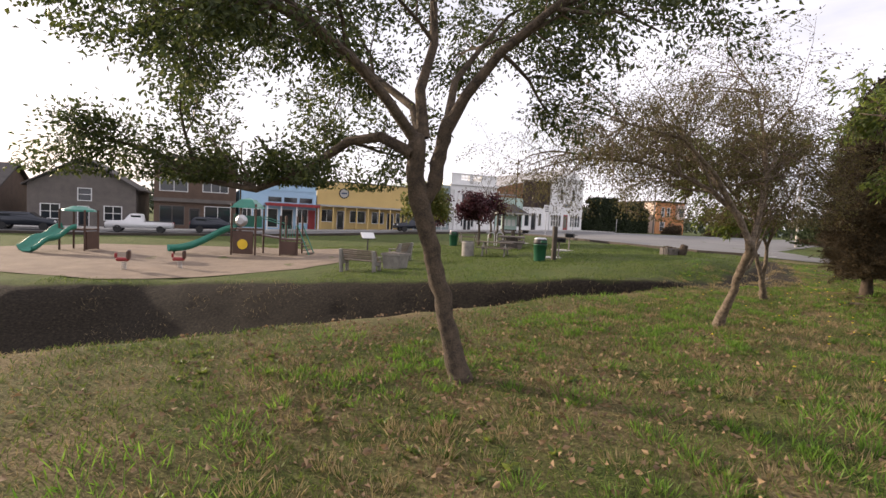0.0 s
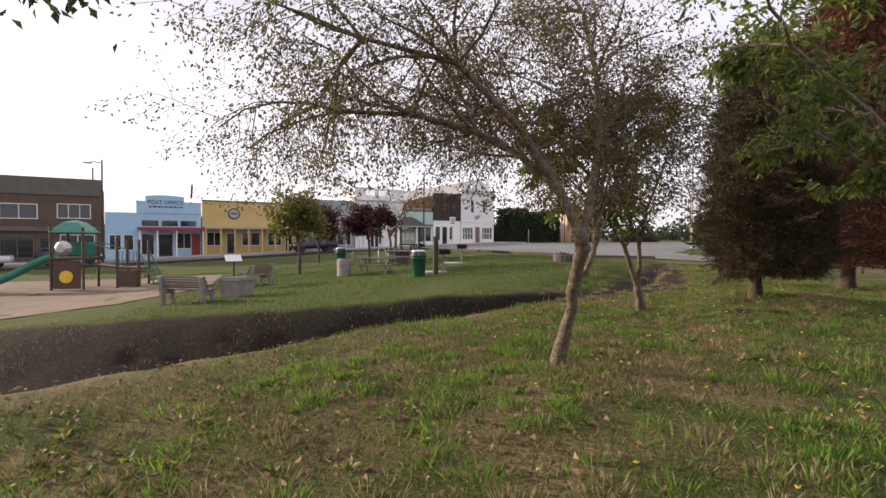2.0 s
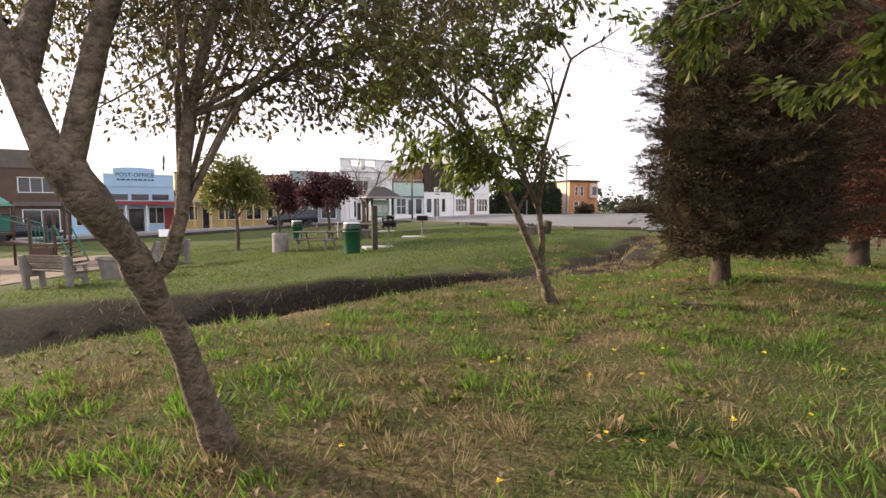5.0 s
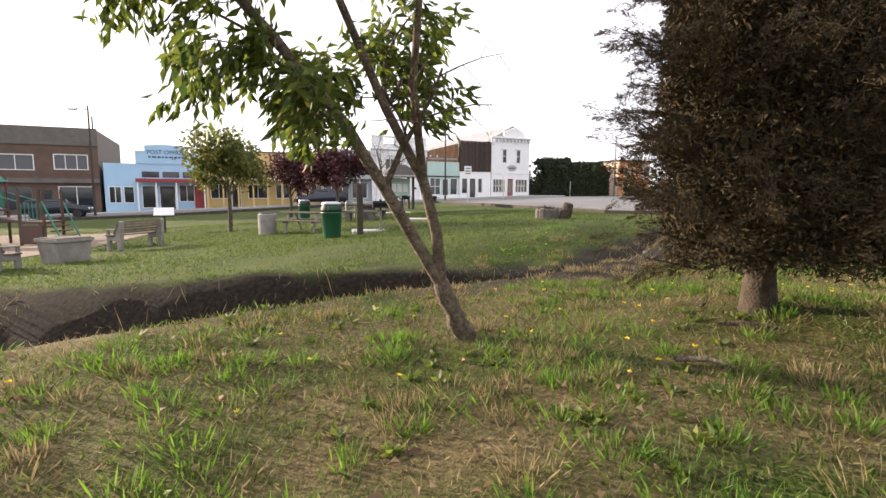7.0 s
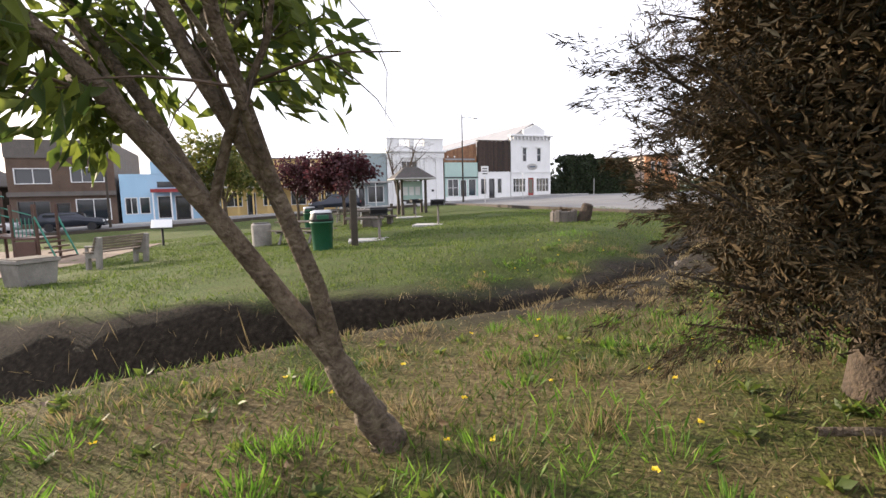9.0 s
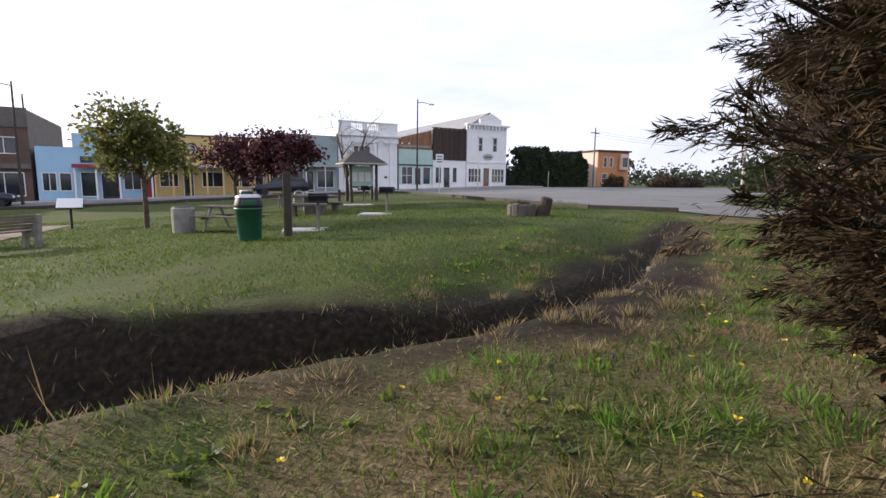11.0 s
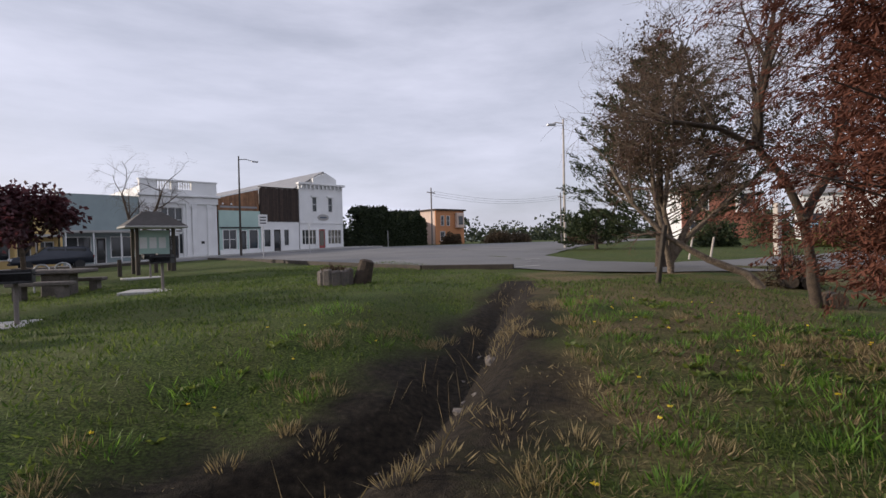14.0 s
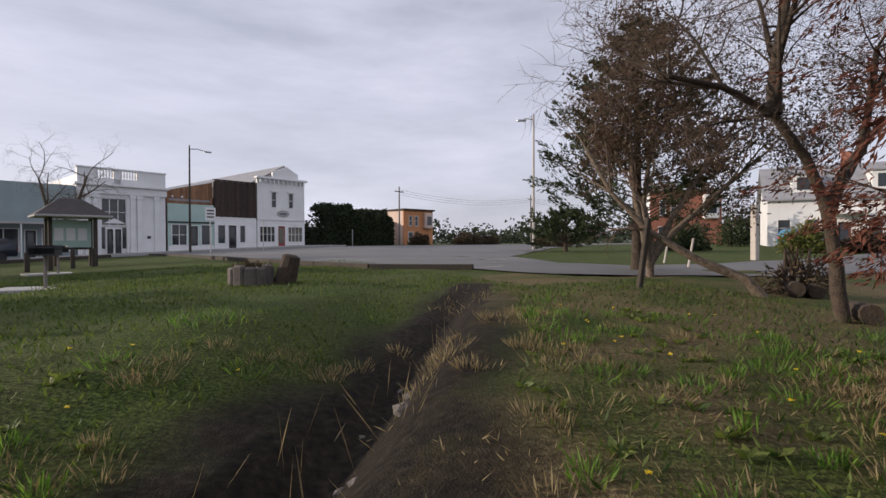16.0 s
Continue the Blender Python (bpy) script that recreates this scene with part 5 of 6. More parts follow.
def leafy_mass(name, label, category, m, sx, sy, sz, count, leaf, seed, ll=0.3, lw=0.2, boxy=False):
    """A hedge or shrub: stems inside, leaves all through an uneven body."""
    rng = np.random.default_rng(seed)
    t = thing(name, label, category, m)
    v, f = [], []
    for k in range(max(4, int(sx))):
        x = (rng.random() - 0.5) * sx * 0.8
        tube_data([(x * 0.7, 0, -0.1), (x, (rng.random() - 0.5) * sy * 0.4, sz * 0.75)], [0.06, 0.02], 5, v, f)
    mesh_of("stem_web", v, f, M_BARK_DARK, t)["kind"] = "stuff"
    if boxy:
        p = rng.random((count, 3)) - np.array([0.5, 0.5, 0])
        face = rng.integers(0, 3, count)
        p[face == 0, 1] = -0.5 + 0.12 * rng.random((face == 0).sum())
        p[face == 1, 2] = 1 - 0.1 * rng.random((face == 1).sum())
        lump = 1 + 0.14 * np.sin(p[:, 0] * sx * 1.1) + 0.08 * np.sin(p[:, 0] * sx * 2.7 + 1)
        p[:, 2] *= lump
        w = rng.normal(size=(count, 3))
    else:
        d = rng.normal(size=(count, 3))
        d /= np.linalg.norm(d, axis=1, keepdims=True)
        lump = 0.82 + 0.18 * np.sin(d[:, 0] * 5 + seed) * np.sin(d[:, 1] * 6) + 0.12 * np.sin(d[:, 2] * 9 + d[:, 0] * 4)
        r = rng.random((count, 1)) ** 0.35 * lump[:, None]
        p = d * r * 0.5
        p[:, 2] = np.abs(p[:, 2] * 1.6) + 0.02
        w = d + rng.normal(size=(count, 3)) * 0.6
    p = p * np.array([sx, sy, sz])
    leaves("foliage", p, w, ll, lw, leaf, t, seed, kind="stuff")
    return t


leafy_mass("hedge", "tall dark clipped evergreen hedge", "hedge", pose(31.5, 83.5, gz(31.5, 83), 0, 0, 47), 21, 2.5, 4.6, 26000, M_HEDGE, 81, 0.38, 0.24, True)
for k, (x, y, sx, sz, lf) in enumerate([(29, 92, 7, 6.2, M_FARTREE), (24, 90, 6, 5.6, M_FARTREE), (36, 96, 6, 6.4, M_FARTREE)]):
    leafy_mass("far_tree", "green trees behind the hedge", "tree", pose(x, y, gz(x, y)), sx, 5, sz, 1800, lf, 82 + k, 0.5, 0.35)
for k, (x, y, sx, sz) in enumerate([(43.5, 89, 4.2, 2.6), (53, 90, 7, 3.0), (60, 95, 7, 2.6), (40, 50, 3.0, 1.6), (58, 70, 5, 2.2)]):
    leafy_mass("brown_shrub", "rounded brown-green shrub by the road", "shrub", pose(x, y, gz(x, y)), sx, 3.5, sz, 2200, M_BUSH, 90 + k, 0.3, 0.2)
for k, (x, y, sx, sz, lf) in enumerate([(44, 31, 3.5, 2.4, M_LEAF_Y), (47.5, 29.5, 3, 1.8, M_BUSH), (40.5, 36.5, 4, 2.8, M_NEEDLE_GREEN), (57, 44, 6, 5.5, M_NEEDLE_GREEN)]):
    leafy_mass("garden_shrub", "garden shrub before the white house", "shrub", pose(x, y, gz(x, y)), sx, 3, sz, 2000, lf, 100 + k, 0.26, 0.16)
leafy_mass("weed_shrub", "thin brown weeds by the leaning trunk", "shrub", on_ground(20.9, 18.9), 1.6, 1.0, 1.1, 700, M_BUSH, 108, 0.16, 0.04)

# far woods and hills
rng_w = np.random.default_rng(7)
wp, ww = [], []
for k in range(150):
    a = radians(-75 + 150 * k / 150 + rng_w.uniform(-0.5, 0.5))
    d_ = rng_w.uniform(170, 330)
    h_ = rng_w.uniform(5, 12) if math.degrees(a) > 8 else rng_w.uniform(4, 7)
    n_ = 130
    p = rng_w.normal(size=(n_, 3)) * np.array([4.5, 3, 0.28 * h_])
    p[:, 2] = np.clip(p[:, 2] + h_ * 0.5, 0.2, h_)
    wp.append(p + np.array([d_ * math.sin(a), d_ * math.cos(a), 0.5]))
    ww.append(rng_w.normal(size=(n_, 3)))
tagged(leaves("far_woods", np.concatenate(wp), np.concatenate(ww), 1.9, 1.4, M_FARTREE, None, 9, kind="stuff"), "dark line of distant trees", "woods")
hv, hf = [], []
for k in range(81):
    a = radians(-80 + 2 * k)
    h_ = 9 + 7 * math.sin(k * 0.21 + 1) + 4 * math.sin(k * 0.53) + 10 * max(0, math.sin(k * 0.05))
    hv += [(1000 * math.sin(a), 1000 * math.cos(a), -4), (1250 * math.sin(a), 1250 * math.cos(a), max(6, h_)), (1500 * math.sin(a), 1500 * math.cos(a), -4)]
for k in range(80):
    hf += [(3 * k, 3 * k + 3, 3 * k + 4, 3 * k + 1), (3 * k + 1, 3 * k + 4, 3 * k + 5, 3 * k + 2)]
tagged(mesh_of("hills", hv, hf, M_HILL), "low distant green hills", "hills", kind="structure")


# ---- park furniture ----
def bench(m, label):
    b = thing("park_bench", label, "bench", m, "park benches")
    L = 1.8
    for x in (-L / 2 + 0.12, L / 2 - 0.12):
        bm = bmesh.new()
        f = bm.faces.new([bm.verts.new((x - 0.06, y, z)) for y, z in ((-0.02, -0.05), (0.12, -0.05), (0.1, 0.3), (0.4, 0.3), (0.42, -0.05), (0.54, -0.05), (0.52, 0.45), (0.2, 0.44), (0.0, 0.93), (-0.12, 0.92))])
        r = bmesh.ops.extrude_face_region(bm, geom=[f])
        for v in [g for g in r["geom"] if isinstance(g, bmesh.types.BMVert)]:
            v.co.x += 0.12
        bmesh.ops.recalc_face_normals(bm, faces=bm.faces[:])
        bmesh.ops.bevel(bm, geom=bm.edges[:], offset=0.012, segments=1, affect='EDGES')
        part("end_frame", bm, M_CONCRETE, b, "pale cast concrete end")
        part("armrest", box(x - 0.05, x + 0.05, 0.1, 0.55, 0.62, 0.67, bevel=0.015), M_CONCRETE, b)
        part("arm_post", box(x - 0.035, x + 0.035, 0.46, 0.53, 0.45, 0.62), M_CONCRETE, b)
    for k in range(4):
        part("seat_slat", box(-L / 2, L / 2, 0.15 + 0.095 * k, 0.235 + 0.095 * k, 0.455, 0.495, bevel=0.008), M_BENCHWOOD, b)
    for k in range(5):
        z, y = 0.52 + 0.085 * k, 0.13 - 0.037 * k
        part("back_slat", box(-L / 2, L / 2, y, y + 0.035, z, z + 0.07, bevel=0.008), M_BENCHWOOD, b)
    return b


bench(on_ground(-3.2, 18.8, -22.5), "weathered slatted bench with pale concrete ends on the lawn")
bench(on_ground(-1.5, 23.0, 72), "weathered slatted bench turned towards the playground")

cb = thing("concrete_planter_box", "square grey concrete planter box between the benches", "planter", on_ground(-1.7, 19.75, -25, 0.03))
bm = bmesh.new()
add_lathe(bm, [(0.52, 0), (0.6, 0.58), (0.66, 0.6), (0.66, 0.68)], 4, pose(0, 0, 0, 0, 0, 45))
part("box", bm, M_CONCRETE, cb)
part("soil", box(-0.42, 0.42, -0.42, 0.42, 0.681, 0.70), M_KERB, cb)


def litter_bin(m, label, group="bins"):
    b = thing("litter_bin", label, "bin", m, group)
    part("body", lathe([(0.25, -0.03), (0.27, 0.02), (0.31, 0.74), (0.335, 0.75), (0.335, 0.79), (0.3, 0.8)], 26), M_GREEN, b, "dark green ribbed body", True)
    part("lid", lathe([(0.325, 0.80), (0.33, 0.86), (0.29, 1.0), (0.26, 1.06), (0.18, 1.09), (0.05, 1.1)], 26), M_DARKSTEEL, b, "grey weathered dome lid", True)
    part("lid_rim", lathe([(0.3, 1.035), (0.285, 1.07), (0.2, 1.105)], 26), M_SILVER, b)
    part("opening_flap", box(-0.16, 0.16, -0.335, -0.28, 0.86, 0.98, bevel=0.01), M_GREEN, b)
    return b


litter_bin(on_ground(4.95, 21.75, 20), "dark green round litter bin with a grey dome lid")
litter_bin(on_ground(1.3, 33.8, 0), "dark green litter bin further back on the lawn")
pt = thing("timber_post", "thick dark timber post beside the litter bin", "post", on_ground(5.75, 22.3, 8))
part("post", box(-0.1, 0.1, -0.1, 0.1, -0.15, 1.62, bevel=0.02), M_KERB, pt)
part("cap", box(-0.085, 0.085, -0.085, 0.085, 1.621, 1.65, bevel=0.01), M_KERB, pt)
dr = thing("concrete_drum", "squat pale concrete litter drum", "bin", on_ground(1.8, 25.6))
part("drum", lathe([(0.33, -0.03), (0.34, 0.75), (0.3, 0.8)], 18), M_CONCRETE, dr)
part("liner", lathe([(0.28, 0.8), (0.28, 0.83)], 18), M_DARKSTEEL, dr)


def picnic_table(m, label, mat_top, legs):
    b = thing("picnic_table", label, "picnic table", m, "picnic tables")
    for k in range(5):
        part("top_plank", box(-0.95, 0.95, -0.36 + 0.146 * k, -0.23 + 0.146 * k, 0.71, 0.755, bevel=0.01), mat_top, b)
    for s in (-1, 1):
        for k in range(2):
            y = s * (0.56 + 0.14 * k)
            part("seat_plank", box(-0.95, 0.95, y - 0.065, y + 0.065, 0.42, 0.46, bevel=0.01), mat_top, b)
    for x in (-0.6, 0.6):
        fr = part("cross_bar", box(x - 0.04, x + 0.04, -0.75, 0.75, 0.35, 0.418), legs, b)
        for s in (-1, 1):
            part("leg", rod((x, s * 0.62, -0.05), (x, s * 0.22, 0.7), 0.045), legs, fr)
    return b


picnic_table(on_ground(3.3, 25.6, -18), "weathered picnic table with plank top and benches", M_BENCHWOOD, M_CONCRETE)
t2 = thing("stone_table", "heavy square dark concrete picnic table with benches", "picnic table", on_ground(5.0, 30.8, -12), "picnic tables")
part("tabletop", box(-0.85, 0.85, -0.55, 0.55, 0.68, 0.8, bevel=0.03), M_STONE, t2)
part("pedestal", box(-0.4, 0.4, -0.25, 0.25, -0.05, 0.68, bevel=0.03), M_STONE, t2)
for s in (-1, 1):
    st = part("seat", box(-0.85, 0.85, s * 0.95 - 0.19, s * 0.95 + 0.19, 0.36, 0.48, bevel=0.025), M_STONE, t2)
    for x in (-0.55, 0.55):
        part("seat_foot", box(x - 0.12, x + 0.12, s * 0.95 - 0.14, s * 0.95 + 0.14, -0.05, 0.36), M_STONE, st)
picnic_table(on_ground(2.6, 37.5, 5), "weathered picnic table with plank top near the street", M_BENCHWOOD, M_CONCRETE)
for k in range(2):
    h = thing("bicycle_hoop", "pale bent steel bicycle hoop", "bicycle rack", on_ground(3.9 + 0.6 * k, 33.0), "hoops")
    pts = [(-0.22, 0, -0.1), (-0.22, 0, 0.75)] + [(-0.22 * math.cos(a * math.pi / 6), 0, 0.75 + 0.2 * math.sin(a * math.pi / 6)) for a in range(1, 6)] + [(0.22, 0, 0.75), (0.22, 0, -0.1)]
    tube("hoop", pts, [0.03] * len(pts), 8, M_SILVER, h)


def park_grill(x, y, turn, label):
    b = thing("park_grill", label, "grill", on_ground(x, y, turn), "grills")
    part("post", rod((0, 0, -0.1), (0, 0, 0.78), 0.04), M_POLE, b)
    bm = bmesh.new()
    add_box(bm, -0.27, 0.27, -0.2, 0.2, 0.78, 0.81)
    add_box(bm, -0.27, -0.25, -0.2, 0.2, 0.81, 1.02)
    add_box(bm, 0.25, 0.27, -0.2, 0.2, 0.81, 1.02)
    add_box(bm, -0.25, 0.25, 0.18, 0.2, 0.81, 1.02)
    box_ = part("fire_box", bm, M_DARKSTEEL, b, "black sheet steel fire box")
    for k in range(8):
        part("grate_bar", rod((-0.28, -0.17 + 0.045 * k, 0.96), (0.3, -0.17 + 0.045 * k, 0.96), 0.008, n=5), M_DARKSTEEL, box_)
    part("handle", rod((0.27, -0.1, 0.93), (0.45, -0.1, 0.93), 0.012, n=6), M_DARKSTEEL, box_)
    pad = thing("concrete_pad", "flat pale concrete pad in the grass", "pad", on_ground(x - 0.25, y + 0.1, turn))
    part("slab", box(-0.75, 0.75, -0.55, 0.55, -0.08, 0.035, bevel=0.015), M_PAVE, pad)
    return b


park_grill(6.3, 23.6, 10, "black park grill on a pale steel post")
park_grill(8.1, 28.3, -8, "black park grill on a post by a pad")
park_grill(6.7, 36.0, 25, "small black park grill near the kiosk")

ip = thing("notice_stand", "tilted white information panel on a dark post", "sign", on_ground(-4.3, 30.0, 25))
part("post", rod((0, 0, -0.1), (0, 0, 0.9), 0.05), M_DARKSTEEL, ip)
bd = part("board", box(-0.42, 0.42, -0.28, 0.28, -0.02, 0.02, pose(0, 0, 1.0, 38, 0, 0), 0.008), M_WHITE, ip)
part("frame", box(-0.44, 0.44, -0.3, 0.3, -0.05, -0.022, pose(0, 0, 1.0, 38, 0, 0)), M_DARKSTEEL, bd)

pl = thing("stone_planter", "low round stone planter with a broken stump and dry plants", "planter", on_ground(12.3, 24.3, 0, 0.02))
rs = random.Random(3)
for k in range(11):
    a = 2 * math.pi * k / 11
    part("stone", box(-0.11, 0.11, -0.09, 0.09, 0, 0.38 + 0.06 * rs.random(), pose(0.34 * math.cos(a), 0.34 * math.sin(a), 0, 0, 0, math.degrees(a) + 90), 0.04), M_STONE, pl)
part("soil", lathe([(0.3, 0.02), (0.29, 0.3)], 14), M_KERB, pl)
part("stump", lathe([(0.24, -0.05), (0.21, 0.3), (0.18, 0.6), (0.1, 0.64)], 10, pose(0.62, -0.08, 0, 4, 14, 0)), M_BARK_DARK, pl, "dark broken stump")
rp = np.random.default_rng(5)
pp = np.stack([rp.normal(0, 0.13, 260), rp.normal(0, 0.13, 260), np.full(260, 0.3)], 1)
leaves("dry_plant", pp, np.stack([rp.normal(0, 0.5, 260), rp.normal(0, 0.5, 260), np.ones(260)], 1), 0.2, 0.03, M_BUSH, pl, 5, kind="stuff")

# kiosk with a hipped roof
ks = thing("information_kiosk", "small timber notice kiosk with a hipped shingle roof", "kiosk", on_ground(6.2, 40.6, 20))
for x in (-0.8, 0.8):
    for y in (-0.5, 0.5):
        part("post", box(x - 0.07, x + 0.07, y - 0.07, y + 0.07, -0.1, 2.3), M_KERB, ks)
part("notice_board", box(-0.72, 0.72, -0.05, 0.05, 0.9, 2.1), M_MINT, ks, "pale green notice board")
part("board_frame", box(-0.73, 0.73, -0.08, 0.08, 0.8, 0.9), M_KERB, ks)
for k in range(3):
    part("paper_sheet", box(-0.6 + 0.42 * k, -0.28 + 0.42 * k, -0.062, -0.053, 1.2, 1.75), M_WHITE, ks)
bm = bmesh.new()
lo = [bm.verts.new(p) for p in ((-1.35, -1.0, 2.3), (1.35, -1.0, 2.3), (1.35, 1.0, 2.3), (-1.35, 1.0, 2.3))]
hi = [bm.verts.new((-0.4, 0, 3.05)), bm.verts.new((0.4, 0, 3.05))]
for f_ in ((lo[0], lo[1], hi[1], hi[0]), (lo[1], lo[2], hi[1]), (lo[2], lo[3], hi[0], hi[1]), (lo[3], lo[0], hi[0]), (lo[3], lo[2], lo[1], lo[0])):
    bm.faces.new(f_)
part("roof", bm, M_DARKROOF, ks, "dark shingled hipped roof")
part("eave_trim", box(-1.37, 1.37, -1.03, 1.03, 2.2, 2.297, bevel=0.02), M_PAVE, ks)
for k in range(4):
    bo = thing("bollard", "short dark timber bollard by the kiosk", "bollard", on_ground(5.0 + 0.7 * k, 39.2 + 0.3 * k), "bollards")
    part("post", box(-0.08, 0.08, -0.08, 0.08, -0.1, 0.8, bevel=0.02), M_KERB, bo)


# ---- playground ----
def slide_chute(parent, pts, width, name="chute"):
    """An open trough that follows the points."""
    verts, faces = [], []
    prof = [(-0.5, 0.16), (-0.46, 0.02), (-0.25, -0.06), (0.25, -0.06), (0.46, 0.02), (0.5, 0.16), (0.54, 0.16), (0.49, -0.02), (0.27, -0.1), (-0.27, -0.1), (-0.49, -0.02), (-0.54, 0.16)]
    n = len(prof)
    for i, p in enumerate(pts):
        d = Vector(pts[min(i + 1, len(pts) - 1)]) - Vector(pts[max(i - 1, 0)])
        side = Vector((d.y, -d.x, 0)).normalized()
        up = side.cross(d.normalized())
        up = up if up.z > 0 else -up
        for a, b in prof:
            verts.append(Vector(p) + side * a * width + up * b * 1.4)
    for i in range(len(pts) - 1):
        for k in range(n):
            faces.append((i * n + k, i * n + (k + 1) % n, (i + 1) * n + (k + 1) % n, (i + 1) * n + k))
    return mesh_of(name, verts, faces, M_GREENPLAY, parent, True, "green moulded plastic slide")


pg = thing("climbing_frame", "green and brown climbing frame with a curved slide and panels", "playground frame", on_ground(-11.2, 28.3, 0))
for x, y, h in ((-0.8, -0.6, 3.0), (0.6, -0.6, 3.0), (-0.8, 0.8, 3.0), (0.6, 0.8, 3.0), (2.0, -0.4, 2.4), (3.0, -0.4, 2.4), (2.0, 0.7, 2.4), (3.0, 0.7, 2.4)):
    part("post", rod((x, y, -0.2), (x, y, h), 0.06, n=10), M_BROWNPLAY, pg)
part("deck", box(-0.85, 0.65, -0.65, 0.85, 1.45, 1.55), M_BROWNPLAY, pg)
part("deck", box(1.95, 3.05, -0.45, 0.75, 0.95, 1.05), M_BROWNPLAY, pg)
part("bridge", box(0.66, 1.94, -0.3, 0.6, 1.2, 1.28, pose(0, 0, 0, 0, 6, 0)), M_BROWNPLAY, pg)
rf = part("roof", lathe([(1.12, 0), (1.0, 0.12), (0.5, 0.5), (0.08, 0.6)], 4, pose(-0.1, 0.1, 2.75, 0, 0, 45)), M_GREENPLAY, pg, "faded green plastic roof")
pn = part("panel", box(-0.7, 0.5, -0.68, -0.6, 0.05, 1.4, bevel=0.02), M_BROWNPLAY, pg)
part("yellow_disc", lathe([(0.3, 0), (0.3, 0.03)], 20, pose(-0.1, -0.685, 0.62, 90, 0, 0)), M_YELLOWPLAY, pn, "round yellow play disc")
part("panel", box(-0.7, 0.5, 0.75, 0.82, 1.6, 2.3, bevel=0.02), M_GREENPLAY, pg)
part("panel", box(2.05, 2.95, -0.48, -0.4, 0.1, 0.9, bevel=0.02), M_BROWNPLAY, pg)
for k in range(6):
    part("bar", rod((2.1 + 0.16 * k, -0.42, 1.1), (2.1 + 0.16 * k, -0.42, 1.85), 0.018, n=6), M_GREENPLAY, pg)
    part("bar", rod((-0.88, -0.5 + 0.22 * k, 1.6), (-0.88, -0.5 + 0.22 * k, 2.4), 0.018, n=6), M_GREENPLAY, pg)
for s in (-0.45, 0.75):
    part("rail", rod((0.6, s, 2.3), (2.0, s, 1.9), 0.025, n=6), M_GREENPLAY, pg)
    part("ladder_rail", rod((3.0, s, 1.9), (3.8, s, 0.0), 0.035, n=8), M_GREENPLAY, pg)
for k in range(4):
    t = 0.2 + 0.2 * k
    part("step", box(3.0 + 0.8 * t - 0.1, 3.0 + 0.8 * t + 0.1, -0.42, 0.72, 1.05 - 1.05 * t - 0.03, 1.05 - 1.05 * t + 0.03), M_BROWNPLAY, pg)
part("play_bubble", lathe([(0.05, 0), (0.3, 0.1), (0.36, 0.3), (0.2, 0.5)], 12, pose(-0.1, -0.62, 2.0, 90, 0, 0)), M_SILVER, pg)
sp = []
for k in range(15):
    t = k / 14
    sp.append((-0.8 - 3.1 * t, -0.1 - 1.5 * t * t, 1.5 - 1.15 * smooth01(t * 1.12) - 0.12 * t))
slide_chute(pg, sp, 0.6)
part("slide_foot", rod((-3.7, -1.4, -0.1), (-3.7, -1.4, 0.2), 0.05), M_BROWNPLAY, pg)

ds = thing("double_slide", "small play tower with a wide green wave slide", "playground slide", on_ground(-20.3, 26.4, 0))
for x, y in ((-0.7, 0), (0.7, 0), (-0.7, 1.1), (0.7, 1.1)):
    part("post", rod((x, y, -0.2), (x, y, 2.3), 0.055, n=10), M_BROWNPLAY, ds)
part("deck", box(-0.75, 0.75, -0.05, 1.15, 1.15, 1.25), M_BROWNPLAY, ds)
slide_chute(ds, [(-0.1 - 0.9 * k / 12, -0.05 - 1.9 * k / 12, 1.3 - 1.12 * k / 12 + 0.08 * math.sin(k * 1.0)) for k in range(13)], 1.35)
part("arch", lathe([(0.85, 0), (0.8, 0.1), (0.3, 0.3)], 16, pose(0, 0.55, 2.2)), M_GREENPLAY, ds)
part("panel", box(0.72, 0.8, 0.05, 1.05, 0.1, 1.1), M_BROWNPLAY, ds)
for x, y, c in ((-13.2, 19.6, M_RED), (-11.5, 20.9, M_RED)):
    sr = thing("spring_rider", "small red and brown spring rider on a coil", "spring rider", on_ground(x, y, 20), "riders")
    pts = [(0.1 * math.cos(k * 0.9), 0.1 * math.sin(k * 0.9), -0.03 + 0.38 * k / 36) for k in range(37)]
    tube("spring", pts, [0.016] * 37, 5, M_PAVE, sr, "pale coil spring")
    part("seat", box(-0.3, 0.2, -0.12, 0.12, 0.36, 0.52, bevel=0.05), c, sr)
    part("shield", box(0.1, 0.24, -0.16, 0.16, 0.45, 0.85, bevel=0.05), M_BROWNPLAY, sr)
    part("handle", rod((0.15, -0.28, 0.72), (0.15, 0.28, 0.72), 0.02, n=6), M_DARKSTEEL, sr)
    part("backrest", box(-0.34, -0.26, -0.12, 0.12, 0.5, 0.72, bevel=0.03), c, sr)


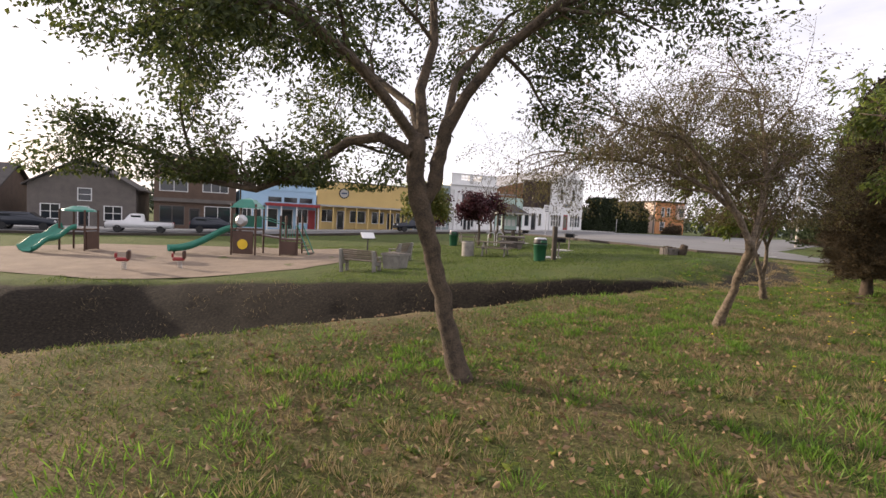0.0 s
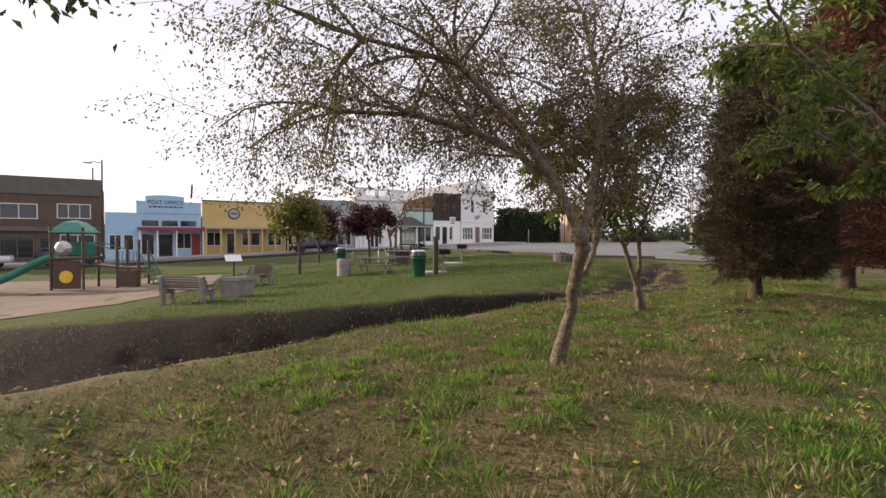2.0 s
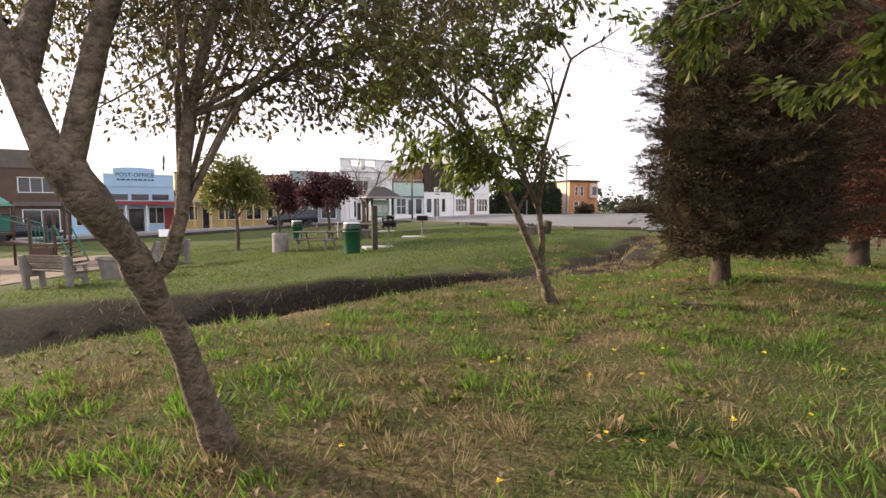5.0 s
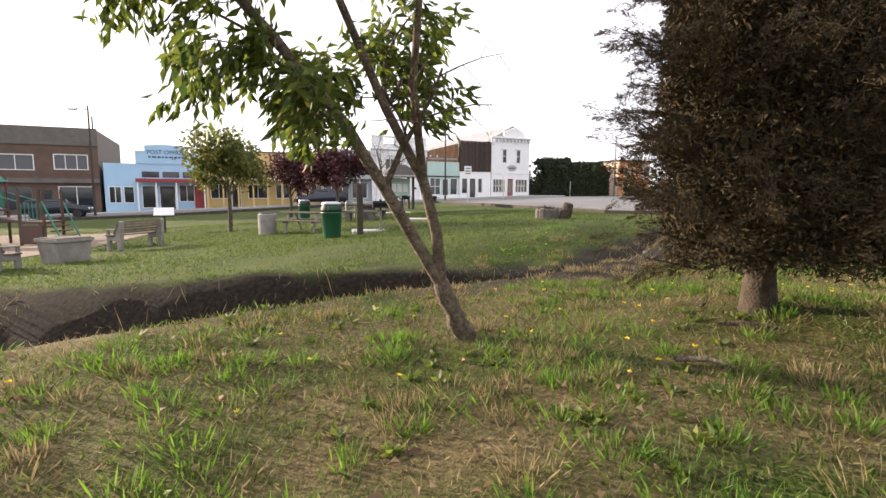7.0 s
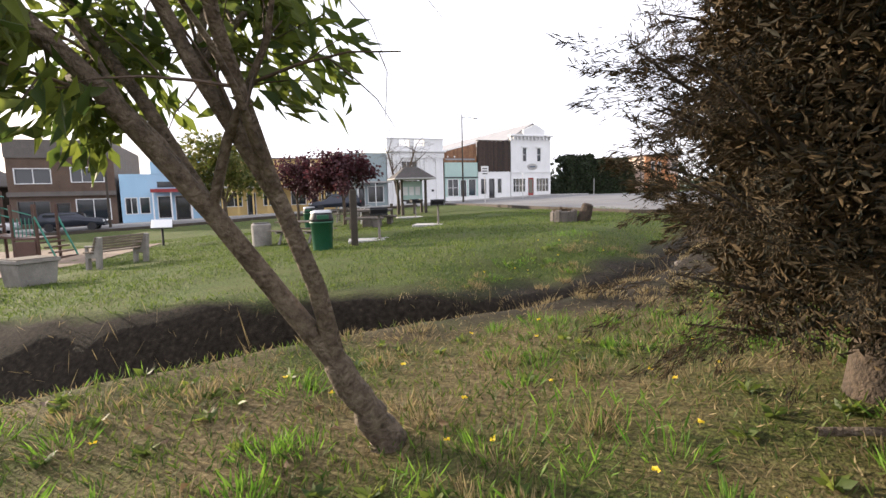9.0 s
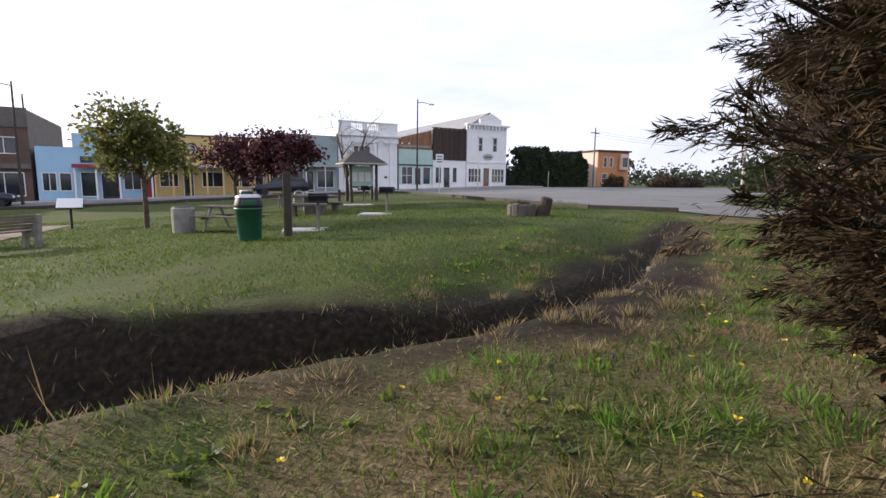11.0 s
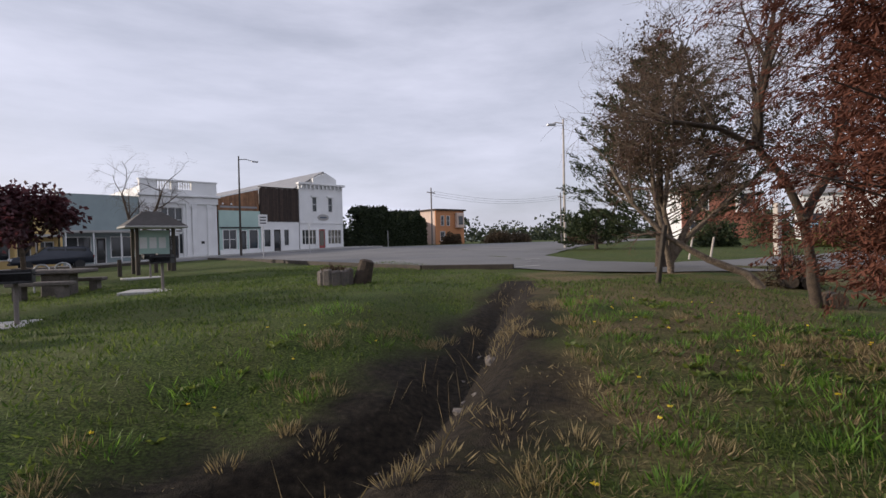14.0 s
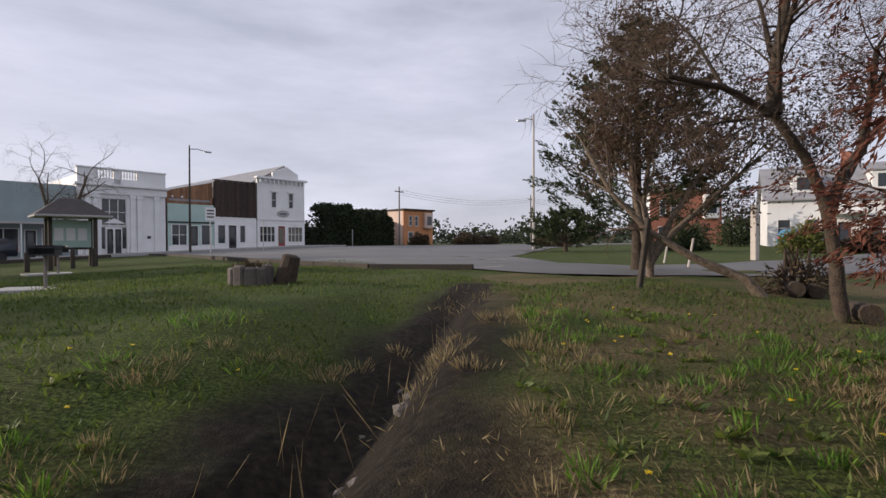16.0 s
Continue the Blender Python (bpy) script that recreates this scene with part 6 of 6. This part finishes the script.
# ---- poles, lamps, signs and wires ----
def street_lamp(x, y, h, arm, turn, label, mat_=None):
    b = thing("street_lamp", label, "street lamp", pose(x, y, gz(x, y), 0, 0, turn), "street lamps")
    tube("pole", [(0, 0, -0.3), (0, 0, h * 0.5), (0.03, 0, h)], [0.11, 0.085, 0.06], 10, mat_ or M_LAMPPOLE, b)
    tube("arm", [(0, 0, h * 0.965), (arm * 0.5, 0, h * 0.975), (arm, 0, h * 0.96)], [0.04, 0.035, 0.03], 8, mat_ or M_LAMPPOLE, b)
    part("lamp_head", box(arm - 0.15, arm + 0.5, -0.12, 0.12, h * 0.96 - 0.06, h * 0.96 + 0.08, bevel=0.04), M_SILVER, b)
    return b


street_lamp(32.4, 42.4, 9.5, -1.0, -30, "tall pale street lamp at the lawn's edge")
street_lamp(*row_xy(8.35, 5), 9.6, 1.5, 25, "tall dark street lamp before the bank", M_KERB)
street_lamp(*row_xy(-22.3, 5), 9.2, -1.2, 25, "tall dark street lamp before the post office", M_KERB)


def utility_pole(x, y, h, label):
    b = thing("utility_pole", label, "utility pole", pose(x, y, gz(x, y), 0, 0, 30), "utility poles")
    tube("pole", [(0, 0, -0.3), (0, 0, h)], [0.16, 0.1], 10, M_POLE, b)
    part("cross_arm", box(-1.1, 1.1, -0.06, 0.06, h - 0.9, h - 0.76), M_POLE, b)
    for s in (-1, 0, 1):
        part("insulator", lathe([(0.03, 0), (0.06, 0.05), (0.02, 0.16)], 8, pose(s * 0.9, 0, h - 0.76)), M_WHITE, b)
    return Vector((x, y, gz(x, y) + h - 0.7))


tops = [utility_pole(40.4, 90.0, 9.6, "weathered utility pole beside the hedge"), utility_pole(68.0, 92.0, 9.4, "weathered utility pole down the road"), utility_pole(104, 96, 9.4, "weathered utility pole far down the road")]
for a, b in zip(tops, tops[1:]):
    for k in range(3):
        off = Vector((0, 0.3 * k - 0.3, 0.12 - 0.35 * k))
        pts = [a.lerp(b, t / 10) + off - Vector((0, 0, 1.1 * math.sin(math.pi * t / 10))) for t in range(11)]
        tagged(tube("overhead_wire", pts, [0.02] * 11, 4, M_DARKSTEEL), "thin dark overhead wire between poles", "wire", "wires")


def road_sign(x, y, kind, turn):
    b = thing("road_sign", "white metal road sign on a thin post", "sign", pose(x, y, gz(x, y), 0, 0, turn), "road signs")
    part("post", rod((0, 0, -0.2), (0, 0, 3.3), 0.035), M_SILVER, b)
    if kind == "diamond":
        pl_ = part("plate", box(-0.38, 0.38, -0.05, -0.036, -0.38, 0.38, pose(0, 0, 2.9, 0, 45, 0), 0.004), M_WHITE, b)
    else:
        pl_ = part("plate", box(-0.35, 0.35, -0.05, -0.036, 2.35, 3.25, bevel=0.004), M_WHITE, b)
        for k in range(3):
            part("writing_bar", box(-0.24, 0.24, -0.056, -0.051, 2.55 + 0.22 * k, 2.64 + 0.22 * k), M_DARKSTEEL, pl_)


road_sign(15.7, 55.0, "diamond", 20)
road_sign(11.9, 52.0, "plate", 20)
mk = thing("marker_post", "thin pale marker post before the hedge", "post", pose(29.5, 79.0, gz(29.5, 79)))
part("post", rod((0, 0, -0.1), (0, 0, 2.2), 0.06), M_SILVER, mk)
sk = thing("wooden_stake", "leaning dark wooden stake in the grass", "stake", on_ground(18.3, 20.05, 0))
part("stake", box(-0.05, 0.05, -0.04, 0.04, -0.15, 1.25, pose(0, 0, 0, 3, 7, 0), 0.012), M_KERB, sk)


# ---- vehicles ----
def car(x, y, turn, paint, label, L=4.6, W=1.8, Hh=1.65, kind="suv"):
    c = thing("parked_car", label, "car", pose(x, y, gz(x, y) + 0.03, 0, 0, turn), "parked cars")
    if kind == "pickup":
        prof = [(-L / 2, 0.45), (-L / 2, 1.0), (-0.4, 1.02), (-0.35, 1.0), (-0.2, 1.72), (0.75, 1.72), (1.25, 1.08), (L / 2 - 0.1, 0.98), (L / 2, 0.75), (L / 2, 0.42)]
    else:
        prof = [(-L / 2, 0.4), (-L / 2 + 0.05, 1.0), (-L / 2 + 0.35, Hh - 0.08), (-L / 2 + 0.8, Hh), (0.35, Hh), (1.05, 1.06), (L / 2 - 0.15, 0.92), (L / 2, 0.7), (L / 2, 0.38)]
    bm = bmesh.new()
    f = bm.faces.new([bm.verts.new((px, -W / 2, pz)) for px, pz in prof])
    r = bmesh.ops.extrude_face_region(bm, geom=[f])
    for v in [g for g in r["geom"] if isinstance(g, bmesh.types.BMVert)]:
        v.co.y += W
    for v in bm.verts:
        if v.co.z > 1.1:
            v.co.y *= 0.84
    bmesh.ops.recalc_face_normals(bm, faces=bm.faces[:])
    bmesh.ops.bevel(bm, geom=bm.edges[:], offset=0.06, segments=2, affect='EDGES')
    body = part("body", bm, paint, c, "", True)
    if kind == "pickup":
        glass = [(-0.1, 0.7)]
        part("load_bed", box(-L / 2 + 0.12, -0.42, -W / 2 + 0.12, W / 2 - 0.12, 1.03, 1.06), M_DARKSTEEL, c)
    else:
        glass = [(-L / 2 + 0.5, -0.7), (-0.62, 0.4)]
    for a, b in glass:
        for s in (-1, 1):
            part("side_window", box(a, b, s * W * 0.445 - 0.02, s * W * 0.445 + 0.02, 1.12, (1.72 if kind == "pickup" else Hh) - 0.14, bevel=0.015), M_GLASS, c)
    top = 1.72 if kind == "pickup" else Hh
    x0, x1 = (0.8, 1.2) if kind == "pickup" else (0.42, 0.98)
    part("windscreen", box(-0.02, 0.02, -W * 0.36, W * 0.36, -0.33, 0.33, pose((x0 + x1) / 2 + 0.02, 0, (top + 1.08) / 2, 0, -math.degrees(math.atan2(x1 - x0, top - 1.08)), 0)), M_GLASS, c)
    for sx in (-L * 0.31, L * 0.32):
        for s in (-1, 1):
            wl_ = part("wheel", lathe([(0.2, -0.1), (0.31, -0.11), (0.34, -0.06), (0.34, 0.06), (0.31, 0.11), (0.2, 0.1)], 18, pose(sx, s * (W / 2 - 0.1), 0.34, 90, 0, 0)), M_TYRE, c)
            part("rim", lathe([(0.19, -0.09), (0.17, 0.118), (0.05, 0.125)], 12, pose(sx, s * (W / 2 - 0.1), 0.34, 90 * s, 0, 0)), M_SILVER, wl_)
    for s in (-1, 1):
        part("headlight", box(L / 2 - 0.08, L / 2 + 0.02, s * W * 0.36 - 0.16, s * W * 0.36 + 0.16, 0.68, 0.84, bevel=0.02), M_WHITE, c)
        part("tail_light", box(-L / 2 - 0.02, -L / 2 + 0.06, s * W * 0.4 - 0.09, s * W * 0.4 + 0.09, 0.75, 1.0, bevel=0.02), M_RED, c)
    part("bumper", box(L / 2 - 0.1, L / 2 + 0.06, -W / 2 + 0.1, W / 2 - 0.1, 0.36, 0.52, bevel=0.03), M_DARKSTEEL, c)
    return c


car(*row_xy(-5.0, 6.2), ROW_TURN + 180, M_CARDARK, "dark sport utility car parked before the yellow shop", 4.8)
car(*row_xy(-30.2, 6.4), ROW_TURN + 180, M_CARWHITE, "white pickup truck parked before the grey shop", 5.4, 1.9, 1.7, "pickup")
car(*row_xy(-24.4, 6.4), ROW_TURN, M_CARDARK, "dark car parked before the two-storey shop", 4.5, 1.8, 1.5)
car(*row_xy(-38.0, 6.4), ROW_TURN, M_CARDARK, "dark car parked before the gabled house", 4.5, 1.8, 1.5)
car(*row_xy(-47.0, 6.4), ROW_TURN, M_CARWHITE, "pale car parked down the street", 4.5, 1.8, 1.5)
car(53.5, 36.5, 10, M_CARBLUE, "blue car parked beside the white house", 4.3, 1.75, 1.5)


# ---- small things on the grass ----
cp = thing("paper_cup", "crushed white paper cup lying in the ditch", "litter", on_ground(-2.9, 8.6, 30))
part("cup", lathe([(0.05, 0), (0.075, 0.16), (0.08, 0.17)], 14, pose(0, 0, 0.0, 12, 9, 0)), M_WHITE, cp)
part("cup_band", lathe([(0.062, 0.05), (0.072, 0.11)], 14, pose(0, 0, 0.0, 12, 9, 0)), M_CARBLUE, cp)
for x, y, a, L in ((10.3, 9.95, -20, 0.5), (9.6, 9.35, -30, 0.4)):
    s_ = thing("fallen_branch", "pale fallen branch lying on the grass", "branch", on_ground(x, y, a), "branches")
    tube("branch", [(-L / 2, 0, 0.035), (0, 0.05, 0.05), (L / 2, -0.02, 0.03)], [0.022, 0.02, 0.008], 6, M_BARK_PALE, s_)
rr_ = random.Random(4)
for k in range(34):
    x = rr_.uniform(2.5, 13.2)
    y0_, y1_ = float(np.interp(x, NEAR_X, NEAR_Y)), float(np.interp(x, FAR_X, FAR_Y))
    y = y0_ + (y1_ - y0_) * rr_.uniform(0.3, 0.75)
    s_ = thing("stone", "grey stone lying in the ditch", "stone", on_ground(x, y, rr_.uniform(0, 360), 0.02), "ditch stones")
    r_ = rr_.uniform(0.03, 0.09)
    bm = bmesh.new()
    bmesh.ops.create_icosphere(bm, subdivisions=1, radius=r_)
    for v in bm.verts:
        v.co = Vector((v.co.x * 1.3, v.co.y, v.co.z * 0.65)) * rr_.uniform(0.8, 1.2)
    part("rock", bm, M_STONE, s_)
for x, y in ((20.5, 18.75), (20.8, 18.6), (19.05, 17.1)):
    s_ = thing("cut_log", "short cut log with a pale end", "log", on_ground(x, y, 40), "logs")
    part("log", rod((-0.25, 0, 0.13), (0.25, 0.05, 0.13), 0.13, 0.12, 10), M_BARK_DARK, s_)
    part("cut_end", rod((0.251, 0.05, 0.13), (0.262, 0.052, 0.13), 0.115, 0.112, 10), M_PAVE, s_)
for x, y in ((22.5, 24.9), (24.4, 27.4)):
    s_ = thing("pale_stake", "leaning pale stake beside the road", "stake", on_ground(x + 2.5, y - 0.6, 0))
    part("stake", rod((0, 0, -0.1), (0.25, 0, 0.9), 0.04, 0.035, 7), M_LAMPPOLE, s_)
hb = thing("gate_post", "pale wooden gate post beside the road", "post", on_ground(32.0, 26.6, 0))
part("post", box(-0.12, 0.12, -0.12, 0.12, -0.1, 2.3, bevel=0.02), M_LAMPPOLE, hb)
for k, (x, y, w) in enumerate(((21.2, 28.6, 0.9), (19.4, 27.0, 0.6), (22.6, 30.5, 1.1))):
    drape("paint_mark", [(x - w, y - 0.12), (x + w, y - 0.02), (x + w, y + 0.14), (x - w, y + 0.06)], 0.036, M_PAVE, "worn pale paint mark on the asphalt", "road marking")


# ---- grass, weeds, flowers and fallen leaves ----
def scatter(count, x0, x1, y0, y1, seed, keep):
    r = np.random.default_rng(seed)
    x, y = r.uniform(x0, x1, count), r.uniform(y0, y1, count)
    k = keep(x, y, r)
    return x[k], y[k], r


def patch(x, y, s=1.0, o=0.0):
    """A slow wave from 0 to 1 for uneven growth."""
    v = np.sin(x * 1.3 * s + o) * np.sin(y * 1.7 * s + 1.3 * o) + 0.6 * np.sin(x * 3.1 * s - y * 2.3 * s + o) + 0.4 * np.sin(5.3 * s * x + 4.1 * s * y)
    return np.clip(0.5 + 0.3 * v, 0, 1)


def near_path(x, y):
    """Distance to the straight line of the walk, roughly."""
    return np.minimum(np.hypot(x - np.clip(x, -1, 12), y - np.interp(x, (-1, 3, 8, 9, 12), (-1, 3, 8, 11, 14.8))), 99)


def lawn_blades(name, count, area, seed, material, length, width, keep, upright=0.7, label=""):
    x, y, r = scatter(count, *area, seed, keep)
    n = len(x)
    pos = np.stack([x, y, ground_z(x, y) - 0.012], 1)
    way = np.stack([r.normal(0, 1 - upright + 0.25, n), r.normal(0, 1 - upright + 0.25, n), np.full(n, upright)], 1)
    ob = leaves(name, pos, way, length, width, material, None, seed, 0.12, kind="stuff")
    return tagged(ob, label, "grass")


def off_road(x, y):
    return ~((y > 21.5) & (x > 17)) & ~((x < -4.5) & (y > 17.2) & (y < 32))


lawn_blades("lawn_grass", 260000, (-6, 19, 0.2, 14.5), 201, M_GRASS, 0.08, 0.0095, lambda x, y, r: (bare(x, y) < 0.25 + 0.3 * r.random(len(x))) & (patch(x, y, 0.8) > r.random(len(x)) * 0.9) & (near_path(x, y) < 7.5) & off_road(x, y), 0.75, "short green lawn grass")
lawn_blades("dry_lawn_grass", 150000, (-6, 19, 0.2, 16), 202, M_GRASS_DRY, 0.075, 0.008, lambda x, y, r: (bare(x, y) < 0.2 + 0.6 * r.random(len(x))) & (1 - patch(x, y, 0.8) > r.random(len(x)) * 0.8) & (near_path(x, y) < 7.5), 0.5, "short dry straw-coloured grass")
lawn_blades("far_lawn_grass", 130000, (-14, 20, 13.5, 34), 203, M_GRASS, 0.085, 0.017, lambda x, y, r: (bare(x, y) < 0.3) & (patch(x, y, 0.4, 2) > r.random(len(x)) * 0.6) & off_road(x, y), 0.75, "green lawn grass on the far side")
lawn_blades("tall_grass", 80000, (-3, 19, 0.5, 20), 204, M_GRASS_TALL, 0.14, 0.011, lambda x, y, r: (bare(x, y) < 0.3) & (patch(x, y, 0.9, 4) > 0.74) & (near_path(x, y) < 7), 0.8, "tufts of taller bright green grass")
lawn_blades("ditch_weeds", 26000, (-12, 16, 5.5, 22), 205, M_GRASS_DRY, 0.16, 0.009, lambda x, y, r: (ditch(x, y) > 0.03) & (patch(x, y, 0.7, 1) > 0.45 + 0.4 * r.random(len(x))), 0.7, "thin dry weeds on the ditch banks")
lawn_blades("ditch_stalks", 900, (3, 15, 10.5, 19), 206, M_GRASS_DRY, 0.36, 0.008, lambda x, y, r: (ditch(x, y) > 0.02) & (ditch(x, y) < 0.8) & (patch(x, y, 0.9, 3) > 0.62), 0.9, "tall dry stalks beside the ditch")


def grass_clumps(name, count, blades, area, seed, material, length, width, spread, keep, label):
    """Separate dense tufts, each a fan of blades round one root."""
    x, y, r = scatter(count, *area, seed, keep)
    n = len(x)
    size = r.uniform(0.5, 1.3, (n, 1))
    a, d = r.uniform(0, 2 * np.pi, (n, blades)), np.sqrt(r.random((n, blades))) * spread * size
    px, py = (x[:, None] + d * np.cos(a)).ravel(), (y[:, None] + d * np.sin(a)).ravel()
    lean = (d / spread).ravel()
    way = np.stack([np.cos(a).ravel() * lean * 0.8 + r.normal(0, 0.2, n * blades), np.sin(a).ravel() * lean * 0.8 + r.normal(0, 0.2, n * blades), np.full(n * blades, 0.8)], 1)
    ob = leaves(name, np.stack([px, py, ground_z(px, py) - 0.01], 1), way, length, width, material, None, seed, 0.12, kind="stuff")
    return tagged(ob, label, "grass")


grass_clumps("grass_tufts", 2700, 45, (-2, 17, 0.8, 19), 207, M_GRASS_TALL, 0.105, 0.01, 0.15, lambda x, y, r: (bare(x, y) < 0.2) & (near_path(x, y) < 5.5) & (patch(x, y, 0.7, 2) > r.random(len(x)) * np.interp(y, (9, 11.5), (0.9, 2.6))), "bright green tufts in the lawn")
grass_clumps("straw_tufts", 1900, 40, (-2, 17, 0.8, 19), 208, M_GRASS_DRY, 0.1, 0.009, 0.16, lambda x, y, r: (ditch(x, y) < 0.5) & (near_path(x, y) < 5.5) & (1 - patch(x, y, 0.7, 2) > r.random(len(x)) * 0.9), "matted straw-coloured tufts in the lawn")


def rosettes(name, count, area, seed, material, length, width, keep, label, petals=7, rise=0.5, lift=0.0, category="weeds"):
    x, y, r = scatter(count, *area, seed, keep)
    n = len(x)
    a = r.uniform(0, 2 * np.pi, (n, 1)) + np.arange(petals)[None] * 2 * np.pi / petals
    way = np.stack([np.cos(a), np.sin(a), np.full_like(a, rise) + r.uniform(-0.2, 0.4, a.shape)], -1).reshape(-1, 3)
    pos = np.repeat(np.stack([x, y, ground_z(x, y) + lift], 1), petals, 0)
    return tagged(leaves(name, pos, way, length, width, material, None, seed, 0.1, kind="stuff"), label, category)


near_lawn = lambda x, y, r: (bare(x, y) < 0.3) & (near_path(x, y) < 6)
rosettes("broadleaf_weeds", 3200, (-3, 17, 0.5, 19), 211, M_LEAF_C, 0.085, 0.04, lambda x, y, r: near_lawn(x, y, r) & (patch(x, y, 1.1, 5) > 0.55), "low broad-leaved green weeds in the lawn")
rosettes("clover_flowers", 230, (4, 17, 1.5, 19), 212, M_YELLOW_FLOWER, 0.022, 0.018, lambda x, y, r: near_lawn(x, y, r), "small yellow flowers in the lawn", 6, 0.4, 0.07, "flowers")
x, y, r_ = scatter(9500, -4, 9, 0.8, 11, 213, lambda x, y, r: (ditch(x, y) < 0.4) & (np.exp(-((x - 0.6) ** 2 + (y - 4.6) ** 2) / 9) + 0.25 * patch(x, y, 1.0, 7) > r.random(len(x))))
n_ = len(x)
tagged(leaves("fallen_leaves", np.stack([x, y, ground_z(x, y) + 0.02 + r_.uniform(0, 0.03, n_)], 1), np.stack([r_.normal(size=n_), r_.normal(size=n_), r_.normal(0, 0.25, n_)], 1), 0.07, 0.042, M_FALLEN, None, 214, 0.3, kind="stuff"), "curled brown fallen leaves on the lawn", "leaves")
